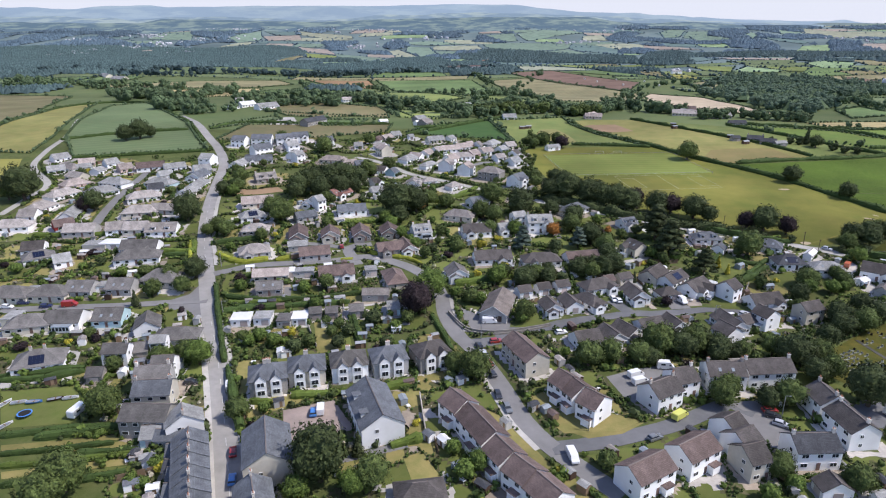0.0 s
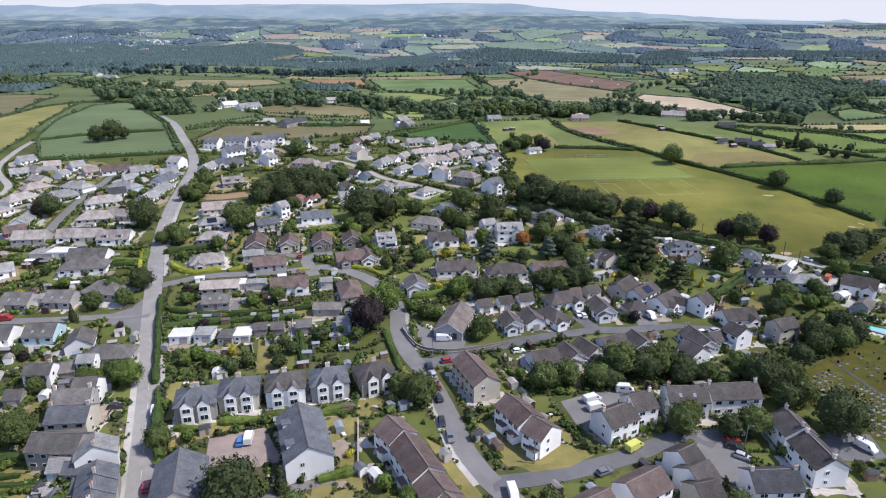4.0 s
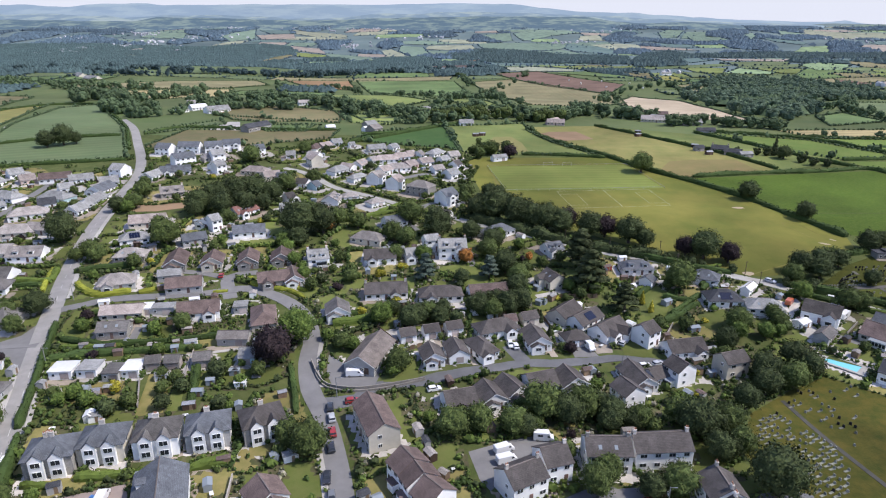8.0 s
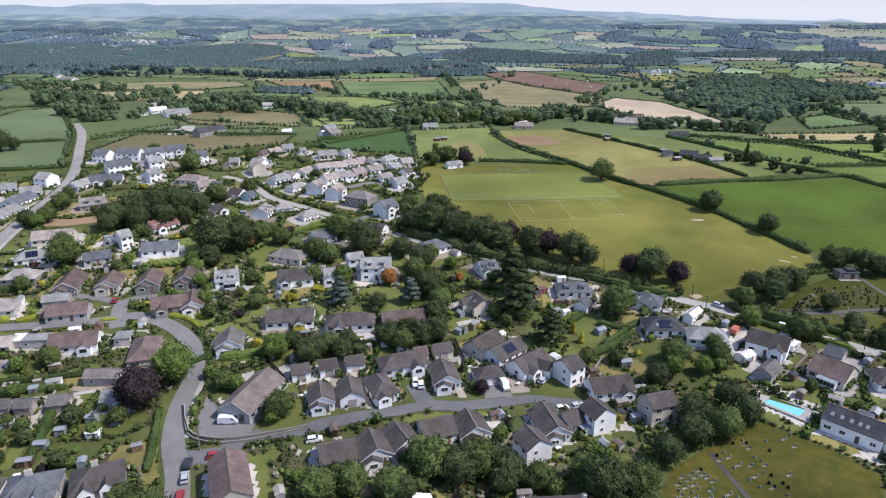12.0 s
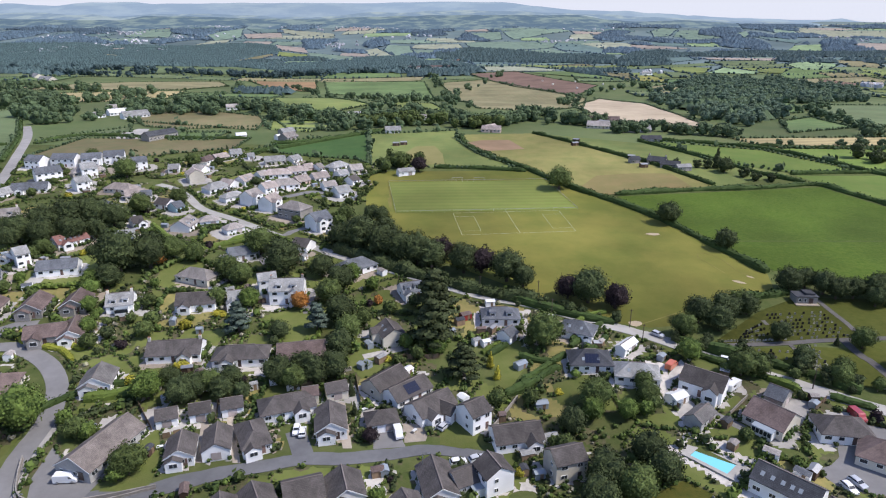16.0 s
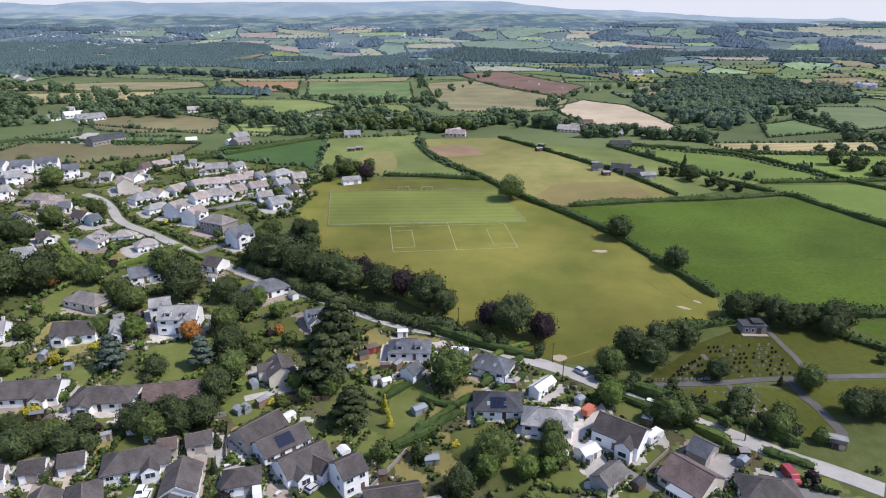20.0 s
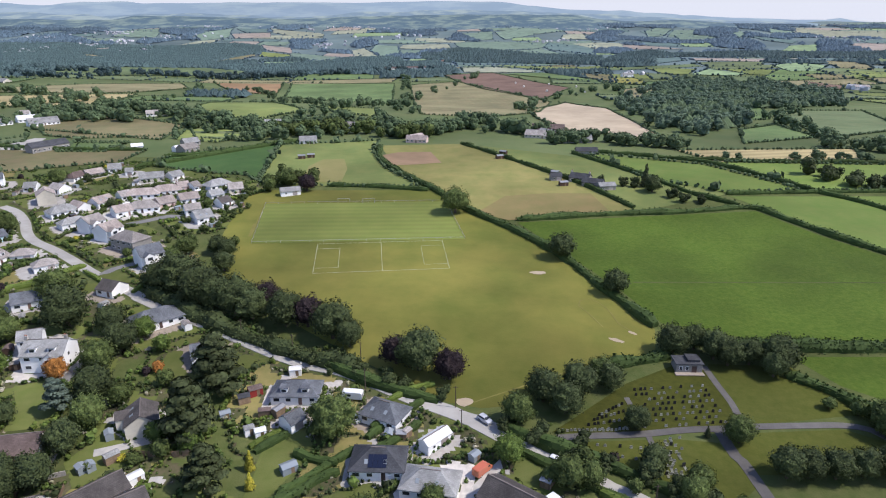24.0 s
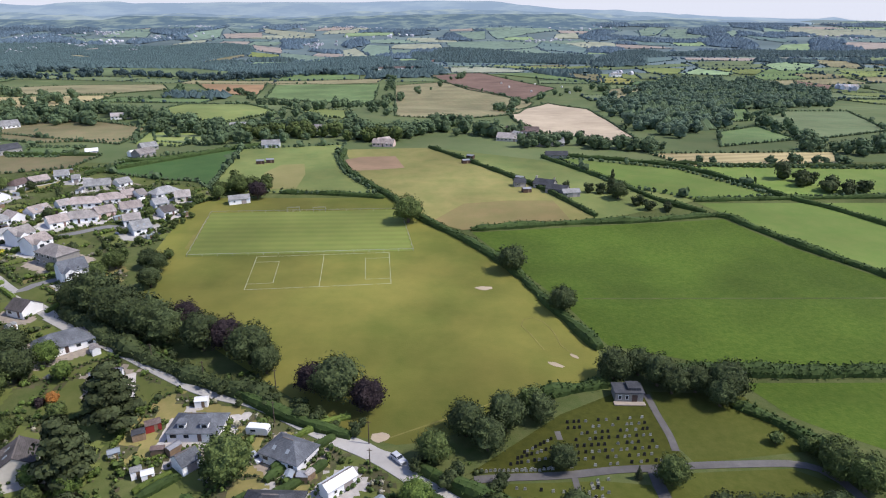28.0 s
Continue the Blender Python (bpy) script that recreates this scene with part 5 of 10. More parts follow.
patch("yard", [(187.3, 201.4), (192.4, 203.2), (208.5, 215.7), (216.5, 214.5), (201.4, 192.5), (190.5, 195.5), (188.8, 199.4)], M["asphalt"], .06, 8, "grey tarmac drive with parked cars", "yard")
patch("drive", [(39.6, 218.6), (41.5, 219.5), (45.0, 204.0), (43.1, 203.9)], M["pave_tan"], 0.09, 6, "pale paved drive between two bungalows", "drive")
patch("drive", [(45.2, 221.0), (48.7, 222.5), (48.2, 218.3), (53.7, 204.3), (51.9, 204.2), (46.2, 218.3)], M["pave_tan"], 0.09, 6, "pale paved drive between two bungalows", "drive")
patch("drive", [(72.1, 228.1), (75.0, 228.2), (79.2, 210.6), (76.9, 210.5)], M["pave_tan"], 0.09, 6, "pale paved drive between two bungalows", "drive")
patch("drive", [(65.0, 224.0), (66.0, 227.2), (67.9, 219.2), (66.0, 219.1)], M["pave_tan"], 0.09, 6, "reddish paved drive before a garage", "drive")
patch("drive", [(83.8, 216.9), (89.9, 218.3), (92.3, 211.8), (84.4, 210.6)], M["asphalt"], 0.09, 6, "dark asphalt forecourt before a double garage", "drive")
patch("drive", [(91.1, 220.3), (98.4, 220.3), (97.2, 214.1), (91.9, 213.2)], M["pave_tan"], 0.09, 6, "pale gravel front garden beside a bungalow", "drive")
patch("lawn", [(100.7, 219.4), (109.6, 221.3), (112.6, 213.0), (106.6, 211.5), (100.8, 212.8)], M["lawn"], 0.09, 6, "small green front lawn of a house", "lawn")
patch("lawn", [(117.4, 252.5), (124.4, 256.7), (128.6, 251.8), (125.7, 244.6), (119.2, 233.4), (115.8, 232.1)], M["lawn"], 0.09, 6, "long green garden lawn between hedges", "lawn")
patch("lawn", [(132.4, 236.8), (143.1, 241.2), (146.9, 236.4), (142.1, 228.8), (133.3, 228.1)], M["lawn"], 0.09, 6, "green garden lawn below a bungalow", "lawn")
patch("lawn", [(45.8, 273.1), (54.5, 277.5), (61.0, 270.0), (60.5, 258.6), (51.9, 256.8)], M["lawn"], 0.09, 6, "green garden lawn under trees", "lawn")
patch("drive", [(163.6, 227.3), (167.6, 230.4), (169.4, 226.6), (165.2, 219.2), (163.3, 221.2)], M["concrete"], 0.09, 6, "pale cluttered terrace between stone walls", "patio")
patch("drive", [(163.0, 235.0), (166.8, 240.8), (172.7, 247.9), (173.2, 244.4), (167.0, 236.0), (163.9, 232.7)], M["concrete"], 0.09, 6, "pale paved drive beside a bungalow", "drive")
patch("lawn", [(-81.1, 223.1), (-75.5, 224.9), (-72.0, 213.3), (-77.8, 211.6)], M["lawn"], 0.09, 6, "green corner lawn beside a hedge", "lawn")
patch("lawn", [(-35.7, 216.0), (-26.3, 218.8), (-24.5, 214.6), (-33.2, 211.6)], M["dry_lawn"], 0.07, 6, "dry yellow strip of lawn", "lawn")
patch("lawn", [(-43.3, 196.1), (-37.8, 197.7), (-33.0, 181.6), (-38.8, 179.6)], M["dry_lawn"], 0.09, 6, "dry yellow back garden lawn", "lawn")
patch("lawn", [(-34.9, 194.1), (-32.0, 195.6), (-28.1, 179.7), (-31.4, 179.0)], M["lawn"], 0.09, 6, "green back garden lawn", "lawn")
patch("lawn", [(-98.1, 203.2), (-93.6, 206.9), (-83.8, 196.5), (-80.2, 188.8), (-85.4, 190.8), (-92.0, 190.8)], M["lawn"], 0.09, 6, "green corner garden lawn at a junction", "lawn")
patch("lawn", [(-117.2, 248.3), (-108.3, 249.1), (-106.1, 243.8), (-116.1, 242.0)], M["lawn"], 0.09, 6, "green lawn behind a clipped hedge", "lawn")
patch("yard", [(110.5, 147.3), (118.7, 153.6), (126.5, 150.3), (125.1, 141.5), (117.4, 139.4), (111.9, 141.2)], M["asphalt_dark"], .07, 6, "dark asphalt yard beside a churchyard", "yard")
patch("lawn", [(30.2, 344.7), (36.9, 349.6), (47.9, 340.8), (41.1, 336.9)], M["lawn"], .07, 6, "bright green verge at a road corner", "verge")
patch("lawn", [(25.4, 194.3), (26.2, 207.8), (29.6, 216.6), (35.0, 203.9), (35.7, 194.6)], M["lawn"], .07, 6, "green grass bank beside a hall", "lawn")
patch("junction", [(-99.8, 212.8), (-93.8, 217.7), (-92.2, 226.5), (-79.0, 192.4), (-86.7, 202.1), (-97.2, 206.7)], M["asphalt"], .07, 8, "grey asphalt mouth of a side road", "junction")
patch("lawn", [(24.1, 153.4), (29.8, 155.5), (31.2, 148.5), (25.5, 145.0)], M["dry_lawn"], .12, 6, "dry yellow front lawn beside a road", "lawn")
patch("lawn", [(26.7, 144.8), (39.4, 148.6), (53.8, 143.2), (46.2, 138.9), (31.8, 137.8)], M["dry_lawn"], .12, 6, "dry yellow front lawns beside a road", "lawn")
patch("lawn", [(11.6, 148.4), (16.7, 144.3), (26.7, 125.7), (23.9, 123.4), (17.5, 135.3)], M["dry_lawn"], .12, 6, "dry yellow front lawn strip of a terrace", "lawn")

# ---- houses ----
house(-203.8, 289.2, 9, 17.0, 9.0, "h", 1, "w", "G")
house(-138.3, 307.4, -6, 13.0, 7.8, "g", 1, "g", "G")
house(-150.7, 263.2, 4, 9.5, 6.7, "f", 1, "c", "L")
house(-144.1, 264.5, 0, 8.9, 6.7, "f", 1, "w", "W")
house(-145.0, 460.3, -12, 10.4, 9.0, "g", 2, "w", "S")
house(-130.1, 465.1, -0, 14.6, 9.0, "g", 2, "w", "S")
house(-68.1, 196.9, 5, 6.4, 6, "f", 1, "w", "W")
house(-60.9, 197.8, 2, 5.7, 6, "f", 1, "w", "L")
house(-53.2, 196.2, 3, 4.6, 6, "f", 1, "g", "M")
house(-48.3, 197.8, 3, 5.0, 6, "f", 1, "w", "W")
house(-16.7, 205.1, 5, 4.5, 6, "g", 1, "t", "L")
house(25.7, 171.3, -68, 15.3, 8, "g", 2, "c", "B", "e")
house(-158.3, 216.1, -1, 15.1, 9, "h", 1, "c", "M")
house(-144.2, 216.7, -1, 14.1, 9, "h", 1, "c", "M")
house(-134.2, 219.9, -1, 9.9, 9, "g", 1, "g", "M", "v")
house(-119.8, 221.3, -1, 9.6, 9, "g", 1, "g", "M", "v")
house(-107.1, 227.8, -11, 15.1, 10, "h", 1, "g", "M")
house(-152.3, 218.7, 4, 4.5, 6, "f", 1, "t", "L")
house(-128.2, 222.0, 11, 4.5, 5, "f", 1, "w", "L")
house(-147.4, 198.8, 1, 4.5, 7, "f", 1, "c", "L")
house(-139.0, 194.2, 14, 13.8, 9, "h", 1, "c", "M")
house(-127.9, 196.9, 3, 11.8, 9, "g", 1, "w", "M", "q")
house(-113.3, 198.2, 4, 9.6, 9, "g", 1, "t", "M", "v")
house(-98.4, 192.6, -71, 9.3, 8, "g", 1, "w", "M")
house(-87.9, 177.3, 8, 4.7, 5, "g", 2, "w", "L")
house(-85.4, 185.0, 6, 13.9, 8, "h", 1, "g", "M")
house(-98.3, 171.6, 5, 7.3, 6, "g", 2, "w", "M", "k")
house(-94.1, 176.4, 17, 5.3, 6, "g", 1, "s", "M")
house(-121.5, 170.5, 19, 13.7, 10, "h", 1, "w", "M", "ok")
house(-100.6, 162.9, 7, 4.5, 5, "g", 1, "s", "M")
house(-81.6, 158.5, 10, 9.5, 8, "g", 2, "g", "M", "k")
house(-80.7, 163.5, 6, 6.2, 8, "g", 2, "w", "M")
house(-78.5, 151.2, 6, 10.0, 8, "g", 2, "c", "S", "ke")
house(-75.6, 140.4, -2, 12.1, 8, "g", 2, "s", "M")
house(-65.5, 137.9, -66, 5.9, 9, "g", 2, "w", "L", "k")
house(-60.8, 129.1, -69, 4.9, 8, "g", 2, "s", "S", "k")
house(-59.1, 124.6, -69, 4.5, 8, "g", 2, "g", "S", "k")
house(-57.7, 120.7, -70, 4.5, 8, "g", 2, "c", "S", "k")
house(-56.3, 116.9, -69, 4.5, 8, "g", 2, "g", "S", "k")
house(-54.9, 113.2, -68, 4.5, 8, "g", 2, "s", "S", "k")
house(-53.5, 109.3, -68, 4.5, 8, "g", 2, "g", "S", "k")
house(-68.0, 134.9, 0, 6.7, 5, "g", 1, "g", "S")
house(-64.3, 129.5, 7, 4.5, 5, "g", 1, "s", "S")
house(-62.6, 123.9, 0, 4.5, 5, "g", 1, "s", "D")
house(-60.9, 121.6, 6, 4.5, 5, "g", 1, "g", "S")
house(-59.7, 116.4, 4, 4.5, 5, "g", 1, "s", "S")
house(-72.8, 136.0, 5, 5.0, 6, "g", 1, "t", "L")
house(-41.4, 126.2, -74, 15.0, 11, "g", 2, "c", "S", "h")
house(-40.7, 111.6, -70, 8.4, 8, "g", 2, "s", "S", "k")
house(-17.5, 142.8, -71, 19.3, 11, "g", 2, "w", "S", "me")
house(-4.7, 115.1, 9, 11.2, 8, "h", 1, "s", "K")
house(4.6, 144.4, -54, 7.3, 8, "g", 2, "w", "B", "y")
house(10.1, 134.9, -64, 13.9, 8, "g", 2, "w", "B", "y")
house(14.9, 125.0, -61, 7.1, 8, "g", 2, "w", "B", "y")
house(18.9, 118.8, -52, 6.9, 8, "g", 2, "w", "B", "y")
house(23.4, 112.5, -57, 8.1, 8, "g", 2, "w", "B", "y")
house(34.7, 154.4, -56, 5.6, 8, "g", 2, "w", "B", "y")
house(37.5, 149.8, -62, 4.5, 8, "g", 2, "w", "B", "y")
house(40.7, 145.0, -48, 6.0, 8, "g", 2, "w", "B", "y")
house(60.4, 151.1, 28, 9.3, 8, "g", 2, "w", "K", "k")
house(68.4, 157.4, 18, 6.6, 8, "g", 2, "w", "K", "k")
house(60.2, 126.5, 31, 10.6, 8, "g", 2, "w", "B", "y")
house(46.8, 119.7, 30, 11.4, 8, "g", 2, "w", "B", "y")
house(82.0, 161.1, -1, 10.7, 8, "g", 2, "w", "K", "kvk")
house(95.2, 163.0, 4, 13.9, 8, "g", 2, "w", "K", "k")
house(104.0, 147.4, -88, 8.4, 8, "g", 2, "w", "K", "k")
house(104.5, 136.7, -85, 10.8, 8, "g", 2, "w", "K", "k")
house(72.8, 135.5, 31, 5.5, 8, "g", 2, "w", "K")
house(73.6, 129.9, 28, 6.2, 8, "g", 2, "w", "K")
house(73.1, 124.4, 16, 5.8, 8, "g", 2, "c", "K")
house(89.4, 128.2, 2, 10.8, 8, "g", 2, "w", "D", "k")
house(88.6, 116.7, -89, 4.5, 7, "g", 1, "w", "K", "a")
house(167.8, 219.8, 42, 7.6, 4.6, "g", 1, "g", "M", "a")
house(205.9, 203.7, -36, 12.6, 10, "h", 1, "c", "B")
house(-49.4, 158.8, 15, 10.4, 9, "h", 2, "s", "S", "Sk")
house(-39.2, 163.2, 12, 10.4, 9, "h", 2, "c", "S", "S")
house(-27.3, 165.7, 13, 10.4, 9, "h", 2, "w", "M", "S")
house(-15.8, 168.3, 16, 10.4, 9, "h", 2, "g", "S", "S")
house(-3.2, 171.2, 25, 10.4, 9, "h", 2, "s", "K", "S")
house(177.2, 193.7, -47, 13.5, 8, "g", 1, "w", "D", "hv")
house(184.7, 185.4, -65, 6.7, 7, "g", 1, "w", "K")
house(20.5, 206.6, 74, 18.1, 9.5, "g", 1, "g", "T", "H")
house(6.3, 233.4, -78, 9.0, 8, "g", 1, "w", "M", "E")
house(31.1, 218.4, 19, 5.2, 5, "g", 1, "w", "K", "a")
house(38.7, 221.0, 18, 5.2, 5, "g", 1, "w", "K", "a")
house(46.2, 223.4, 18, 5.4, 5, "g", 1, "w", "K", "a")
house(39.3, 206.3, -76, 8.2, 6.5, "g", 1, "w", "K", "E")
house(46.9, 209.2, -76, 9.0, 6.4, "g", 1, "w", "K", "E")
house(54.7, 211.9, -63, 11.2, 6.8, "h", 1, "w", "K", "E")
house(60.3, 224.2, 21, 14.1, 8, "h", 1, "w", "K", "p")
house(72.1, 231.4, 21, 5.8, 5, "g", 1, "c", "K", "a")
house(65.5, 229.3, 15, 4.2, 4.5, "g", 1, "c", "B", "a")
house(72.8, 218.1, -78, 10.3, 7.6, "g", 1, "w", "K", "E")
house(85.7, 219.7, 15, 8.1, 6, "h", 1, "w", "K", "a")
house(85.4, 235.7, 49, 11.6, 7.5, "g", 1, "c", "K")
house(91.6, 231.6, 41, 12.1, 7.5, "g", 1, "w", "K", "o")
house(98.2, 225.5, 40, 11.8, 8, "g", 1, "w", "K", "p")
house(109.5, 220.8, 37, 6.2, 7, "g", 2, "w", "K")
house(102.6, 224.0, -34, 5.9, 5, "g", 1, "w", "K", "a")
house(119.8, 214.6, 12, 12.3, 8, "g", 1, "w", "K", "p>")
house(130.2, 203.6, 18, 8.0, 6.6, "g", 2, "c", "K", "e")
house(113.1, 199.4, -65, 6.4, 7, "g", 2, "w", "K", "q")
house(106.3, 199.5, 28, 6.2, 6, "g", 1, "w", "K", "a")
house(-54.2, 330.2, 53, 12.5, 8.5, "g", 1, "w", "R", "vp<")
house(-61.8, 310.1, 47, 4.8, 7, "g", 2, "w", "L")
house(-44.3, 304.6, 15, 14.0, 8, "g", 1, "w", "S")
house(-36.2, 275.2, -79, 11.8, 8, "g", 1, "s", "B", "E")
house(-23.6, 278.4, -79, 10.4, 8, "g", 1, "s", "B", "E")
house(-21.8, 257.5, 19, 11.7, 8, "g", 1, "s", "B", "p")
house(-14.6, 259.3, -72, 11.7, 7, "g", 1, "w", "B", "E")
house(-9.0, 279.3, 17, 8.5, 9, "g", 1, "w", "L", "dqk")
house(16.5, 280.8, 9, 13.0, 8.5, "g", 1, "w", "K", "p<")
house(9.8, 300.6, -20, 14.4, 8, "h", 1, "c", "G")
house(21.7, 249.0, 7, 15.5, 8.5, "g", 1, "w", "K", "pk")
house(19.7, 321.3, 29, 10.3, 8, "g", 1, "w", "S")
house(43.1, 330.6, -20, 7.3, 7.5, "g", 1, "w", "K")
house(46.6, 286.8, 5, 11.7, 9, "g", 2, "w", "L", "dp>k")
house(37.5, 293.4, 22, 6.4, 6, "g", 2, "w", "L")
house(29.1, 282.9, 17, 4.7, 8, "g", 1, "w", "L", "p")
house(67.3, 309.7, 40, 15.5, 9, "h", 1, "w", "S")
house(84.9, 259.6, -67, 8.6, 7.4, "g", 1, "c", "K", "hpv")
house(59.1, 249.2, 11, 14.0, 8.5, "g", 1, "w", "B")
house(41.8, 247.1, 6, 15.8, 8, "h", 1, "w", "K", "p")
house(-114.6, 466.3, 19, 11.3, 9.0, "g", 2, "w", "S", "p")
house(-104.6, 473.9, 21, 11.6, 9.0, "g", 2, "w", "S", "p")
house(-81.7, 457.3, 29, 8.4, 8, "g", 2, "w", "S")
house(-103.8, 441.0, 36, 8.2, 9.0, "g", 2, "w", "L")
house(-97.6, 420.8, 58, 6.8, 9.0, "g", 1, "w", "L")
house(-69.8, 409.1, -12, 16.2, 8, "h", 1, "c", "P")
house(-57.7, 397.8, 30, 9.7, 8, "g", 1, "c", "P")
house(-51.4, 396.9, 22, 5.2, 7, "g", 1, "w", "S")
house(-36.4, 384.0, -22, 7.8, 7, "g", 1, "w", "K")
house(-29.1, 379.2, 57, 5.0, 7, "g", 1, "t", "S")
house(-61.5, 377.6, -44, 9.0, 7, "g", 1, "w", "S")
house(-58.2, 450.7, 12, 6.1, 7, "g", 1, "w", "L")
house(-38.4, 430.1, -56, 9.0, 8, "g", 2, "c", "P")
house(-42.2, 448.5, -24, 8.6, 7, "g", 1, "w", "G")
house(-20.5, 412.6, 51, 13.0, 8, "h", 1, "w", "L")
house(-15.7, 419.0, -31, 9.0, 7, "g", 1, "w", "P")
house(-46.4, 473.1, 78, 13.3, 7, "h", 1, "w", "B")
house(-40.8, 480.1, 53, 9.8, 7, "g", 1, "c", "P")
house(-34.5, 492.1, 27, 7.2, 8, "g", 1, "w", "L")
house(-22.4, 484.5, 24, 4.2, 5, "g", 1, "w", "L")
house(-3.6, 471.3, 21, 12.6, 8, "g", 1, "c", "L")
house(7.5, 475.0, 56, 7.4, 7, "g", 1, "w", "L")
house(5.5, 439.4, 15, 16.7, 8, "h", 1, "w", "P")
house(14.8, 445.7, 30, 15.0, 8, "h", 1, "w", "P")
house(20.7, 452.8, 38, 5.9, 7, "g", 1, "p", "P")
house(26.8, 452.8, 56, 4.4, 7, "g", 1, "w", "G")
house(-2.6, 436.1, 51, 5.6, 7, "g", 1, "w", "G")
house(-9.2, 426.6, 63, 9.2, 8, "g", 1, "w", "P", "v")
house(7.1, 413.3, 45, 8.0, 8, "g", 1, "w", "P")
house(14.8, 419.0, 16, 15.2, 8, "h", 1, "w", "G")
house(22.1, 426.0, 48, 8.2, 8, "g", 1, "p", "P")
house(31.3, 432.7, 35, 9.2, 8, "g", 1, "w", "P")
house(39.3, 416.4, 31, 7.3, 7, "g", 1, "w", "G")
house(-7.3, 397.5, 51, 11.7, 6, "h", 1, "w", "L")
house(4.2, 391.8, 66, 8.4, 8, "g", 2, "w", "G", "p")
house(15.9, 383.4, 67, 8.8, 8, "g", 2, "w", "P", "p")
house(30.6, 372.3, -28, 13.8, 9, "h", 2, "s", "G")
house(44.6, 357.1, 45, 9.0, 9, "g", 2, "w", "S", "p")
house(-15.2, 353.7, 86, 10.6, 9, "g", 1, "w", "G", "d")
house(-6.6, 360.3, 22, 8.2, 6, "h", 1, "w", "G", "a")
house(7.7, 350.3, 40, 8.2, 6, "h", 1, "w", "G", "a")
house(-37.8, 355.5, 42, 4.8, 7, "g", 1, "w", "K", "p")
house(-34.3, 337.0, 24, 7.6, 7, "g", 1, "w", "L")
house(89.6, 290.6, 22, 7.6, 7.6, "g", 1, "w", "S", "dp")
house(120.6, 272.5, 0, 12.4, 8, "h", 1, "w", "S", "d")
house(122.0, 260.6, 50, 4.7, 5, "g", 1, "w", "S", "a")
house(144.8, 263.2, -26, 10.8, 8, "h", 1, "w", "S", "v")
house(144.9, 246.2, -2, 12.2, 9, "h", 1, "w", "D", "vo")
house(157.6, 253.1, 46, 7.7, 3.3, "g", 1, "w", "W")
house(156.9, 239.3, -11, 12.2, 8, "h", 1, "w", "L", "v")
house(173.8, 232.9, -38, 11.5, 8.5, "g", 1, "w", "K", "hp>")
house(191.3, 227.2, -47, 4.8, 6.5, "g", 1, "s", "S", "a")
house(185.5, 218.5, -51, 10.2, 10, "g", 1, "c", "B", "q")
house(200.6, 214.0, -9, 12.1, 8.5, "h", 1, "w", "K")
house(47.1, 183.8, 16, 8.6, 8, "g", 1, "w", "K")
house(55.6, 185.7, -70, 8.6, 8, "g", 1, "w", "K", "E")
house(62.0, 189.3, -62, 8.9, 8, "g", 1, "w", "K", "E")
house(70.7, 194.1, 19, 8.7, 8, "g", 1, "w", "K")
house(79.7, 195.2, -73, 8.5, 8, "g", 1, "w", "K", "E")
house(94.2, 186.8, -66, 6.8, 7, "g", 2, "w", "K")
house(100.2, 198.0, -77, 11.7, 7.5, "g", 1, "w", "K", "E")
house(-93.4, 314.0, 16, 15.7, 9, "g", 1, "c", "P", "p>")
house(-90.8, 294.0, 25, 11.9, 8, "h", 1, "w", "L", "o")
house(-66.2, 230.2, 9, 13.6, 6.5, "g", 1, "c", "P")
house(-64.0, 219.2, 9, 9.4, 6.5, "g", 1, "s", "M", "v")
house(-43.7, 200.9, 14, 4.2, 4.2, "g", 1, "s", "M")
house(-38.0, 201.4, 7, 4.2, 4.4, "g", 1, "s", "M")
house(-29.7, 203.0, 10, 4.9, 5, "g", 1, "s", "M")
house(-53.9, 233.5, 8, 7.5, 4.5, "f", 1, "g", "L")
house(-59.4, 233.3, 8, 3.2, 5.0, "f", 1, "w", "W")
house(-65.2, 294.1, 29, 10.0, 7, "g", 1, "g", "S")
house(-66.2, 313.2, 82, 7.2, 7, "g", 1, "w", "L", "E")
house(-84.4, 276.7, 7, 12.1, 8, "h", 1, "s", "G", "v")
house(-64.0, 271.8, -77, 14.8, 8, "g", 1, "s", "B", "E")
house(-49.8, 272.8, -79, 10.5, 8, "g", 1, "c", "B", "E")
house(-61.7, 259.0, 15, 8.3, 5, "g", 1, "g", "L", "a")
house(-53.0, 250.7, 15, 12.6, 8, "g", 1, "g", "B")
house(-41.1, 232.5, 14, 13.7, 8.5, "g", 1, "w", "B", "p>")
house(-27.8, 235.6, 11, 4.5, 5, "f", 1, "g", "L")
house(-17.9, 228.3, -74, 14.5, 8.0, "h", 1, "c", "B")
house(-23.9, 215.2, 1, 9.7, 5, "g", 1, "g", "G", "a")
house(-252.9, 418.8, 52, 10.1, 9.0, "g", 1, "w", "L")
house(-239.4, 390.0, 32, 10.0, 7.8, "g", 1, "w", "L")
house(-233.2, 394.8, -28, 17.0, 9.0, "h", 1, "w", "G")
house(-218.2, 374.5, -25, 11.8, 7.8, "g", 1, "c", "G")
house(-210.7, 357.8, 52, 14.2, 9.0, "h", 1, "p", "P")
house(-225.0, 395.1, 40, 8.6, 6.7, "g", 1, "w", "L")
house(-228.9, 406.9, 24, 9.4, 7.8, "g", 1, "p", "P")
house(-212.5, 405.0, 46, 8.0, 9.0, "g", 1, "w", "L")
house(-211.7, 386.4, 82, 7.4, 6.7, "g", 1, "w", "L")
house(-197.7, 392.5, 42, 8.1, 9.0, "g", 1, "p", "P")
house(-183.0, 395.6, 24, 16.5, 9.0, "g", 1, "w", "B")
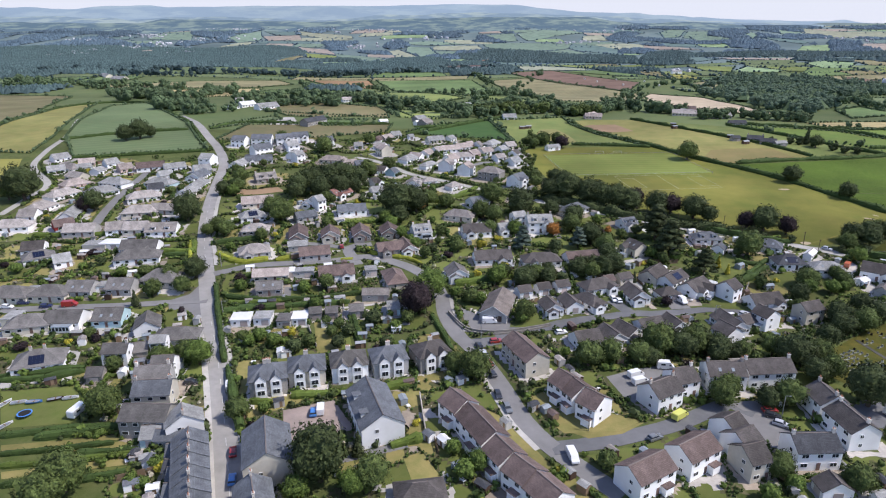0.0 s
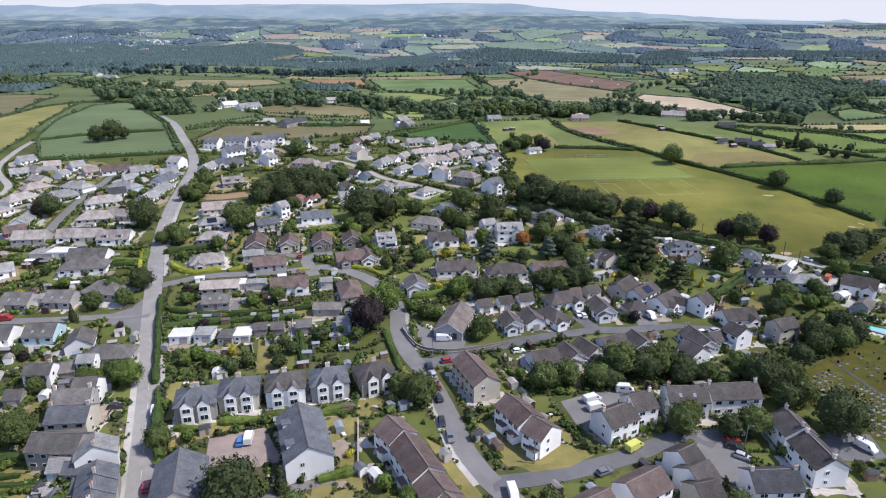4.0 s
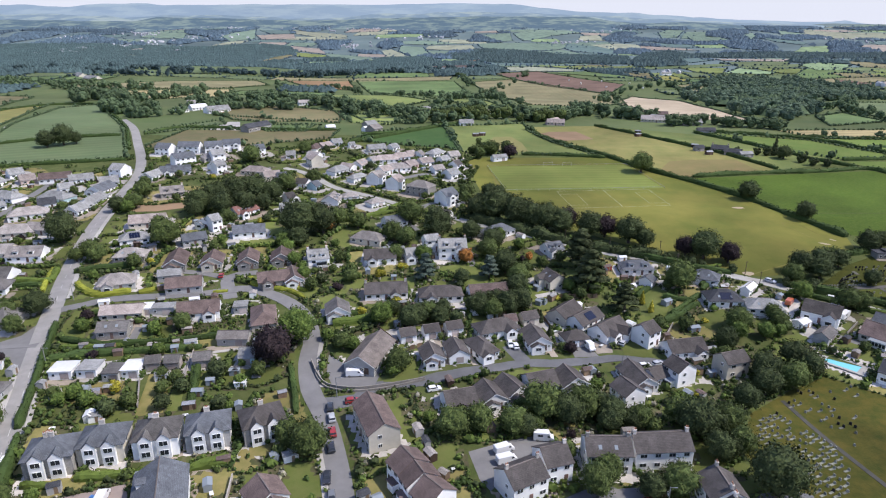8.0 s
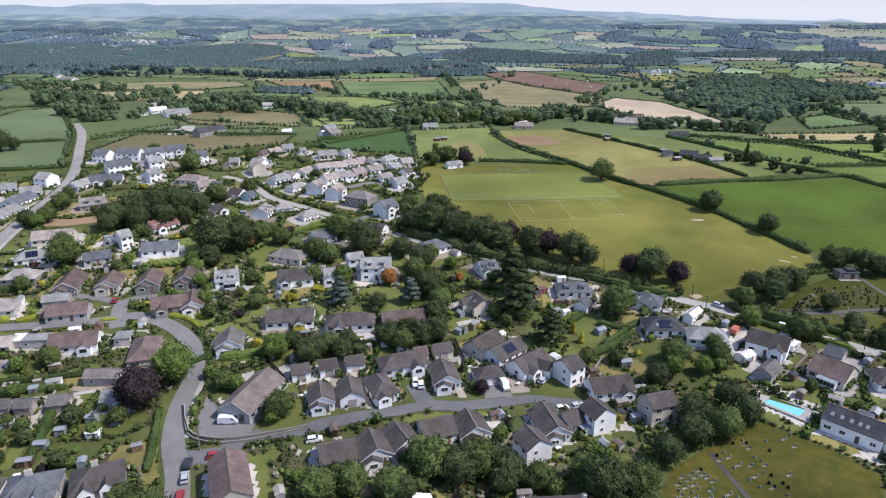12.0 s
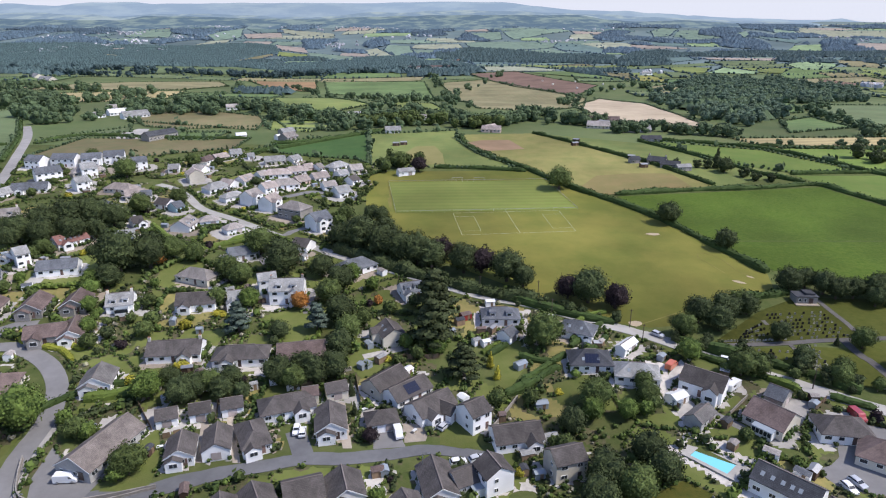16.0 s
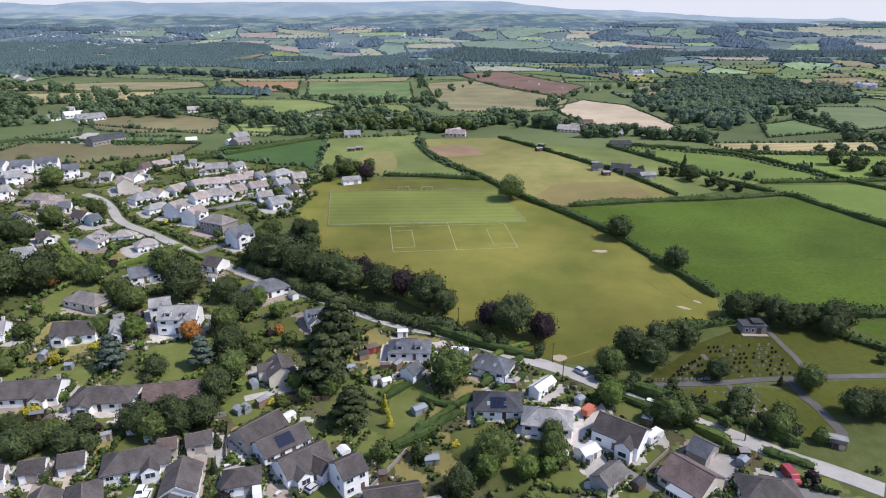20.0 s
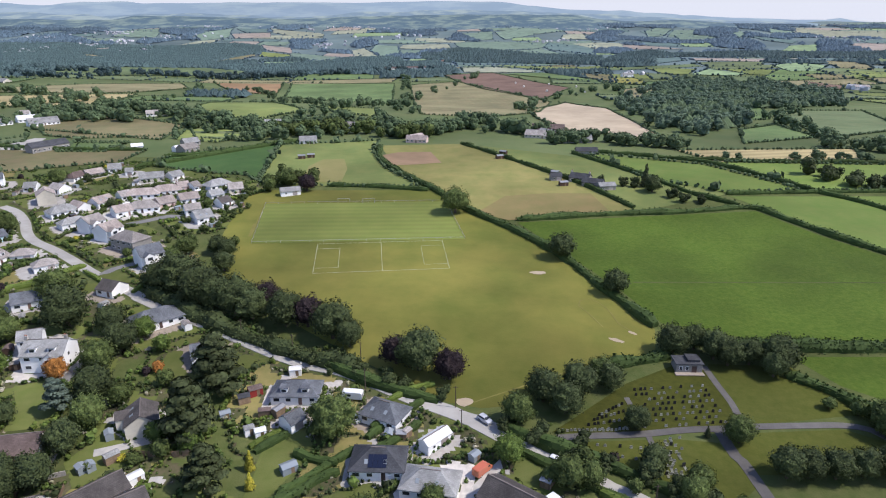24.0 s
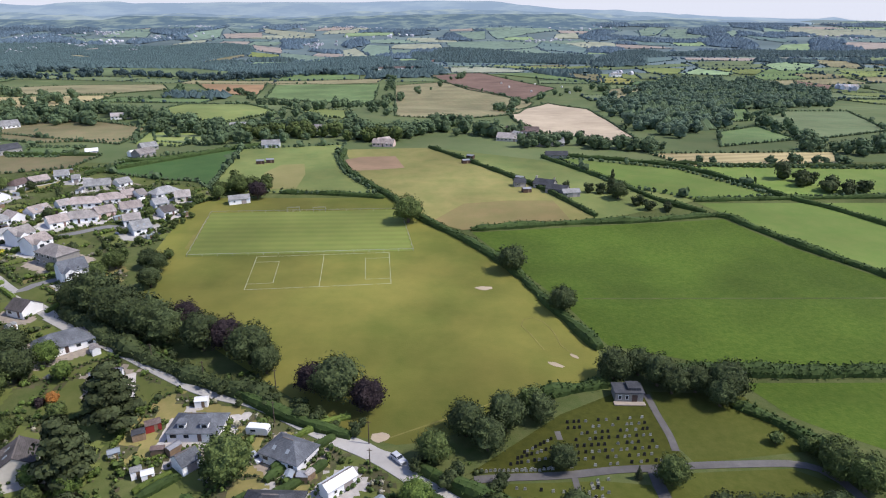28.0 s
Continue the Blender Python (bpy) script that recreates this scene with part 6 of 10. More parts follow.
house(-187.9, 359.5, -21, 17.0, 9.0, "h", 1, "w", "L")
house(-187.1, 340.9, 39, 16.6, 9.0, "h", 1, "w", "L")
house(-206.1, 336.7, 64, 17.0, 9.0, "h", 1, "w", "G")
house(-205.5, 314.4, 79, 15.9, 9.0, "h", 1, "w", "G")
house(-204.3, 303.6, 6, 8.2, 9.0, "g", 1, "w", "G")
house(-184.0, 303.5, -77, 17.0, 7.8, "g", 1, "w", "L")
house(-179.7, 289.4, 40, 8.8, 7.8, "g", 1, "r", "B")
house(-167.0, 281.6, 7, 14.1, 9.0, "g", 1, "g", "G")
house(-151.2, 282.6, 16, 8.1, 9.0, "g", 1, "w", "G")
house(-141.1, 282.1, 5, 10.8, 9.0, "g", 1, "c", "G")
house(-128.0, 278.9, 7, 13.6, 9.5, "g", 1, "w", "G", "d")
house(-149.4, 305.1, 13, 17.0, 9.0, "h", 1, "c", "G")
house(-158.3, 329.2, 28, 17.0, 9.0, "h", 1, "w", "G")
house(-160.4, 357.1, -16, 17.0, 9.0, "h", 1, "t", "L")
house(-165.8, 375.3, 41, 7.6, 7.8, "g", 1, "w", "L")
house(-167.0, 393.5, 31, 12.9, 7.8, "g", 1, "w", "L")
house(-159.0, 345.7, 32, 8.2, 7.8, "g", 1, "w", "D")
house(-144.0, 371.2, 85, 15.4, 9.0, "g", 1, "w", "S", "E")
house(-149.7, 405.1, -16, 8.6, 9.0, "g", 2, "w", "L")
house(-147.4, 386.4, 30, 10.0, 9.0, "g", 1, "w", "L")
house(-137.0, 348.9, 89, 16.2, 7.8, "g", 1, "w", "L", "E")
house(-136.2, 334.1, 80, 12.5, 7.8, "g", 1, "w", "L", "E")
house(-176.1, 260.1, 16, 8.7, 9.0, "g", 1, "w", "K")
house(-128.8, 258.1, 3, 15.3, 9.5, "g", 1, "w", "M", "p>")
house(-118.1, 409.0, 19, 17.0, 9.0, "g", 1, "w", "S", "p<")
house(-122.5, 432.4, 42, 13.2, 9.0, "g", 2, "w", "S")
house(-106.1, 444.6, 35, 17.0, 9.0, "h", 1, "c", "G")
house(-93.2, 412.4, 48, 6.5, 7, "g", 2, "w", "L")
house(-101.9, 362.5, 26, 11.7, 9.0, "g", 1, "s", "G", "dk")
house(-127.7, 399.3, 78, 13.5, 7.8, "g", 1, "w", "L", "E")
house(-156.3, 245.7, 35, 6.5, 8, "g", 1, "w", "L")
house(-125.7, 248.0, 12, 17.5, 9, "h", 1, "w", "M")
house(-168.5, 250.0, 35, 11.9, 8, "h", 1, "w", "M", "o")

house(47.7, 405.9, 41, 7.9, 9, "g", 1, "w", "L", "v")
house(50.6, 426.9, 55, 6.1, 7, "g", 1, "w", "K")
house(42.8, 438.6, 43, 6.7, 7, "g", 1, "w", "L")
house(37.6, 456.8, 54, 13.3, 8, "h", 1, "w", "L")
house(49.5, 450.1, 25, 7.4, 8, "g", 1, "c", "G")

house(-78.6, 252.1, 20, 12.6, 9, "h", 1, "g", "G", "p")

# ---- vehicles ----
vehicle(16.8, 197.3, 4, "w", "van")
vehicle(70.7, 316.5, -32, "r", "car")
vehicle(-60.6, 158.3, 107, "w", "van")
vehicle(-58.5, 152.9, 107, "r", "car")
vehicle(-51.4, 130.8, 107, "r", "car")
vehicle(-48.7, 121.4, 103, "b", "car")
vehicle(-34.4, 146.4, 97, "b", "car")
vehicle(-32.6, 147.4, 97, "w", "van")
vehicle(17.9, 184.0, 14, "r", "car")
vehicle(12.3, 181.0, 100, "k", "car")
vehicle(16.0, 154.0, -83, "k", "car")
vehicle(18.1, 147.8, -78, "g", "car")
vehicle(32.0, 128.5, -83, "w", "van")
vehicle(63.9, 144.5, 36, "y", "van")
vehicle(64.5, 216.1, -84, "w", "car")
vehicle(18.9, 200.4, -22, "w", "van")
vehicle(-72.4, 160.5, 8, "k", "car")
vehicle(89.1, 144.9, -25, "k", "car")
vehicle(89.5, 147.4, 1, "r", "car")
vehicle(89.5, 141.2, -35, "s", "car")
vehicle(-142.3, 209.0, 14, "n", "car")
vehicle(-134.0, 209.7, 10, "r", "van")
vehicle(-152.0, 211.9, 7, "n", "car")
vehicle(-156.1, 208.8, -1, "w", "car")
vehicle(-43.3, 262.1, 101, "r", "car")
vehicle(68.3, 169.4, -5, "w", "camper")
vehicle(57.8, 164.5, 24, "w", "van")
vehicle(58.1, 160.7, 20, "w", "van")
vehicle(105.2, 206.4, 15, "w", "car")
vehicle(109.7, 207.6, 25, "s", "car")
vehicle(121.7, 144.7, -62, "w", "van")
vehicle(137.1, 262.5, -44, "s", "car")
vehicle(181.7, 233.0, 39, "w", "caravan")
vehicle(208.4, 220.0, -85, "r", "van")
vehicle(168.4, 243.8, 48, "o", "van")
vehicle(100.2, 219.9, -68, "k", "car")
vehicle(101.8, 219.2, 55, "s", "car")
vehicle(66.1, 215.4, 97, "w", "car")
vehicle(90.0, 216.3, -73, "w", "camper")
vehicle(135.5, 271.2, -7, "w", "caravan")
vehicle(170.0, 261.7, -48, "s", "car")
vehicle(185.6, 246.5, -31, "w", "car")
vehicle(88.7, 258.7, 50, "w", "camper")
vehicle(13.4, 176.4, 106, "s", "car")
vehicle(15.2, 164.6, 106, "k", "car")
vehicle(14.6, 170.4, 106, "r", "car")
vehicle(40.3, 190.5, 17, "w", "car")
vehicle(54.4, 135.6, 24, "g", "car")
vehicle(191.8, 195.3, -79, "w", "car")
vehicle(194.6, 196.8, -71, "s", "car")

# ---- trees ----
tree("dark", -22.2, 306.3, 8.9)
tree("dark", -12.2, 310.2, 6.8)
tree("broad", -59.1, 319.8, 3.5)
tree("light", -26.4, 293.1, 3.5)
tree("orange", -11.0, 312.6, 3.4)
tree("broad", 3.1, 316.6, 4.3)
tree("light", -23.6, 286.8, 3.4)
tree("light", -17.8, 275.4, 3.1)
tree("light", -10.9, 261.0, 3.1)
tree("broad", -6.4, 252.3, 2.8)
tree("broad", 0.1, 279.6, 2.8)
tree("broad", 6.6, 267.0, 2.8)
tree("broad", 7.6, 259.3, 3.0)
tree("purple_bush", 3.6, 252.7, 2.5)
tree("dark", -2.4, 249.4, 1.2)
tree("broad", 23.2, 282.1, 3.5)
tree("blue", 36.1, 262.9, 4.6)
tree("light", 34.5, 280.4, 3.9)
tree("broad", 20.3, 302.7, 4.9)
tree("broad", 27.0, 324.2, 6.2)
tree("dark", 40.3, 307.1, 7.6)
tree("broad", 26.4, 298.2, 4.4)
tree("dark", 55.6, 304.5, 4.8)
tree("dark", 64.3, 292.8, 5.4)
tree("broad", 61.6, 284.3, 4.8)
tree("dark", 67.7, 270.1, 5.3)
tree("broad", 71.7, 259.5, 4.7)
tree("dark", 70.3, 250.4, 4.5)
tree("light", 67.2, 300.9, 3.8)
tree("orange", 52.2, 279.6, 3.4)
tree("blue", 60.9, 264.7, 4.1)
tree("dark", 50.1, 259.7, 3.3)
tree("light", 75.9, 293.7, 2.9)
tree("purple_bush", 76.1, 282.3, 2.0)
tree("orange", 78.9, 283.2, 1.8)
tree("broad", 83.4, 277.0, 2.5)
tree("pine", 98.5, 275.0, 8.1, 0.85)
tree("pine", 98.4, 255.3, 8.2, 0.85)
tree("broad", 75.2, 268.7, 3.2)
tree("light", 90.3, 255.0, 2.8)
tree("broad", 93.7, 249.2, 2.6)
tree("dark", 70.3, 239.2, 4.6)
tree("light", 100.0, 251.8, 3.0)
tree("light", 22.1, 227.7, 4.4)
tree("dark", 31.7, 226.1, 4.3)
tree("dark", 34.6, 229.2, 3.7)
tree("broad", 37.6, 231.3, 3.7)
tree("dark", 25.6, 234.2, 3.0)
tree("dark", 41.9, 228.5, 3.6)
tree("light", 5.5, 217.1, 2.2)
tree("broad", 11.3, 211.9, 3.0)
tree("light", 14.7, 211.4, 2.6)
tree("broad", 29.4, 200.0, 4.0)
tree("light", 28.0, 197.8, 2.4)
tree("dark", 42.6, 234.1, 3.4)
tree("dark", 47.4, 228.2, 2.9)
tree("dark", 55.0, 236.3, 4.3)
tree("broad", 60.2, 233.9, 3.9)
tree("dark", 65.6, 236.9, 4.6)
tree("dark", 70.2, 239.6, 3.3)
tree("dark", 61.1, 240.9, 3.7)
tree("conifer", 76.4, 231.3, 1.4)
tree("conifer", 78.2, 223.2, 1.2)
tree("broad", 81.1, 214.6, 1.6)
tree("copper", 83.4, 213.2, 2.1)
tree("pine", 107.6, 240.0, 5.4, 0.85)
tree("gold_conifer", 115.5, 245.4, 1.5)
tree("gold_conifer", 117.1, 239.7, 1.3)
tree("gold_bush", 133.7, 232.6, 1.5)
tree("broad", 116.2, 228.3, 2.7)
tree("broad", 143.6, 228.8, 3.9)
tree("light", 140.7, 222.0, 3.4)
tree("broad", 157.3, 233.9, 3.0)
tree("dark", 134.2, 217.2, 3.9)
tree("broad", 131.5, 211.0, 2.4)
tree("light", 149.8, 222.2, 3.0)
tree("dark", 138.7, 198.8, 4.7)
tree("dark", 150.4, 205.9, 4.4)
tree("dark", 152.4, 199.8, 4.3)
tree("dark", 135.3, 191.3, 4.6)
tree("broad", 144.4, 194.3, 4.7)
tree("broad", 125.4, 228.8, 2.5)
tree("broad", 132.8, 256.8, 6.0)
tree("broad", 142.3, 227.3, 4.4)
tree("broad", 156.7, 228.3, 3.4)
tree("dark", -76.1, 331.4, 6.5)
tree("dark", -70.7, 340.3, 7.2)
tree("dark", -63.2, 347.0, 7.6)
tree("dark", -54.6, 351.8, 7.7)
tree("dark", -46.7, 353.0, 6.2)
tree("dark", -75.9, 325.9, 4.9)
tree("dark", -63.9, 328.5, 6.4)
tree("dark", -54.0, 332.6, 6.2)
tree("dark", -47.1, 337.9, 4.9)
tree("dark", -22.9, 308.6, 7.0)
tree("dark", -16.2, 320.1, 5.9)
tree("broad", -6.6, 318.4, 5.2)
tree("dark", -19.9, 293.8, 4.8)
tree("broad", -75.7, 290.9, 6.3)
tree("broad", -61.1, 316.5, 2.6)
tree("dark", -122.1, 294.3, 7.6)
tree("dark", -224.7, 333.1, 10.3)
tree("broad", -233.7, 333.6, 6.4)
tree("dark", -177.2, 313.8, 6.1)
tree("copper", -181.0, 312.2, 4.3)
tree("dark", -231.4, 490.7, 7.9)
tree("dark", -238.7, 482.6, 6.3)
tree("dark", -225.6, 496.3, 4.8)
tree("copper", -8.8, 204.0, 6.3)
tree("light", -3.6, 215.6, 6.3)
tree("light", -32.7, 115.7, 3.3)
tree("broad", -54.0, 144.3, 3.5)
tree("broad", -90.1, 145.9, 4.9)
tree("conifer", -109.8, 208.8, 1.8)
tree("broad", -86.0, 118.5, 5.7)
tree("broad", -88.0, 114.1, 5.0)
tree("broad", 52.2, 172.5, 4.2)
tree("broad", 60.8, 171.9, 4.0)
tree("broad", 44.9, 170.2, 4.5)
tree("broad", 69.0, 179.1, 5.5)
tree("dark", 76.2, 177.0, 4.7)
tree("dark", 84.7, 181.4, 4.0)
tree("dark", 63.7, 171.6, 3.2)
tree("dark", 86.1, 174.3, 3.6)
tree("dark", 92.3, 175.4, 3.1)
tree("dark", 108.3, 175.1, 4.2)
tree("dark", 113.8, 172.2, 3.7)
tree("dark", 114.2, 164.5, 3.4)
tree("broad", 77.4, 150.3, 4.3)
tree("broad", 95.9, 150.7, 4.3)
tree("dark", 118.0, 150.0, 6.8)
tree("broad", 10.1, 162.5, 5.0)
tree("dark", 72.7, 364.2, 4.0)
tree("broad", 66.4, 372.1, 2.9)
tree("dark", 204.5, 275.6, 4.0)
tree("broad", 215.1, 238.2, 3.2)
tree("broad", 186.9, 239.5, 4.1)
tree("broad", 191.5, 239.1, 3.4)
tree("dark", 207.3, 244.6, 3.2)
tree("dark", 238.1, 290.0, 4.9)
tree("dark", 254.3, 284.6, 5.5)
tree("broad", -80.1, 436.4, 6.3)
tree("broad", -43.2, 372.3, 5.8)
tree("broad", 164.6, 416.6, 6.6)
tree("dark", 206.1, 362.7, 5.6)
tree("dark", 219.5, 330.4, 4.9)
tree("conifer", 267.4, 460.0, 3.5)
tree("dark", 268.5, 449.9, 4.7)
tree("broad", 221.4, 231.7, 2.0)
tree("broad", 200.9, 237.2, 1.9)
tree("dark", 190.8, 264.8, 4.7)
tree("broad", 202.5, 278.5, 4.0)
tree("dark", 195.6, 272.7, 4.9)
tree("broad", 178.1, 261.1, 4.3)
tree("light", 174.7, 247.3, 3.7)
tree("dark", 207.1, 258.4, 3.4)
tree("broad", 229.9, 253.2, 3.8)
tree("conifer", 223.1, 255.0, 1.0)
tree("dark", 227.1, 293.0, 4.8)
tree("dark", 234.3, 295.0, 4.2)
tree("dark", 240.8, 286.5, 4.5)
tree("dark", 247.3, 287.0, 4.2)
tree("dark", 251.5, 281.1, 4.1)
tree("broad", 266.5, 255.3, 4.6)
tree("broad", 270.4, 251.3, 4.6)
tree("copper", 198.1, 245.7, 1.7)
tree("broad", 191.2, 245.2, 2.8)
tree("dark", 205.5, 241.7, 2.9)
tree("dark", 235.5, 241.5, 4.2)
tree("dark", 240.2, 241.4, 3.8)
tree("dark", 246.2, 241.3, 3.8)
tree("dark", 252.4, 241.8, 3.9)
tree("dark", 258.3, 241.7, 4.1)
tree("gold_conifer", 228.7, 286.4, 0.6)
tree("conifer", 226.7, 285.9, 0.6)
tree("conifer", 231.1, 285.9, 0.6)
tree("light_bush", 186.3, 260.0, 0.5)
tree("broad", 264.8, 263.8, 2.2)
tree("broad", 258.8, 266.6, 1.8)
tree("dark", 144.8, 276.8, 2.3)
tree("broad", 268.2, 259.2, 4.0)
tree("broad", 273.0, 253.6, 3.3)
tree("gold_bush", 28.3, 123.9, 1.6)
tree("broad", 39.7, 125.0, 2.7)
tree("light", 8.8, 124.5, 3.0)
tree("light", 12.6, 130.1, 2.5)
tree("light", 5.4, 122.0, 2.7)
tree("light", 2.9, 130.5, 2.2)
tree("broad", -83.9, 303.7, 4.4)
tree("broad", -117.6, 472.7, 4.8)
tree("broad", -51.5, 463.2, 4.6)
tree("broad", -31.5, 388.8, 4.6)
tree("dark", -117.3, 333.7, 4.2)
tree("broad", -102.2, 278.0, 4.2)
tree("broad", -97.3, 274.6, 4.1)
tree("dark", -95.9, 231.3, 4.6)
tree("broad", -104.9, 228.6, 3.6)
tree("broad", -97.1, 219.4, 3.5)
tree("broad", -106.7, 217.2, 3.5)
tree("light", -73.5, 170.8, 4.4)
tree("broad", -78.4, 174.4, 3.3)
tree("broad", -85.7, 171.1, 3.3)
tree("broad", -97.5, 166.9, 2.9)
tree("dark", -45.9, 177.2, 2.8)
tree("broad", -42.3, 181.4, 2.4)
tree("dark", -23.0, 196.0, 2.9)
tree("broad", -34.2, 193.4, 2.1)
tree("broad", -11.5, 197.0, 2.5)
tree("light", -58.5, 184.8, 2.5)
tree("light", -61.4, 181.8, 2.1)
tree("broad", 4.3, 166.2, 3.7)
tree("broad", 81.0, 154.5, 3.8)
tree("dark", 89.8, 149.7, 3.4)
tree("broad", 79.1, 122.2, 3.6)
tree("broad", 94.8, 117.4, 3.8)
tree("broad", 72.7, 162.0, 2.9)
tree("dark", 185.8, 270.0, 5.0)

tree("dark", 60.0, 331.8, 6.1, 1.0)
tree("dark", 67.9, 330.1, 7.9, 1.0)
tree("dark", 78.5, 320.3, 8.0, 1.0)
tree("dark", 84.9, 317.4, 6.9, 1.0)
tree("dark", 91.1, 315.3, 7.2, 1.0)
tree("dark", 97.2, 312.4, 6.2, 1.0)
tree("copper", 100.9, 318.3, 5.4, 1.0)
tree("dark", 109.5, 308.0, 6.4, 1.0)
tree("copper", 116.3, 307.8, 5.5, 1.0)
tree("dark", 125.4, 300.9, 6.5, 1.0)
tree("dark", 131.1, 296.3, 4.7, 1.0)
tree("copper", 145.9, 287.5, 4.7, 1.0)
tree("dark", 152.5, 284.3, 6.6, 1.0)
tree("copper", 161.1, 280.0, 4.8, 1.0)
tree("dark", 68.0, 367.1, 4.1)
tree("dark", 76.1, 349.8, 4.2)
tree("broad", 55.7, 366.3, 4.1)
tree("broad", 54.9, 355.1, 3.8)
tree("broad", 74.8, 460.4, 5.3)
tree("copper", 87.0, 451.6, 4.8)
tree("broad", 67.6, 450.5, 4.0)
tree("broad", 72.2, 376.0, 2.2)

tree("dark", -28.2, 121.3, 6.9, 1.2)
tree("broad", -15.9, 119.6, 4.5)
tree("conifer", -20.4, 129.9, 1.9)
tree("light", -20.3, 117.6, 3.3)

tree("dark", 108.3, 172.1, 5.9)
tree("dark", 110.5, 163.0, 4.1)
tree("broad", 105.5, 178.4, 3.9)
tree("broad", 80.4, 180.0, 5.1)
tree("dark", 87.6, 177.0, 4.4)
tree("dark", 73.4, 180.5, 3.7)
tree("broad", 94.6, 176.0, 3.5)

tree("broad", -115.0, 358.4, 4.9)
tree("broad", -110.6, 338.7, 4.3)
tree("light", -111.0, 331.5, 3.4)
tree("broad", -124.2, 381.1, 3.5)
tree("light", -90.5, 257.7, 2.2)
tree("broad", -79.9, 269.0, 3.2)
tree("broad", -105.7, 274.3, 3.2)

tree("broad", 212.4, 234.6, 3.5)
tree("broad", -43.2, 222.2, 3.4)
tree("light", -51.2, 219.4, 2.6)
tree("light", -53.6, 181.5, 2.6)
tree("broad", -35.8, 187.5, 2.2)
tree("purple_bush", -78.2, 229.1, 2.7)

tree("broad", 116.8, 173.6, 4.6)
tree("dark", 126.6, 184.5, 4.2)
tree("broad", 116.5, 164.9, 4.1)

# ---- hedges ----
hedge([(56.1, 330.1), (81.6, 311.2), (103.8, 297.7), (122.7, 288.4), (134.8, 285.4)], 4.5, 3.2, "leaf_dark", 2, "thick dark undergrowth beneath roadside trees", wild=0.4)
hedge([(113.4, 252.2), (117.0, 255.6), (119.5, 258.4)], 1.8, 1.5, "hedge_light", 1.2, "clipped green hedge beside a garden")
hedge([(141.1, 255.4), (145.8, 260.7), (149.1, 263.9)], 1.8, 1.5, "hedge", 1.2, "clipped green hedge beside a garden")
hedge([(19.3, 336.5), (33.0, 326.9)], 1.5, 1.3, "hedge_light", 1.2, "bright clipped front garden hedge")
hedge([(23.6, 348.3), (38.3, 335.9)], 1.5, 1.3, "hedge_light", 1.2, "bright clipped front garden hedge")
hedge([(-9.8, 353.7), (-1.9, 358.6), (11.5, 354.6)], 1.6, 1.4, "hedge", 1.2, "dark clipped garden hedge")
hedge([(14.4, 319.2), (18.2, 325.3)], 1.5, 1.3, "hedge_light", 1.2, "bright clipped garden hedge")
hedge([(50.1, 330.1), (51.5, 339.4)], 1.5, 1.3, "hedge_light", 1.2, "clipped hedge beside an estate road")
hedge([(-77.7, 203.9), (-63.6, 207.1), (-48.6, 209.3), (-33.2, 211.6)], 2.6, 1.7, "hedge", 1.2, "thick overgrown hedge along a back lane")
hedge([(-77.3, 210.5), (-64.7, 210.6), (-51.6, 213.6), (-38.2, 216.4)], 1.6, 1.5, "hedge_light", 1, "clipped green hedge behind a garden")
hedge([(-32.2, 201.5), (-29.6, 193.4), (-25.9, 181.0)], 1.3, 1.3, "hedge", 1, "clipped hedge between back gardens")
hedge([(-41.7, 248.2), (-36.9, 249.5)], 1.4, 1.2, "hedge_gold", 1, "golden clipped hedge beside a road")
hedge([(-118.2, 251.6), (-106.9, 252.3)], 1.6, 1.7, "hedge", 1, "dark clipped hedge round a lawn")
hedge([(-103.9, 246.8), (-108.4, 259.4), (-110.5, 266.8)], 1.6, 1.7, "hedge_gold", 1, "golden clipped hedge beside a road")
hedge([(5.6, 226.4), (10.6, 227.6), (15.9, 229.4), (19.6, 231.1)], 2.2, 1.9, "hedge_light", 1.2, "tall clipped green hedge beside a garden")
hedge([(124.7, 250.3), (129.7, 248.1), (135.2, 246.9)], 2.0, 1.8, "hedge", 1.2, "dark clipped hedge between long gardens")
hedge([(118.3, 231.9), (125.9, 236.3), (131.6, 242.0), (136.0, 244.4)], 2.2, 1.9, "hedge", 1.2, "dark hedge between long gardens")
hedge([(193.4, 236.9), (196.5, 233.7), (199.3, 230.9)], 2.0, 1.8, "hedge_light", 1.2, "green hedge beside a drive")
hedge([(3.3, 230.3), (11.2, 228.4), (19.6, 228.6)], 1.6, 1.7, "hedge", 1.2, "clipped hedge round a forecourt bank")
hedge([(-100.9, 263.6), (-90.3, 267.3), (-78.9, 269.8)], 2.4, 2.0, "hedge", 1.5, "thick dark hedge behind a bungalow garden")
hedge([(-20.3, 252.3), (-13.9, 250.5), (-7.8, 245.1)], 2.0, 1.3, "hedge_gold", 1.2, "golden clipped hedge beside a drive")
hedge([(-31.4, 356.7), (-17.4, 341.0), (-1.3, 327.2), (8.8, 335.7), (21.1, 353.3)], 2.2, 1.6, "hedge_light", 1.2, "long clipped green hedge between gardens")
hedge([(114.8, 561.3), (118.2, 526.1), (135.1, 486.0), (153.3, 454.8), (168.9, 423.2), (191.3, 392.4), (206.4, 365.1), (214.5, 339.9), (220.9, 322.4), (226.6, 307.7)], 3.5, 2.2, "hedge", 2.5, "long overgrown field hedge between pastures", leaf=0.3, dens=0.5)
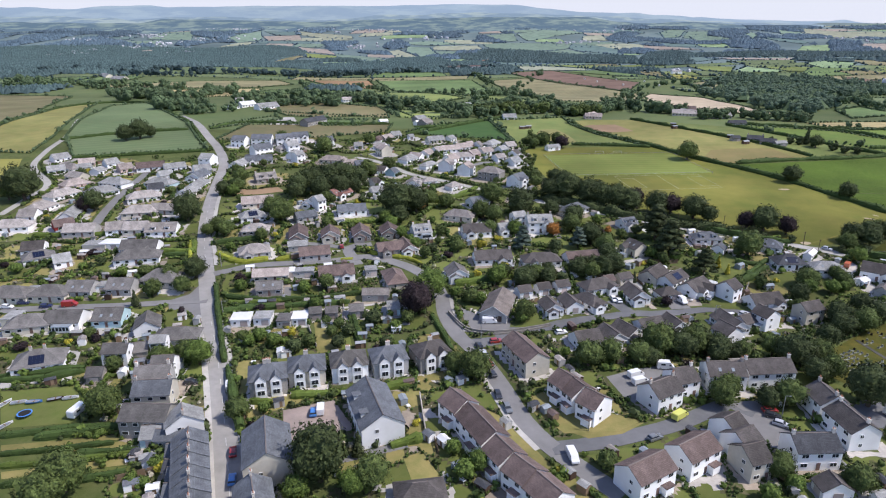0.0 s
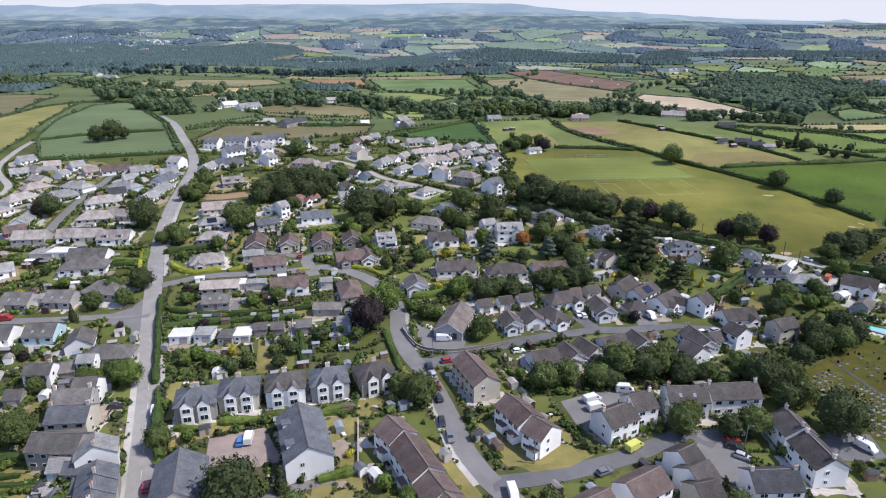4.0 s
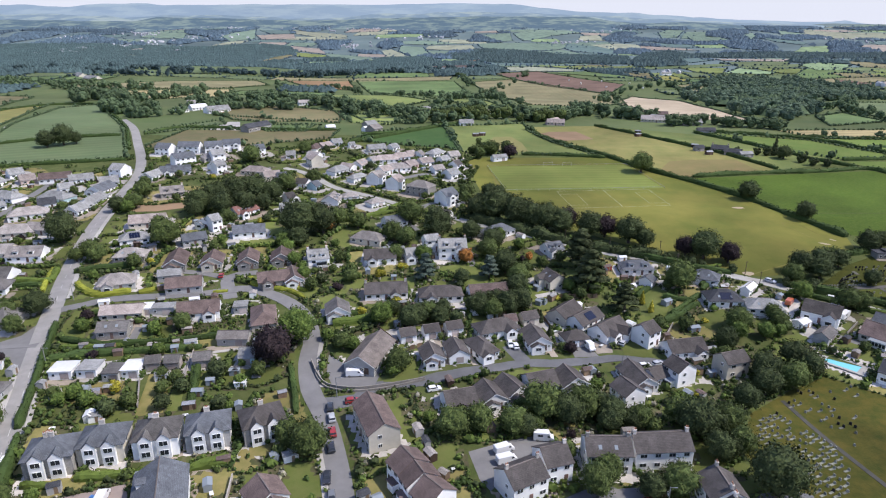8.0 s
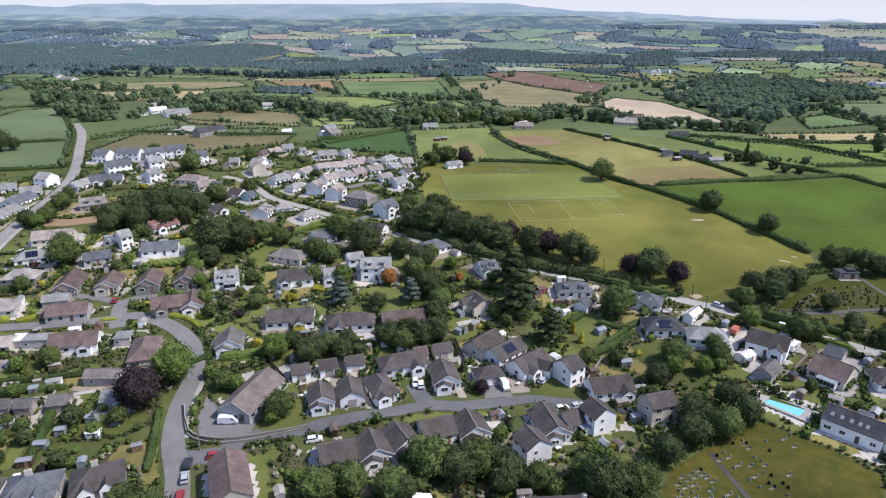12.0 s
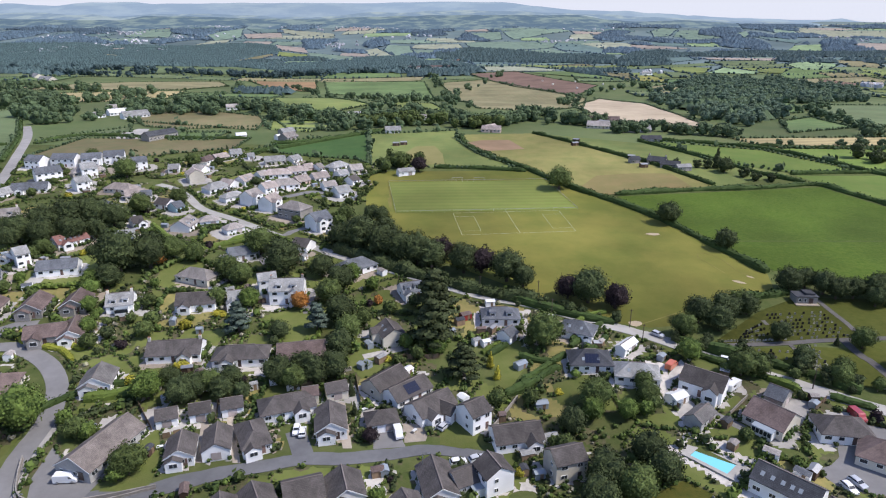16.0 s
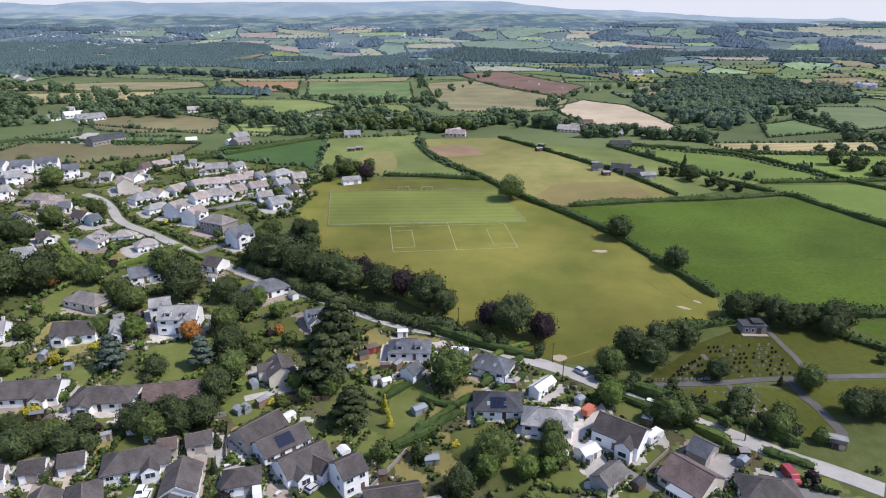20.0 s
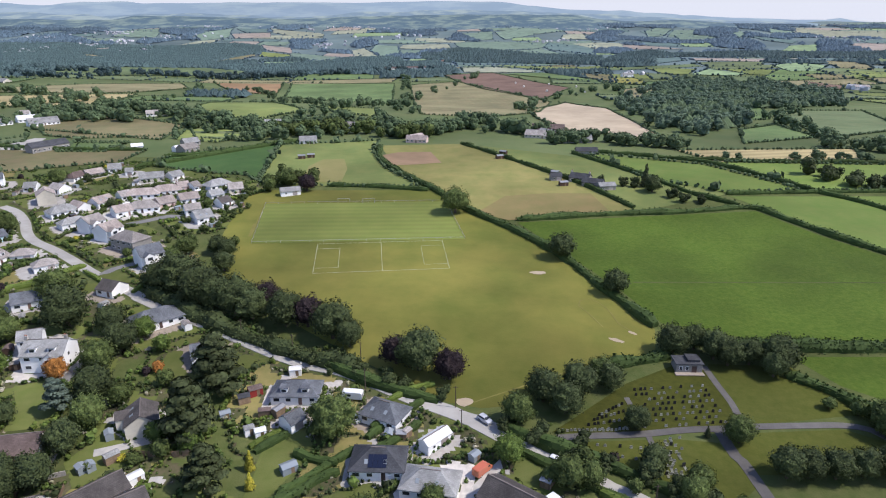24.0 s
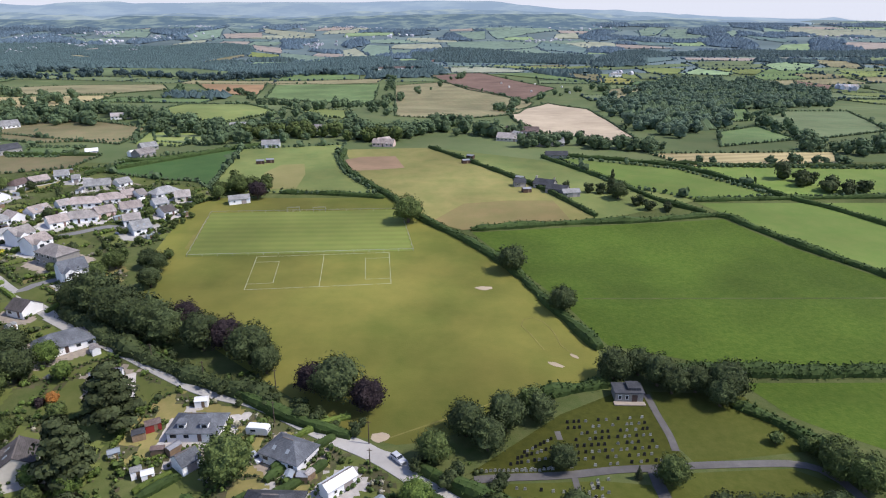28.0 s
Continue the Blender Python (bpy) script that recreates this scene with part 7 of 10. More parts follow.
hedge([(97.1, 460.5), (120.9, 458.6), (150.7, 451.9)], 3, 2, "hedge", 2.5, "dense field hedge behind a football pitch", leaf=0.3, dens=0.5)
hedge([(193.1, 406.7), (235.5, 413.8), (274.8, 417.6), (308.2, 423.7), (317.5, 409.2), (328.4, 386.7), (344.3, 358.2), (349.7, 344.7)], 3.2, 2, "hedge", 2.5, "thick hedge between pasture and farm", leaf=0.3, dens=0.5)
hedge([(244.5, 296.3), (263.2, 295.7), (283.3, 295.0), (315.3, 295.8)], 4, 2.5, "hedge", 2, "thick dark hedge beside cattle pasture")
hedge([(255.5, 281.2), (263.3, 273.4), (267.7, 266.1), (272.2, 260.3), (278.9, 254.9)], 3, 2, "hedge", 2, "hedge between cemetery and cattle field")
hedge([(206.7, 286.0), (217.7, 288.4), (225.8, 291.0)], 3, 2, "hedge", 2, "rough hedge between field and cemetery")
hedge([(60.5, 327.4), (93.5, 306.0), (122.2, 288.7), (143.1, 276.0), (158.1, 269.6)], 2.6, 2.2, "hedge", 1.5, "dark roadside hedge")
hedge([(174.2, 258.8), (182.4, 253.1), (189.4, 248.5), (186.2, 250.8), (204.4, 239.9), (215.9, 230.4)], 2.6, 2.4, "hedge", 1.5, "dark roadside hedge beside the cemetery")
hedge([(206.3, 228.6), (215.2, 222.9)], 2.2, 1.6, "hedge", 1.5, "clipped roadside hedge")
hedge([(173.2, 253.7), (184.4, 244.8), (199.9, 232.6)], 2.2, 1.4, "hedge", 1.5, "roadside garden hedge")
hedge([(144.4, 269.8), (153.0, 275.9), (157.1, 277.0)], 2, 1.5, "hedge_light", 1.2, "clipped green garden hedge")
hedge([(141.8, 258.5), (148.3, 263.9), (154.0, 269.7)], 2, 1.8, "hedge", 1.2, "clipped green garden hedge")
hedge([(171.2, 574.0), (200.0, 526.9), (229.5, 474.4), (251.6, 423.5)], 2.4, 2, "hedge", 2.5, "field hedge", leaf=0.3, dens=0.5)
hedge([(244.2, 542.8), (273.2, 484.3), (287.1, 448.7), (304.5, 427.5)], 2.4, 2, "hedge", 2.5, "field hedge", leaf=0.3, dens=0.5)
hedge([(252.5, 549.4), (321.9, 516.2), (353.9, 451.8), (368.1, 431.7), (386.2, 396.2)], 2.4, 2, "hedge", 2.5, "field hedge beside pale field", leaf=0.3, dens=0.5)
hedge([(306.0, 446.0), (352.5, 448.9), (425.7, 452.1)], 2.4, 2, "hedge", 3, "field hedge", leaf=0.3, dens=0.5)
hedge([(308.4, 527.7), (357.2, 519.2), (424.2, 516.7), (470.1, 514.2)], 2.4, 2, "hedge", 3, "field hedge", leaf=0.3, dens=0.5)
hedge([(-26.4, 500.2), (-1.4, 525.0), (44.2, 570.5), (61.1, 579.5)], 2.6, 2.4, "hedge", 2.5, "field hedge above the village", leaf=0.3, dens=0.5)
hedge([(-191.7, 532.2), (-169.3, 561.0), (-96.2, 549.5), (-41.1, 548.9)], 2.4, 2, "hedge", 2.5, "field hedge", leaf=0.3, dens=0.5)
hedge([(-20.6, 530.2), (5.3, 539.2), (43.1, 575.2)], 2.4, 2, "hedge", 2.5, "field hedge", leaf=0.3, dens=0.5)
hedge([(-248.0, 424.6), (-206.4, 434.2), (-165.1, 444.1)], 2.4, 2, "hedge", 2.5, "field hedge on the hill", leaf=0.3, dens=0.5)
hedge([(-289.8, 486.2), (-254.7, 512.7), (-208.2, 528.1)], 2.4, 2, "hedge", 2.5, "field hedge on the hill", leaf=0.3, dens=0.5)
hedge([(-278.9, 655.6), (-221.6, 564.4), (-177.2, 475.5)], 2.4, 2, "hedge", 2.5, "roadside hedge", leaf=0.3, dens=0.5)
hedge([(-381.9, 554.8), (-416.9, 711.1), (-402.5, 781.3), (-339.9, 763.1)], 2.4, 2, "hedge", 2.5, "field hedge on the hill", leaf=0.3, dens=0.5)
hedge([(-79.3, 215.1), (-63.9, 211.9), (-45.8, 214.5), (-29.5, 218.4)], 2.0, 1.8, "hedge", 1.5, "hedge between gardens")
hedge([(-94.7, 253.4), (-83.8, 244.9), (-71.8, 247.9)], 2.2, 1.5, "hedge_gold", 1.2, "golden clipped hedge before bungalows")
hedge([(-68.5, 246.9), (-62.8, 250.0)], 2.0, 1.2, "hedge_gold", 1.2, "golden clipped hedge")
hedge([(-32.0, 261.2), (-27.7, 255.1), (-19.4, 256.8), (-8.2, 251.2)], 2.0, 1.2, "hedge_gold", 1.2, "golden clipped hedge along a curved road")
hedge([(-188.0, 278.6), (-167.3, 279.0), (-147.9, 279.8)], 2.2, 1.8, "hedge_light", 1.2, "long clipped green hedge")
hedge([(-119.1, 255.3), (-106.8, 255.5), (-109.0, 266.4)], 2.2, 2, "hedge_light", 1.2, "clipped bright green hedge beside the road")
hedge([(-66.4, 171.7), (-73.1, 189.2), (-79.7, 206.7), (-85.9, 224.0)], 2.0, 2.2, "hedge", 1.5, "tall hedge beside the straight road")
hedge([(-52.0, 139.6), (-56.3, 149.1), (-60.6, 159.7), (-64.4, 168.6)], 2.2, 2.4, "hedge", 1.5, "tall roadside hedge and shrubs")
hedge([(-41.9, 153.8), (-34.8, 154.4), (-28.7, 155.7)], 2, 1.6, "hedge_light", 1.2, "clipped garden hedge")
hedge([(-53.0, 151.2), (-46.8, 151.2)], 2, 1.6, "hedge_light", 1.2, "clipped garden hedge before semis")
hedge([(-16.8, 157.1), (-7.2, 160.0)], 2, 1.8, "hedge_light", 1.2, "clipped hedge")
hedge([(-12.6, 132.8), (-4.9, 135.7)], 2.4, 2.2, "hedge_light", 1.2, "thick clipped hedge")
hedge([(-112.8, 137.4), (-102.2, 139.2), (-85.8, 141.4)], 2, 1.5, "hedge", 1.5, "long garden hedge")
hedge([(-129.9, 164.1), (-114.9, 167.0), (-107.3, 168.5)], 2, 1.5, "hedge", 1.5, "garden hedge")
hedge([(-90.1, 130.1), (-75.7, 132.1)], 2, 1.5, "hedge", 1.5, "garden hedge")
hedge([(-84.2, 121.5), (-74.9, 124.2)], 2, 1.8, "hedge", 1.5, "garden hedge")
hedge([(-31.7, 205.4), (-28.6, 193.5), (-25.2, 180.5)], 2, 1.8, "hedge", 1.2, "tall narrow garden hedge")
hedge([(-26.5, 350.6), (-4.0, 326.0), (7.4, 332.3), (20.7, 342.4)], 1.8, 1.5, "hedge_light", 1.2, "clipped hedge round gardens")
hedge([(123.8, 237.3), (132.6, 246.1), (139.1, 251.5)], 2, 1.6, "hedge", 1.2, "garden hedge")
hedge([(138.5, 245.4), (147.5, 254.0), (153.5, 260.8)], 2, 1.6, "hedge", 1.2, "garden hedge")
hedge([(115.0, 250.7), (121.6, 257.1)], 2, 1.8, "hedge", 1.2, "garden hedge")
hedge([(-78.1, 230.8), (-59.4, 236.9)], 2, 1.5, "hedge", 1.5, "hedge behind bungalows")
hedge([(-3.1, 201.7), (1.2, 187.4), (3.6, 178.3)], 1.8, 1.4, "hedge", 1.5, "roadside hedge beside estate road")
hedge([(-9.3, 216.7), (4.6, 231.3), (15.9, 234.2)], 2, 1.6, "hedge", 1.5, "garden hedge along the cul-de-sac")
hedge([(-128.6, 162.0), (-116.0, 163.1), (-106.5, 167.0)], 1.6, 1.5, "hedge", 1.2, "long green hedge between back gardens")
hedge([(-103.4, 136.3), (-93.1, 138.5), (-82.1, 141.4)], 1.8, 1.7, "hedge", 1.2, "long green hedge between back gardens")
hedge([(-108.3, 130.5), (-96.7, 132.1), (-82.5, 134.6)], 1.3, 1.2, "hedge", 1.2, "low green hedge between long back gardens")
hedge([(-105.7, 126.3), (-90.4, 128.1), (-76.7, 131.1)], 1.4, 1.3, "hedge_light", 1.2, "low green hedge between long back gardens")
hedge([(-101.6, 120.0), (-92.0, 121.5), (-74.7, 123.7)], 1.4, 1.4, "hedge", 1.2, "long green hedge between back gardens")

def between(a, b, u):
    return (a[0] + (b[0] - a[0]) * u, a[1] + (b[1] - a[1]) * u)


# ---- far country: a patchwork of fields, hedgerows and woods ----
FARMATS = [M[k] for k in ("pasture", "green2", "green", "yellowg", "green2", "brown", "hay", "green3", "pasture", "green2")]
# remote field colours, paled and greyed to put the haze into them
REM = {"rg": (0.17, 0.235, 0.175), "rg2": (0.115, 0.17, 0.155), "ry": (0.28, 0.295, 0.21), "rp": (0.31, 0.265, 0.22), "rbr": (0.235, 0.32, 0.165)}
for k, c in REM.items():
    M[k] = mat("hazed_field_" + k, c, tuple(q * 0.85 for q in c), 0.01, 0.95, 1, 0, 0.1)
HAZED_FIELDS = [M[k] for k in ("rg", "rg2", "rg", "rg2", "rbr", "ry", "rg", "rg2", "ry", "rp")]
HAND = [(min(v.co.x for v in o.data.vertices), max(v.co.x for v in o.data.vertices), min(v.co.y for v in o.data.vertices),
         max(v.co.y for v in o.data.vertices)) for o in scene.collection.objects if o.name.startswith("field") and o.type == "MESH"]
FARLAND = []      # outlines of the far fields
FARWOOD = []      # outlines of the far woods
EDGE = []         # hedgerow trees


def taken(x, y, pad=10):
    return any(a - pad < x < b + pad and c - pad < y < d + pad for a, b, c, d in HAND)


def within(polys, x, y):
    return any(b[0] < x < b[1] and b[2] < y < b[3] and inside(p, x, y) for p, b in polys)


def boxed(p):
    xs, ys = [q[0] for q in p], [q[1] for q in p]
    return p, (min(xs), max(xs), min(ys), max(ys))


def edges(q, y, rng, gap=1.0):
    for i in range(len(q)):
        a, b = q[i], q[(i + 1) % len(q)]
        n = int(math.hypot(a[0] - b[0], a[1] - b[1]) / (gap * (7 if y < 1500 else 10 if y < 2400 else 14)))
        for k in range(n):
            u = (k + rng.random()) / max(n, 1)
            EDGE.append((a[0] + (b[0] - a[0]) * u, a[1] + (b[1] - a[1]) * u,
                         rng.choice((1.4, 1.5, 1.6, 1.8, 2.2, 4.2)) * (0.8 + y / 4200)))


def far_field(material, pts):
    rng = random.Random(int(abs(pts[0][0] * 7)))
    y = min(p[1] for p in pts)
    patch("field", pts, M[material], 0.6, 60, "distant farm field between hedgerows", "field")
    edges(pts, y, rng)
    FARLAND.append(boxed(pts))


HAMLETS = [(-1718, 3239, 56, 71, 26),
           (-1561, 3584, 55, 52, 22),
           (-1185, 3406, 86, 68, 26),
           (-1447, 2708, 47, 91, 14),
           (-376, 3068, 46, 63, 24),
           (-1113, 2881, 31, 89, 8),
           (-343, 3932, 181, 67, 40),
           (396, 3998, 196, 42, 36),
           (638, 3200, 64, 29, 16),
           (990, 3886, 91, 63, 22),
           (-1067, 4001, 188, 47, 40),
           (1998, 3219, 103, 92, 14),
           (-1330, 3245, 73, 46, 18),
           (-1399, 3028, 39, 57, 14),
           (558, 1524, 9, 28, 5),
           (853, 1228, 7, 16, 6),
           (-47, 3346, 81, 110, 14)]


def canopy(polys, material, label, seed=1):
    """Far woodland seen as one uneven roof of crowns."""
    rng = random.Random(seed)
    V, F = [], []
    for poly in polys:
        p, (x0, x1, y0, y1) = boxed(poly)
        c = 9.2 if y0 < 1700 else 11.5 if y0 < 2500 else 15
        nx, ny = int((x1 - x0) / c) + 3, int((y1 - y0) / c) + 3
        for j in range(ny):
            for i in range(nx):
                x, y = x0 + (i - 1 + 0.5 * (j % 2) + rng.uniform(-0.65, 0.65)) * c, y0 + (j - 1 + rng.uniform(-0.65, 0.65)) * c
                if not inside(p, x, y) or within(FARLAND, x, y) or (y < 1500 and material != "leaf_mid" and taken(x, y, 0)) or rng.random() < 0.06:
                    continue
                if any(((x - q[0]) / q[2]) ** 2 + ((y - q[1]) / q[3]) ** 2 < 2.2 for q in HAMLETS) and rng.random() < 0.7:
                    continue
                if material == "leaf_remote" and noise.noise(Vector((x / 210, y / 330, 8.1))) > 0.04:
                    continue
                z, k, r = terrain(x, y), len(V), c * rng.uniform(0.85, 1.15)
                h = c * rng.uniform(0.55, 0.8) + 3.0
                V.append((x + rng.uniform(-0.2, 0.2) * r, y + rng.uniform(-0.2, 0.2) * r, z + h))
                t = rng.uniform(0, 1.5)
                for q in range(5):
                    V.append((x + r * math.cos(t + 1.257 * q), y + r * math.sin(t + 1.257 * q), z + h * rng.uniform(-0.1, 0.4)))
                F += [(k, k + 1 + q, k + 1 + (q + 1) % 5) for q in range(5)]
    return tagged(data_ob("woodland", V, F, M[material]), label, "woodland", kind="stuff")


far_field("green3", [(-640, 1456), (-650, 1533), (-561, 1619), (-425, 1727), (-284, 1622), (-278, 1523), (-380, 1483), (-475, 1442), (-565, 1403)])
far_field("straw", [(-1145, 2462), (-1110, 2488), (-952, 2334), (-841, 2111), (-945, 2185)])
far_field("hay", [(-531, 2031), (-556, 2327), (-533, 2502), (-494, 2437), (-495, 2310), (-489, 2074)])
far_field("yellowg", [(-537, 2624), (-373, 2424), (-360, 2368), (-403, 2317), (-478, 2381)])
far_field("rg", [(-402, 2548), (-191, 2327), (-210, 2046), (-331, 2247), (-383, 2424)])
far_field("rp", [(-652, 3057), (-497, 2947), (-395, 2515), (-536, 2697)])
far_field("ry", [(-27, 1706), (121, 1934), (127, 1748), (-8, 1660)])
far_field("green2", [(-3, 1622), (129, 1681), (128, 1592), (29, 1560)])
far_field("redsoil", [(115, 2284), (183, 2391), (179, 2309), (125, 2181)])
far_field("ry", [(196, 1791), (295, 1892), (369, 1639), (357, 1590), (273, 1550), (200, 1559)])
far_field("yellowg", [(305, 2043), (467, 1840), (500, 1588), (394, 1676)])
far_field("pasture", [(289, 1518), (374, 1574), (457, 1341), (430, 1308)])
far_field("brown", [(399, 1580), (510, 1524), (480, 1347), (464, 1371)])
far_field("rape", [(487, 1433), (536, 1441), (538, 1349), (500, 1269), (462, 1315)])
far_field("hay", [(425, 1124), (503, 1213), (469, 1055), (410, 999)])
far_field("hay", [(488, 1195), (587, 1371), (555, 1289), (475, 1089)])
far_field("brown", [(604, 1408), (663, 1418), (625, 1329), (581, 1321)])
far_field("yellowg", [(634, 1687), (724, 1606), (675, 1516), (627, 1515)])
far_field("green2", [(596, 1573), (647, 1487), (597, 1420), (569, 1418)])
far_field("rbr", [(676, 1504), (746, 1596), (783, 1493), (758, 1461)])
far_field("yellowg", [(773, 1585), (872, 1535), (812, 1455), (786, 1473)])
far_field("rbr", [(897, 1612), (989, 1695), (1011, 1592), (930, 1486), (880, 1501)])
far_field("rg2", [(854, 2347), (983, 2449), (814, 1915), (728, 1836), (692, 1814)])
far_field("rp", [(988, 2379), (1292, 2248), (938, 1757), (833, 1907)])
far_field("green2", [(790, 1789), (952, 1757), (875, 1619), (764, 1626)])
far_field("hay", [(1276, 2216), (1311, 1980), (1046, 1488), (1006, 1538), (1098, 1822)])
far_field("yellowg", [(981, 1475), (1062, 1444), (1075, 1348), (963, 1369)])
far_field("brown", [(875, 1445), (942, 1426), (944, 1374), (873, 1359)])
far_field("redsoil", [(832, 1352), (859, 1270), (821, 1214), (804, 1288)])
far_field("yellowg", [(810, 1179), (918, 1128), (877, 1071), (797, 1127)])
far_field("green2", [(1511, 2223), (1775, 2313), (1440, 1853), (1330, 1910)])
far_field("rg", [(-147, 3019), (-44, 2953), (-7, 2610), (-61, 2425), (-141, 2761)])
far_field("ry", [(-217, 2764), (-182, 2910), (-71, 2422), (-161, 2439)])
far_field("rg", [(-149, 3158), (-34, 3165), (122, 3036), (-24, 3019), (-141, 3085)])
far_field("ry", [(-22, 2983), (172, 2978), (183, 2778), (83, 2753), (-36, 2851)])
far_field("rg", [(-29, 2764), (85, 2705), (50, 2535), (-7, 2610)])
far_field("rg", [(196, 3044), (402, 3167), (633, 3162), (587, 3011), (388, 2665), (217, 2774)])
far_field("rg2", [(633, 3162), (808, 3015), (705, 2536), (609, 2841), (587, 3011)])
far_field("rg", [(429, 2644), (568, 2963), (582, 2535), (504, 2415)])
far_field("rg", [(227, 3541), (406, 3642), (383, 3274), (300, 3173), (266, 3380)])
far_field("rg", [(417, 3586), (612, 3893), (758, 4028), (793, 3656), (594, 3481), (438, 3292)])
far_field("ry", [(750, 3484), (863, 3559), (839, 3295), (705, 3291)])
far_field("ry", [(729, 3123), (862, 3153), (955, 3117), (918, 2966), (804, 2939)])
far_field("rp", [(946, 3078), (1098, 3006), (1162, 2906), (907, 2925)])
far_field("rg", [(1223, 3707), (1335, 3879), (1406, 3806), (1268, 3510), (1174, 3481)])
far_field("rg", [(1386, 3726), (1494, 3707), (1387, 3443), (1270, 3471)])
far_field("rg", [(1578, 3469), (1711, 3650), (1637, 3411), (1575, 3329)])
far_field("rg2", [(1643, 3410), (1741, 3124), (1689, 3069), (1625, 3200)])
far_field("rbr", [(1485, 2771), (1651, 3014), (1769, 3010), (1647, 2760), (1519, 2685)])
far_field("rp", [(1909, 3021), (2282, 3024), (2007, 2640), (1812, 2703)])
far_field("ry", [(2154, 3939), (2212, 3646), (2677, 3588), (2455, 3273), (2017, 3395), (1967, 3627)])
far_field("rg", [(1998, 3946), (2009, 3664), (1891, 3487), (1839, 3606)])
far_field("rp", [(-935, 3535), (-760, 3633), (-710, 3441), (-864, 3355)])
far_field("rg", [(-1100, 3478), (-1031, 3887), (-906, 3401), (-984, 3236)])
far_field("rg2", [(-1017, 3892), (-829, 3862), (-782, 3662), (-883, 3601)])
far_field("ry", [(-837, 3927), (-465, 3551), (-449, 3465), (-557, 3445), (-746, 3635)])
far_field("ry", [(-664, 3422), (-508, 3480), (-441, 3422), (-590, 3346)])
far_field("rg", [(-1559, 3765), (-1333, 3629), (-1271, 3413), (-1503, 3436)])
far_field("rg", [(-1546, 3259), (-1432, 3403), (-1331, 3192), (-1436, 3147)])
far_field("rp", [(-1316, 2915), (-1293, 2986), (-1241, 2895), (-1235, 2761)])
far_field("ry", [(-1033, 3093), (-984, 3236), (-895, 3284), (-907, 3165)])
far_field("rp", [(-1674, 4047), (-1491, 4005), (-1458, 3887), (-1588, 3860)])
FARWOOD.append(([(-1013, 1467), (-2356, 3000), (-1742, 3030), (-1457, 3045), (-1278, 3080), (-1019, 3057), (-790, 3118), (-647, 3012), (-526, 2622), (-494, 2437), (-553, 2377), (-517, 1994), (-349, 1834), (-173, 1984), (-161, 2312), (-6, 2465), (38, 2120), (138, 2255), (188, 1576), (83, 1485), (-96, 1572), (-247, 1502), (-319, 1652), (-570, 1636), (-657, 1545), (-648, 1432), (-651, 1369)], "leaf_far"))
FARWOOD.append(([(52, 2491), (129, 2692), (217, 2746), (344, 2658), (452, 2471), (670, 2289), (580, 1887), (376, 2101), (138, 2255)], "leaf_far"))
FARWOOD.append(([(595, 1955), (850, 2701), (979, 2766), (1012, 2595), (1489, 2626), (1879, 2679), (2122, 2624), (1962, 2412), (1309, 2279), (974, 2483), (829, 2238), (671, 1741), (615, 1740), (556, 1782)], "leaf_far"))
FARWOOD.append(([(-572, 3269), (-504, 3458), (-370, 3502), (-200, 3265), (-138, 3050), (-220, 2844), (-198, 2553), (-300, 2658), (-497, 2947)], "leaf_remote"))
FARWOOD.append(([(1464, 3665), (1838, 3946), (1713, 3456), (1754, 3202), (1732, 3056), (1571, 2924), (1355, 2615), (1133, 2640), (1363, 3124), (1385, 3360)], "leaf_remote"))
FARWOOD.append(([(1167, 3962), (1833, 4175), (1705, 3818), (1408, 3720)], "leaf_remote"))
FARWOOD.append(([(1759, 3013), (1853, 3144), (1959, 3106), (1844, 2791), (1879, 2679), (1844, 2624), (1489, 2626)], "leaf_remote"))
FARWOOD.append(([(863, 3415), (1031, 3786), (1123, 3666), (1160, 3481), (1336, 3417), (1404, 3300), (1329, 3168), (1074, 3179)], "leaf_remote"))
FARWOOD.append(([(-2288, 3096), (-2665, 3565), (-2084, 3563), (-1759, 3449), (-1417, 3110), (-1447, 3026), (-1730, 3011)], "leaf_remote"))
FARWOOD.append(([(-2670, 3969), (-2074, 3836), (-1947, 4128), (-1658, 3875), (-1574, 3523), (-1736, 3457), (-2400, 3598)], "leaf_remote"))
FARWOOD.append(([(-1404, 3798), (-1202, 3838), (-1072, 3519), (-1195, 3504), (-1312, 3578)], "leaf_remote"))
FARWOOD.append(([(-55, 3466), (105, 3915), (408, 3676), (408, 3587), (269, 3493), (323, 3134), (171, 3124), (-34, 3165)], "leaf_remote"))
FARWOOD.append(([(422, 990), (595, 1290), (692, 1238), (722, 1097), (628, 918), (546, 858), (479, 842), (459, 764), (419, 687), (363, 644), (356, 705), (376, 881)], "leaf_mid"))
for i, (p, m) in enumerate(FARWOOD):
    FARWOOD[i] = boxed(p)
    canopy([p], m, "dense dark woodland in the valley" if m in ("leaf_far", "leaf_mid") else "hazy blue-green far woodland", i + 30)


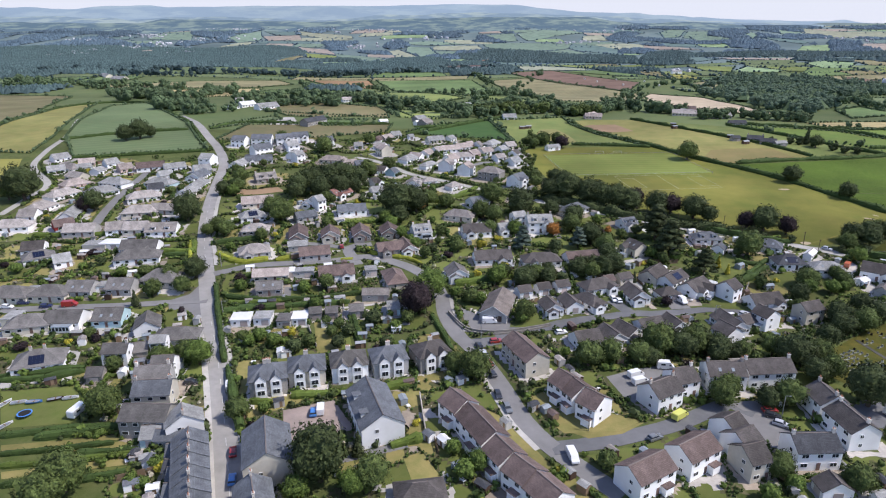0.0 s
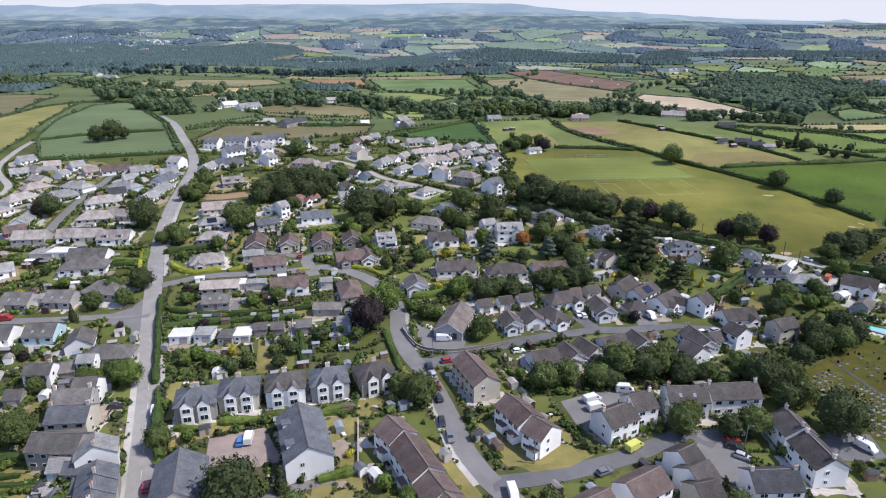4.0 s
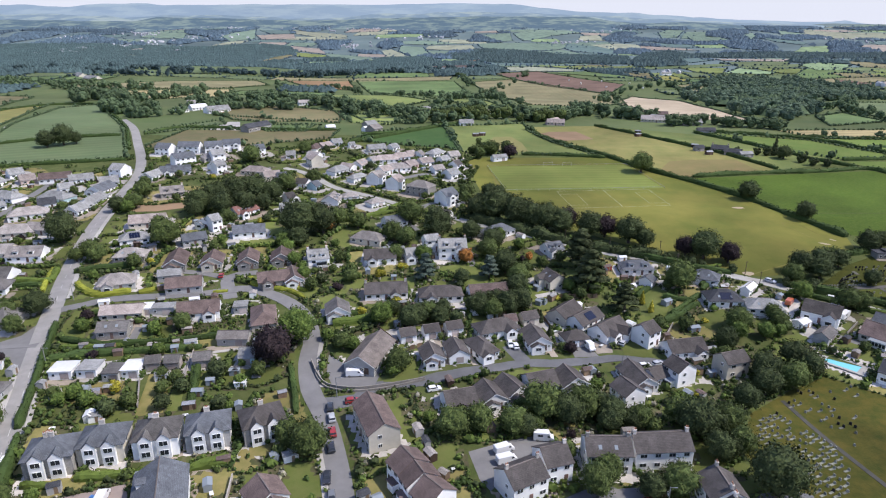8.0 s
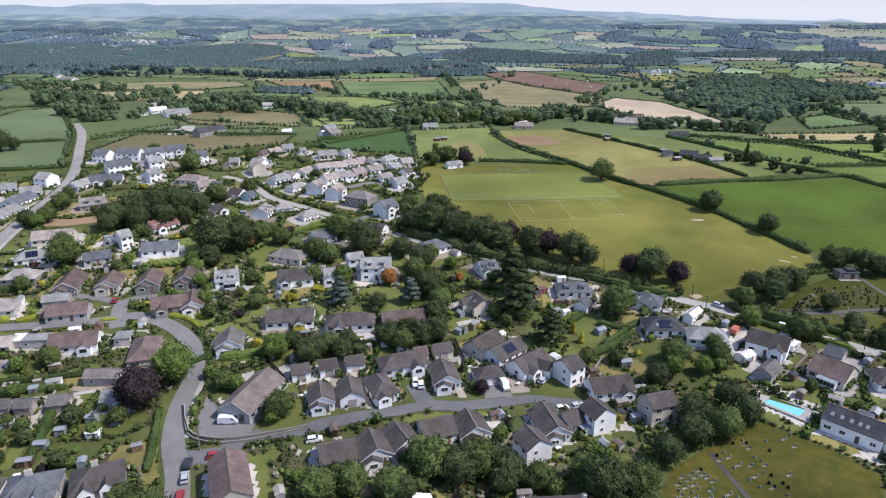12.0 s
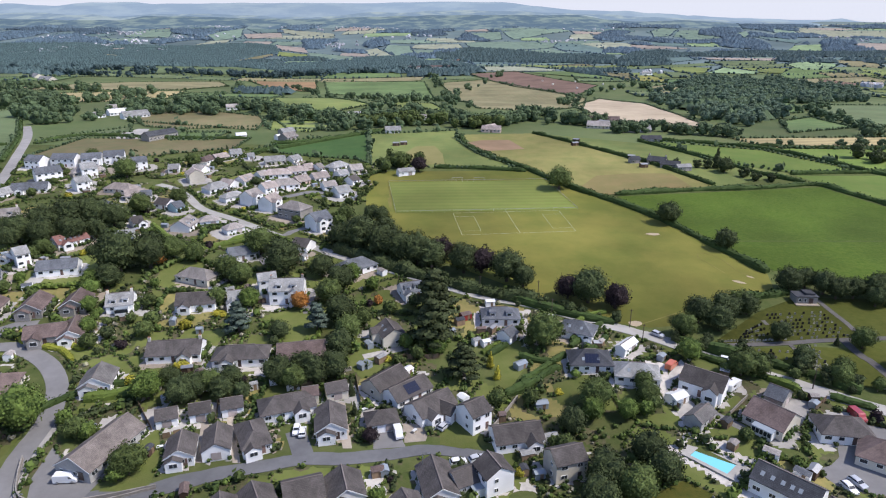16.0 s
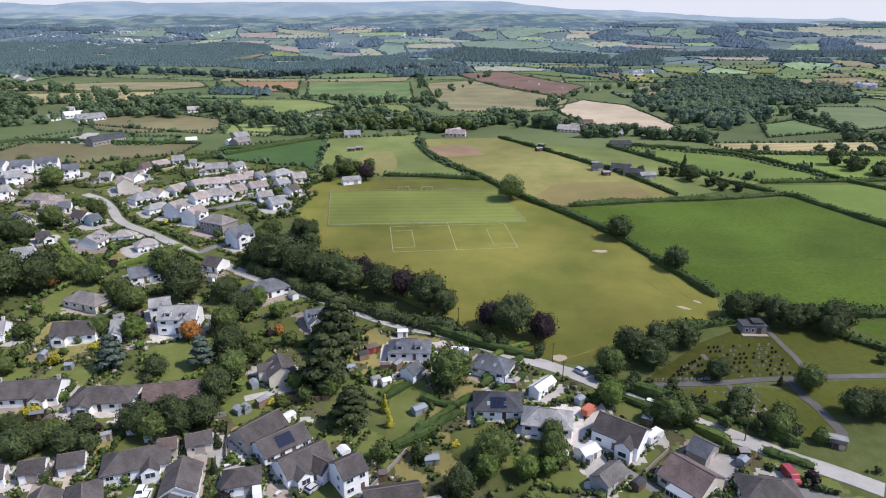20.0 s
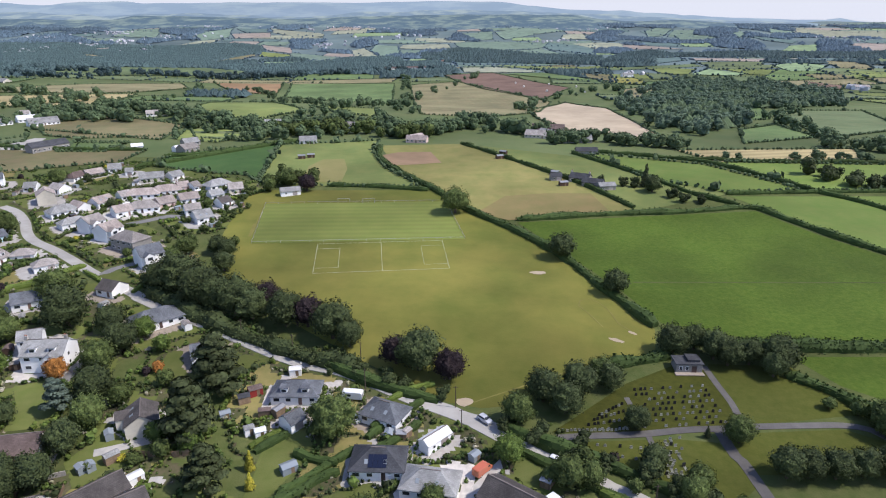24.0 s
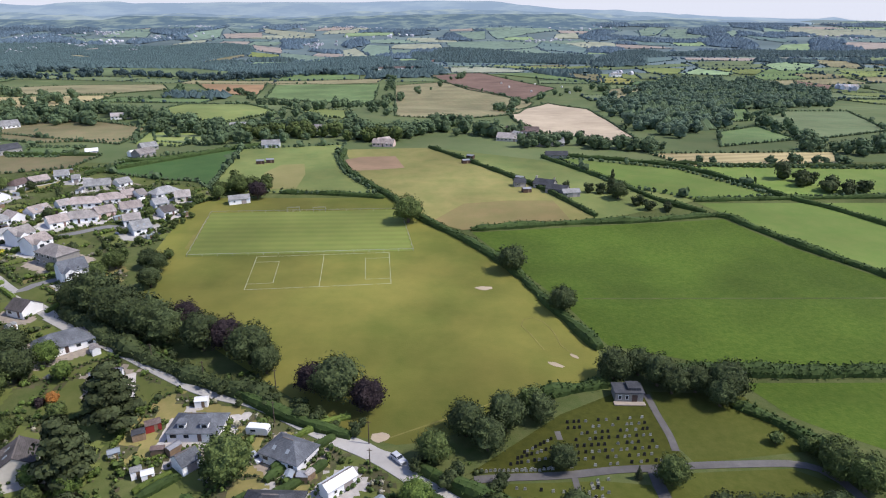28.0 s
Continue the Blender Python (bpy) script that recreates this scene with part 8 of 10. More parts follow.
def far_country():
    rng = random.Random(21)
    woods = {"leaf_far": [], "leaf_remote": []}
    tracts = {}
    y = 980.0
    while y < 4150:
        depth = rng.uniform(60, 110) * (0.7 + y / 2400)
        x = -0.78 * y - 260 + rng.uniform(-60, 0)
        tilt = rng.uniform(-0.1, 0.1)
        while x < 0.82 * y + 420:
            w = rng.uniform(90, 220) * (0.7 + y / 4500)
            q = [(x + 6, y + 6 + tilt * x * 0.3), (x + w - 6, y + 6 + tilt * (x + w) * 0.3),
                 (x + w - 6 + rng.uniform(-15, 15), y + depth - 6 + tilt * (x + w) * 0.3),
                 (x + 6 + rng.uniform(-15, 15), y + depth - 6 + tilt * x * 0.3)]
            cx, cy = x + w / 2, y + depth / 2 + tilt * (x + w / 2) * 0.3
            x += w
            if within(FARLAND, cx, cy) or within(FARWOOD, cx, cy) or taken(cx, cy, 0):
                continue
            if noise.noise(Vector((cx / 520, cy / 330, 4.2))) > (-0.03 if y > 2600 else 0.1 if cx < 300 else 0.3):
                woods["leaf_far" if y < 2100 else "leaf_remote"].append(q)
            else:
                pick = (HAZED_FIELDS if y > 1900 else FARMATS)[rng.randrange(10)]
                if y < 1300:
                    patch("field", q, pick, 0.1, 60, "distant farm field between hedgerows", "field")
                else:
                    V, F = tracts.setdefault(pick.name, ([], []))
                    k = len(V)
                    for i in range(5):
                        for j in range(7):
                            a, b = between(q[0], q[1], j / 6), between(q[3], q[2], j / 6)
                            px, py = between(a, b, i / 4)
                            V.append((px, py, terrain(px, py) + 0.7 + (y - 1300) * 0.0004))
                    F += [(k + 7 * i + j, k + 7 * i + j + 1, k + 7 * i + j + 8, k + 7 * i + j + 7) for i in range(4) for j in range(6)]
                edges(q, y, rng, 1.2)
        y += depth
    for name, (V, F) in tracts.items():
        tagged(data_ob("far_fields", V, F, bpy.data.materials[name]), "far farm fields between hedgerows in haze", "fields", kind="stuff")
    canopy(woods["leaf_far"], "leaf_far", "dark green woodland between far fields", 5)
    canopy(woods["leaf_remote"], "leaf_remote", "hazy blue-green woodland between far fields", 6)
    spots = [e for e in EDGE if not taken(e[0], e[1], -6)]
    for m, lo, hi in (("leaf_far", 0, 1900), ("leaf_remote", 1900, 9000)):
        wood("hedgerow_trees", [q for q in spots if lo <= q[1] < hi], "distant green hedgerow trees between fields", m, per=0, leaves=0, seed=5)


far_country()


def hamlets():
    """White specks of far villages."""
    rng = random.Random(8)
    for x, y, sx, sy, n in HAMLETS:
        V, F = [], []
        for _ in range(n):
            px, py = x + rng.gauss(0, sx), y + rng.gauss(0, sy)
            a, L, B, H = rng.uniform(0, 3), rng.uniform(9, 15), rng.uniform(7, 9), rng.uniform(4, 6)
            c, s, z, k = math.cos(a), math.sin(a), terrain(px, py), len(V)
            for u, v, h in ((-1, -1, 0), (1, -1, 0), (1, 1, 0), (-1, 1, 0), (-1, -1, 1), (1, -1, 1), (1, 1, 1), (-1, 1, 1)):
                V.append((px + c * u * L / 2 - s * v * B / 2, py + s * u * L / 2 + c * v * B / 2, z - 1 + h * (H + 1)))
            V += [(px - c * L / 2, py - s * L / 2, z + H + 3), (px + c * L / 2, py + s * L / 2, z + H + 3)]
            F += [tuple(k + i for i in q) for q in ((0, 1, 5, 4), (1, 2, 6, 9, 5), (2, 3, 7, 6), (3, 0, 4, 8, 7), (4, 5, 9, 8), (6, 7, 8, 9))]
        tagged(data_ob("far_hamlet", V, F, M["pale_far"]), "far cluster of pale village houses among trees", "houses", kind="stuff")


M["pale_far"] = mat("far_render_and_slate", (0.55, 0.55, 0.56), (0.3, 0.31, 0.34), 0.08, 0.9, 1, 0, 0.2, big=0.05)
hamlets()


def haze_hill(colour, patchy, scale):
    """Far hillside, haze painted as blue glow: two close tones of wood and field."""
    m = mat("hazed_hills", tuple(c * 0.2 for c in colour), None, 0.004, 0.95, 1, 0, 0, big=0.001)
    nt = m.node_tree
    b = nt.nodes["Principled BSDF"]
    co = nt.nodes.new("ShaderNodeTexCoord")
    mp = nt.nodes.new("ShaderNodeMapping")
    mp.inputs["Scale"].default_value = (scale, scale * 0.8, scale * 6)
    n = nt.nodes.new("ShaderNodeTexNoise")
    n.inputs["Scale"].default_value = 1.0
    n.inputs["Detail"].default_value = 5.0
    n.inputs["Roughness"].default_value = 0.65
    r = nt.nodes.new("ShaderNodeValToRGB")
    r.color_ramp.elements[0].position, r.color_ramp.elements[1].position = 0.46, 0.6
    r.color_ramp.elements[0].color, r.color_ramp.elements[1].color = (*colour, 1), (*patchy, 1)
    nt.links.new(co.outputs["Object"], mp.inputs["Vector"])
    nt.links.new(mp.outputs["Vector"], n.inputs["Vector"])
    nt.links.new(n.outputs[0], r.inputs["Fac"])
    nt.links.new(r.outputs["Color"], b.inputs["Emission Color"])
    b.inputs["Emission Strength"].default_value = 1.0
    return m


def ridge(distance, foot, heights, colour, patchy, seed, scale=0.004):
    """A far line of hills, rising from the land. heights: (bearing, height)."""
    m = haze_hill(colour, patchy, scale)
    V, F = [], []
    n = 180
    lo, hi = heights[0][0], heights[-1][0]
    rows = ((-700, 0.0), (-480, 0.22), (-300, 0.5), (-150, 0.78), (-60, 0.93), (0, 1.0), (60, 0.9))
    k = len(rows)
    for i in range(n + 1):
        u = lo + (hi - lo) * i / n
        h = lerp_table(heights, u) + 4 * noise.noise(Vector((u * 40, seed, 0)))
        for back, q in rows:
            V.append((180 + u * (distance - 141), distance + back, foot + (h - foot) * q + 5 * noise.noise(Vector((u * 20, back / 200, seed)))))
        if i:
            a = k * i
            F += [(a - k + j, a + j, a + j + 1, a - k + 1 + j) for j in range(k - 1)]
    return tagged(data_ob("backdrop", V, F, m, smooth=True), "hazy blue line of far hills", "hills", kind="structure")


# the further ridges glow paler, to stand for thicker haze
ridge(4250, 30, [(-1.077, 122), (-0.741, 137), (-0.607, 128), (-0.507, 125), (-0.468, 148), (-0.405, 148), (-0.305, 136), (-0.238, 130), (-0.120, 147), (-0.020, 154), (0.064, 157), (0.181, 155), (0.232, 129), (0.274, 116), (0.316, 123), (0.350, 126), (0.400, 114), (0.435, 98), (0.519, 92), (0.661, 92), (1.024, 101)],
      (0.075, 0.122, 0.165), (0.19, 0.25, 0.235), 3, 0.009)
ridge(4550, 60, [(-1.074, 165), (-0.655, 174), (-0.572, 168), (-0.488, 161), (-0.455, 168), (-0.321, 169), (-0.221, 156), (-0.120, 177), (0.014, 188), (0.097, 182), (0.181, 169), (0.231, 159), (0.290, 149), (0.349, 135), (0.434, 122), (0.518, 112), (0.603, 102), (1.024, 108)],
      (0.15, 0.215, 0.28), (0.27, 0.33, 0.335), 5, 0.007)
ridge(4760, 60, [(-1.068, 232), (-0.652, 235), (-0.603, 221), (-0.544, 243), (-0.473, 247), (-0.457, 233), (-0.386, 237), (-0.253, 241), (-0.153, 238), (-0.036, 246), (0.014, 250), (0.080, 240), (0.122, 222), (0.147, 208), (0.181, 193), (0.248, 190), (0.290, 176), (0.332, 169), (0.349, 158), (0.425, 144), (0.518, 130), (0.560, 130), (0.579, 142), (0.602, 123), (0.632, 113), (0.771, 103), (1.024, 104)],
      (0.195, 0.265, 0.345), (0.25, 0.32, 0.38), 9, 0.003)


def pale_sky():
    """Plain pale summer sky low over the hills, behind everything."""
    m = mat("pale_sky", (0.02, 0.02, 0.02), None, 0.004, 1.0, 1, 0, 0)
    b = m.node_tree.nodes["Principled BSDF"]
    b.inputs["Specular IOR Level"].default_value = 0
    b.inputs["Emission Color"].default_value = (0.575, 0.605, 0.665, 1)
    b.inputs["Emission Strength"].default_value = 1.0
    V = [(x, 4850, z) for x in (-5200, 5600) for z in (-50, 900)]
    tagged(data_ob("backdrop", V, [(0, 1, 3, 2)], m), "plain pale summer sky over the hills", "sky", kind="structure")


pale_sky()


def grove(poly, n, lo, hi, label, material="leaf_dark"):
    rng = random.Random(int(abs(poly[0][0])) + n)
    xs, ys = [p[0] for p in poly], [p[1] for p in poly]
    out = []
    while len(out) < n:
        x, y = rng.uniform(min(xs), max(xs)), rng.uniform(min(ys), max(ys))
        if inside(poly, x, y):
            out.append((x, y, rng.uniform(lo, hi)))
    return wood("woodland", out, label, material, per=5, leaves=18, leaf=0.085, seed=n)


def belt(line, n, lo, hi, label, material="leaf_dark"):
    rng = random.Random(int(abs(line[0][0])) + n)
    P = smooth_line(line, 6)
    N = normals_of(P)
    out = []
    for i in range(n):
        k = rng.randrange(len(P))
        q = P[k] + N[k] * rng.gauss(0, hi * 0.7)
        out.append((q.x, q.y, rng.uniform(lo, hi) * rng.choice((0.7, 1, 1))))
    near = min(p.y for p in P) < 520
    return wood("tree_belt", out, label, material, per=6, leaves=30 if near else 15, leaf=0.095, seed=n)


grove([(411.4, 1018.5), (630.2, 1419.8), (744.4, 1330.8), (785.8, 1159.8), (649.2, 907.7), (552.4, 850.8), (479.5, 840.7), (458.3, 750.4), (410.8, 658.0), (345.8, 608.5), (337.0, 681.8), (354.9, 887.3)], 680, 5, 8, "dense dark green wood on a slope", "leaf_slope")
belt([(-894.8, 1477.2), (-725.2, 1483.0), (-491.8, 1476.1), (-261.7, 1473.7), (-44.8, 1561.9), (150.4, 1609.5)], 150, 6, 9, "dark belt of trees along a valley", "leaf_far")
belt([(-229.8, 734.9), (-190.7, 722.9), (-136.7, 728.2), (-75.5, 695.0), (-47.7, 674.2), (5.3, 642.0)], 60, 4, 7, "belt of trees between fields", "leaf_mid")
belt([(11.4, 596.0), (29.7, 619.5), (45.7, 640.2), (69.6, 653.3), (95.0, 665.3), (123.1, 621.4), (153.2, 618.3), (183.2, 657.0), (213.5, 628.2), (233.8, 635.7)], 70, 5, 8, "belt of broadleaf trees behind hay fields", "leaf_mid")
belt([(37.8, 606.1), (67.4, 622.0), (112.5, 605.4), (145.9, 602.2)], 40, 5, 7, "line of green trees by a farm lane", "leaf")
belt([(-180.6, 1073.0), (-157.4, 1208.2), (7.3, 837.2), (49.4, 808.2), (94.3, 823.0)], 40, 4, 6, "line of trees between fields", "leaf_mid")
belt([(110.2, 736.8), (107.8, 1026.1), (89.6, 1321.0), (74.2, 1451.9)], 30, 4, 7, "line of tall trees beside a hay field", "leaf_mid")
belt([(-251.0, 820.0), (-267.4, 910.8), (-246.2, 983.6), (-209.1, 1063.4), (-270.9, 1261.5)], 30, 4, 6, "line of trees beside straw fields", "leaf_mid")
belt([(243.6, 816.4), (263.9, 925.4), (356.3, 1073.3), (421.9, 1145.4), (403.5, 987.0)], 40, 4, 7, "trees beside a ploughed field", "leaf_mid")
belt([(237.3, 575.5), (267.4, 590.7), (288.1, 576.3), (317.3, 556.9), (331.0, 564.2)], 45, 3.5, 6, "trees round farm buildings", "leaf_mid")
belt([(330.9, 537.0), (346.9, 527.9), (370.1, 525.1), (403.1, 528.2), (427.7, 522.5)], 14, 2.5, 4, "single hedgerow trees", "leaf_mid")
belt([(370.3, 487.3), (377.9, 475.1), (383.7, 463.9), (397.7, 457.8)], 16, 4, 6, "clump of trees in a green field", "leaf_dark")
belt([(418.7, 557.6), (443.3, 561.3), (453.0, 552.5), (492.4, 578.1), (539.4, 610.3)], 36, 4, 7, "trees along a stream", "leaf_mid")
belt([(469.5, 734.3), (501.5, 772.6), (537.3, 815.4)], 12, 4, 6, "trees between green fields", "leaf_mid")
belt([(467.9, 720.0), (445.7, 592.8), (445.6, 552.5)], 22, 4, 6, "hedge trees", "leaf_mid")
belt([(-879.4, 1306.8), (-716.4, 1218.9), (-571.0, 1137.2), (-445.7, 1070.8), (-345.8, 1020.9)], 70, 5, 9, "dark wood beyond the hill", "leaf_mid")
belt([(-499.8, 991.1), (-326.0, 778.1), (-242.4, 674.9), (-218.3, 693.3)], 46, 5, 8, "dark trees beyond a hill meadow", "leaf_mid")
belt([(-293.3, 683.3), (-236.8, 627.0), (-208.3, 660.0), (-166.4, 678.9), (-105.6, 670.8)], 46, 5, 8, "trees beside a lane", "leaf_mid")
belt([(-185.8, 708.9), (-142.8, 744.5), (-84.6, 691.9), (-33.2, 631.9), (11.0, 619.2)], 40, 4, 7, "trees between fields", "leaf_mid")
belt([(-22.8, 654.5), (22.5, 635.2), (102.9, 980.6), (157.2, 1205.7), (230.5, 1482.5)], 50, 4, 7, "trees along a valley", "leaf_mid")
belt([(10.4, 581.7), (64.1, 604.0), (118.2, 608.4), (195.4, 694.7), (190.0, 614.6)], 40, 4, 7, "trees along a farm lane", "leaf_mid")
belt([(-697.6, 1398.0), (-541.6, 1366.7), (-447.3, 1484.8), (-273.7, 1441.9), (-135.3, 1572.6)], 80, 6, 9, "dark belt of trees along a valley", "leaf_far")
belt([(63.6, 464.5), (69.8, 473.5), (77.5, 467.8), (86.4, 467.8)], 24, 3, 5, "trees beside a sports ground", "leaf")
belt([(51.6, 363.5), (52.1, 385.8), (56.1, 398.3), (61.4, 422.8), (57.5, 452.4)], 22, 1.5, 2.6, "trees and bushes behind gardens", "leaf")
belt([(44.2, 379.0), (43.2, 402.4), (53.2, 419.9), (57.6, 434.4)], 14, 1.5, 2.6, "trees behind gardens", "leaf")
belt([(245.3, 468.6), (260.9, 458.2), (268.4, 453.3), (280.3, 435.5), (287.9, 433.9)], 20, 2, 3.5, "trees round a farmyard", "leaf_dark")
belt([(51.4, 337.3), (77.6, 318.6), (101.8, 301.7), (122.2, 288.7), (142.6, 278.2), (159.3, 271.0)], 60, 1.2, 2.2, "dark bushes along the road verge under trees", "leaf_dark")
belt([(175.4, 259.7), (182.4, 254.3), (190.6, 248.8), (190.4, 249.5), (204.4, 239.9), (214.8, 232.4)], 50, 1.4, 2.4, "dark bushes along a roadside hedge", "leaf_dark")
belt([(-392.9, 796.9), (-398.9, 863.8), (-342.4, 801.1), (-308.0, 734.2)], 26, 8, 11, "big dark clump of broadleaf trees on the hilltop", "leaf_mid")
belt([(-314.7, 801.7), (-327.8, 992.3), (-317.9, 1046.2)], 26, 6, 9, "broadleaf trees beyond the hill meadow", "leaf_mid")
belt([(-825.5, 1224.2), (-731.6, 1174.2), (-637.4, 1132.3), (-555.4, 1085.8)], 30, 5, 8, "broadleaf trees on the hill behind the lane", "leaf_mid")

def field_hedges():
    """Low hedgerows with a few trees round the middle-distance fields."""
    rng = random.Random(44)
    spots = []
    for name, pts in OUTLINE:
        if name != "field" or min(q[1] for q in pts) < 430 or min(q[1] for q in pts) > 1300 or len(pts) < 4:
            continue
        for i in range(len(pts)):
            a, b = pts[i - 1], pts[i]
            n = int(math.hypot(a[0] - b[0], a[1] - b[1]) / 3.2)
            for k in range(n):
                u = (k + rng.uniform(0.2, 0.8)) / n
                spots.append((a[0] + (b[0] - a[0]) * u, a[1] + (b[1] - a[1]) * u, rng.choice((1.3, 1.5, 1.7, 1.9, 1.6)) if rng.random() < 0.96 else rng.uniform(3, 4.5)))
    wood("field_hedges", spots, "green field hedgerows with a few small trees", "leaf_mid", per=0, leaves=2, leaf=0.4, seed=12)


field_hedges()

# ---- gardens: lawns, drives, boundaries, shrubs and sheds ----
GARDEN = random.Random(33)
ROADS = []
for o in scene.collection.objects:
    if o.name.startswith("road") and o.type == "MESH":
        vs = [v.co for v in o.data.vertices]
        ROADS += [(vs[i] + vs[i + 3]) / 2 for i in range(0, len(vs), 4)]
OPEN = [[v.xy for v in (w.co for w in o.data.vertices)] for o in scene.collection.objects
        if o.type == "MESH" and o.name.split(".")[0] in ("cemetery_lawn", "pitch", "car_park", "yard", "forecourt")]
OPEN_BOX = [(min(v.x for v in vs), max(v.x for v in vs), min(v.y for v in vs), max(v.y for v in vs)) for vs in OPEN]
FOOT.append((165.9, 205.8, math.cos(radians(-48)), math.sin(radians(-48)), 7.5, 3.6))    # the swimming pool
HOUSES = [f for f in FOOT if f[4] > 2.7 or f[5] > 1.3]
GRID = {}
for f in FOOT:
    for gx in range(int((f[0] - 14) // 10), int((f[0] + 14) // 10) + 1):
        for gy in range(int((f[1] - 14) // 10), int((f[1] + 14) // 10) + 1):
            GRID.setdefault((gx, gy), []).append(f)
RGRID = {}
for r in ROADS:
    for gx in (-1, 0, 1):
        for gy in (-1, 0, 1):
            RGRID.setdefault((int(r.x // 10) + gx, int(r.y // 10) + gy), []).append(r)


def clear(x, y, pad=0.8, road=4.2):
    """Whether a spot lies off every building, road and open ground."""
    for fx, fy, c, s, a, b in GRID.get((int(x // 10), int(y // 10)), ()):
        u, v = (x - fx) * c + (y - fy) * s, -(x - fx) * s + (y - fy) * c
        if abs(u) < a + pad and abs(v) < b + pad:
            return False
    for r in RGRID.get((int(x // 10), int(y // 10)), ()):
        if (r.x - x) ** 2 + (r.y - y) ** 2 < road * road:
            return False
    return not any(p < x < q and r < y < t for p, q, r, t in OPEN_BOX)


def shed(x, y, turn, L, W, h, wall, roof, label, name="shed"):
    ob = tagged(new(name), label, name.replace("_", " "))
    FOOT.append((x, y, math.cos(radians(turn)), math.sin(radians(turn)), L / 2, W / 2))
    ob.matrix_basis = Matrix.Translation((x, y, terrain(x, y))) @ Matrix.Rotation(radians(turn), 4, "Z")
    part("wall", gable_walls(L, W, h, W * 0.2), wall, ob)
    part("roof", gable_roof(L, W, h, W * 0.2, 0.15, 0.06), roof, ob)
    part("door", box_bm(0.8, 0.05, h * 0.9, L * 0.15, -W / 2 - 0.02, 0), M["wood"], ob)
    return ob


def fence(a, b, h=1.6, label="weathered timber panel fence between gardens"):
    """Posts and boarded panels from a to b."""
    a, b = Vector(a), Vector(b)
    d = b - a
    n = max(1, int(d.length / 1.83))
    turn = math.atan2(d.y, d.x)
    ob = tagged(new("fence"), label, "fence")
    for i in range(n + 1):
        p = a + d * (i / n)
        m = Matrix.Translation((p.x, p.y, terrain(p.x, p.y))) @ Matrix.Rotation(turn, 4, "Z")
        piece("post", ("fpost", h), lambda: box_bm(0.1, 0.1, h + 0.25, 0, 0, -0.15), M["wood"], ob, m)
        if i < n:
            q = a + d * ((i + 0.5) / n)
            m = Matrix.Translation((q.x, q.y, terrain(q.x, q.y) + 0.03)) @ Matrix.Rotation(turn, 4, "Z")
            piece("panel", ("fpanel", h), lambda: box_bm(1.75, 0.05, h), M["wood"], ob, m)
    return ob


def low_wall(a, b, h=0.9, via=()):
    line = smooth_line([Vector(a)] + [Vector(p) for p in via] + [Vector(b)], 2.0)
    nor = normals_of(line)
    V, F = [], []
    for i, (p, n) in enumerate(zip(line, nor)):
        z = terrain(p.x, p.y)
        for s, k in ((-0.14, -0.3), (-0.14, h), (0.14, h), (0.14, -0.3)):
            V.append((p.x + n.x * s, p.y + n.y * s, z + k))
        if i:
            j = 4 * i
            F += [(j - 4 + q, j - 3 + q, j + 1 + q, j + q) for q in range(3)]
    j = 4 * (len(line) - 1)
    F += [(3, 2, 1, 0), (j, j + 1, j + 2, j + 3)]
    return tagged(data_ob("garden_wall", V, F, M["garden_wall"]), "low grey stone garden wall along a plot", "garden wall")



# ---- garden buildings standing apart ----
shed(124.4, 245.2, 35, 3.6, 2.4, 1.7, M["skylight"], M["skylight"], "small glass greenhouse in a garden", "greenhouse")
shed(128.0, 227.4, 10, 3.4, 2.4, 1.7, M["skylight"], M["skylight"], "small glass greenhouse in a garden", "greenhouse")
shed(104.0, 263.6, 30, 2.6, 2.0, 1.7, M["skylight"], M["skylight"], "small glass greenhouse in a garden", "greenhouse")
shed(-58.4, 187.9, 5, 4.2, 2.4, 1.7, M["skylight"], M["skylight"], "small glass greenhouse in a garden", "greenhouse")
shed(-25.7, 187.1, 5, 3.0, 2.0, 1.7, M["skylight"], M["skylight"], "small glass greenhouse in a garden", "greenhouse")
shed(111.9, 257.5, 30, 2.4, 2, 2.0, WALL["w"][0], ROOF["L"][0], "white garden outbuilding with pale roof", "outbuilding")
shed(114.9, 256.6, 25, 2.6, 2, 2.0, WALL["w"][0], ROOF["W"][0], "white garden outbuilding with pale roof", "outbuilding")
shed(164.8, 228.5, 30, 5, 4, 2.0, WALL["w"][0], ROOF["W"][0], "white garden outbuilding with pale roof", "outbuilding")
shed(-14.9, 191.1, 5, 3.2, 2.2, 2.0, WALL["w"][0], ROOF["W"][0], "white garden outbuilding with pale roof", "outbuilding")
shed(109.0, 273.4, 30, 3.6, 2.6, 2.0, WALL["r"][0], ROOF["B"][0], "dark red timber garden shed with felt roof")
shed(107.0, 270.0, 25, 3.0, 2.4, 2.0, M["wood"], ROOF["D"][0], "small timber garden shed with felt roof")
low_wall((-45.0, 194.0), (-39.8, 180.9), 1.1)


def rect(x, y, c, s, u0, u1, v0, v1):
    return [(x + u * c - v * s, y + u * s + v * c) for u, v in ((u0, v0), (u1, v0), (u1, v1), (u0, v1))]


def all_clear(poly, pad=0.2):
    pts = poly + [((poly[i][0] + poly[i - 1][0]) / 2, (poly[i][1] + poly[i - 1][1]) / 2) for i in range(4)]
    pts.append((sum(p[0] for p in poly) / 4, sum(p[1] for p in poly) / 4))
    return all(clear(p[0], p[1], pad, 3.6) for p in pts)


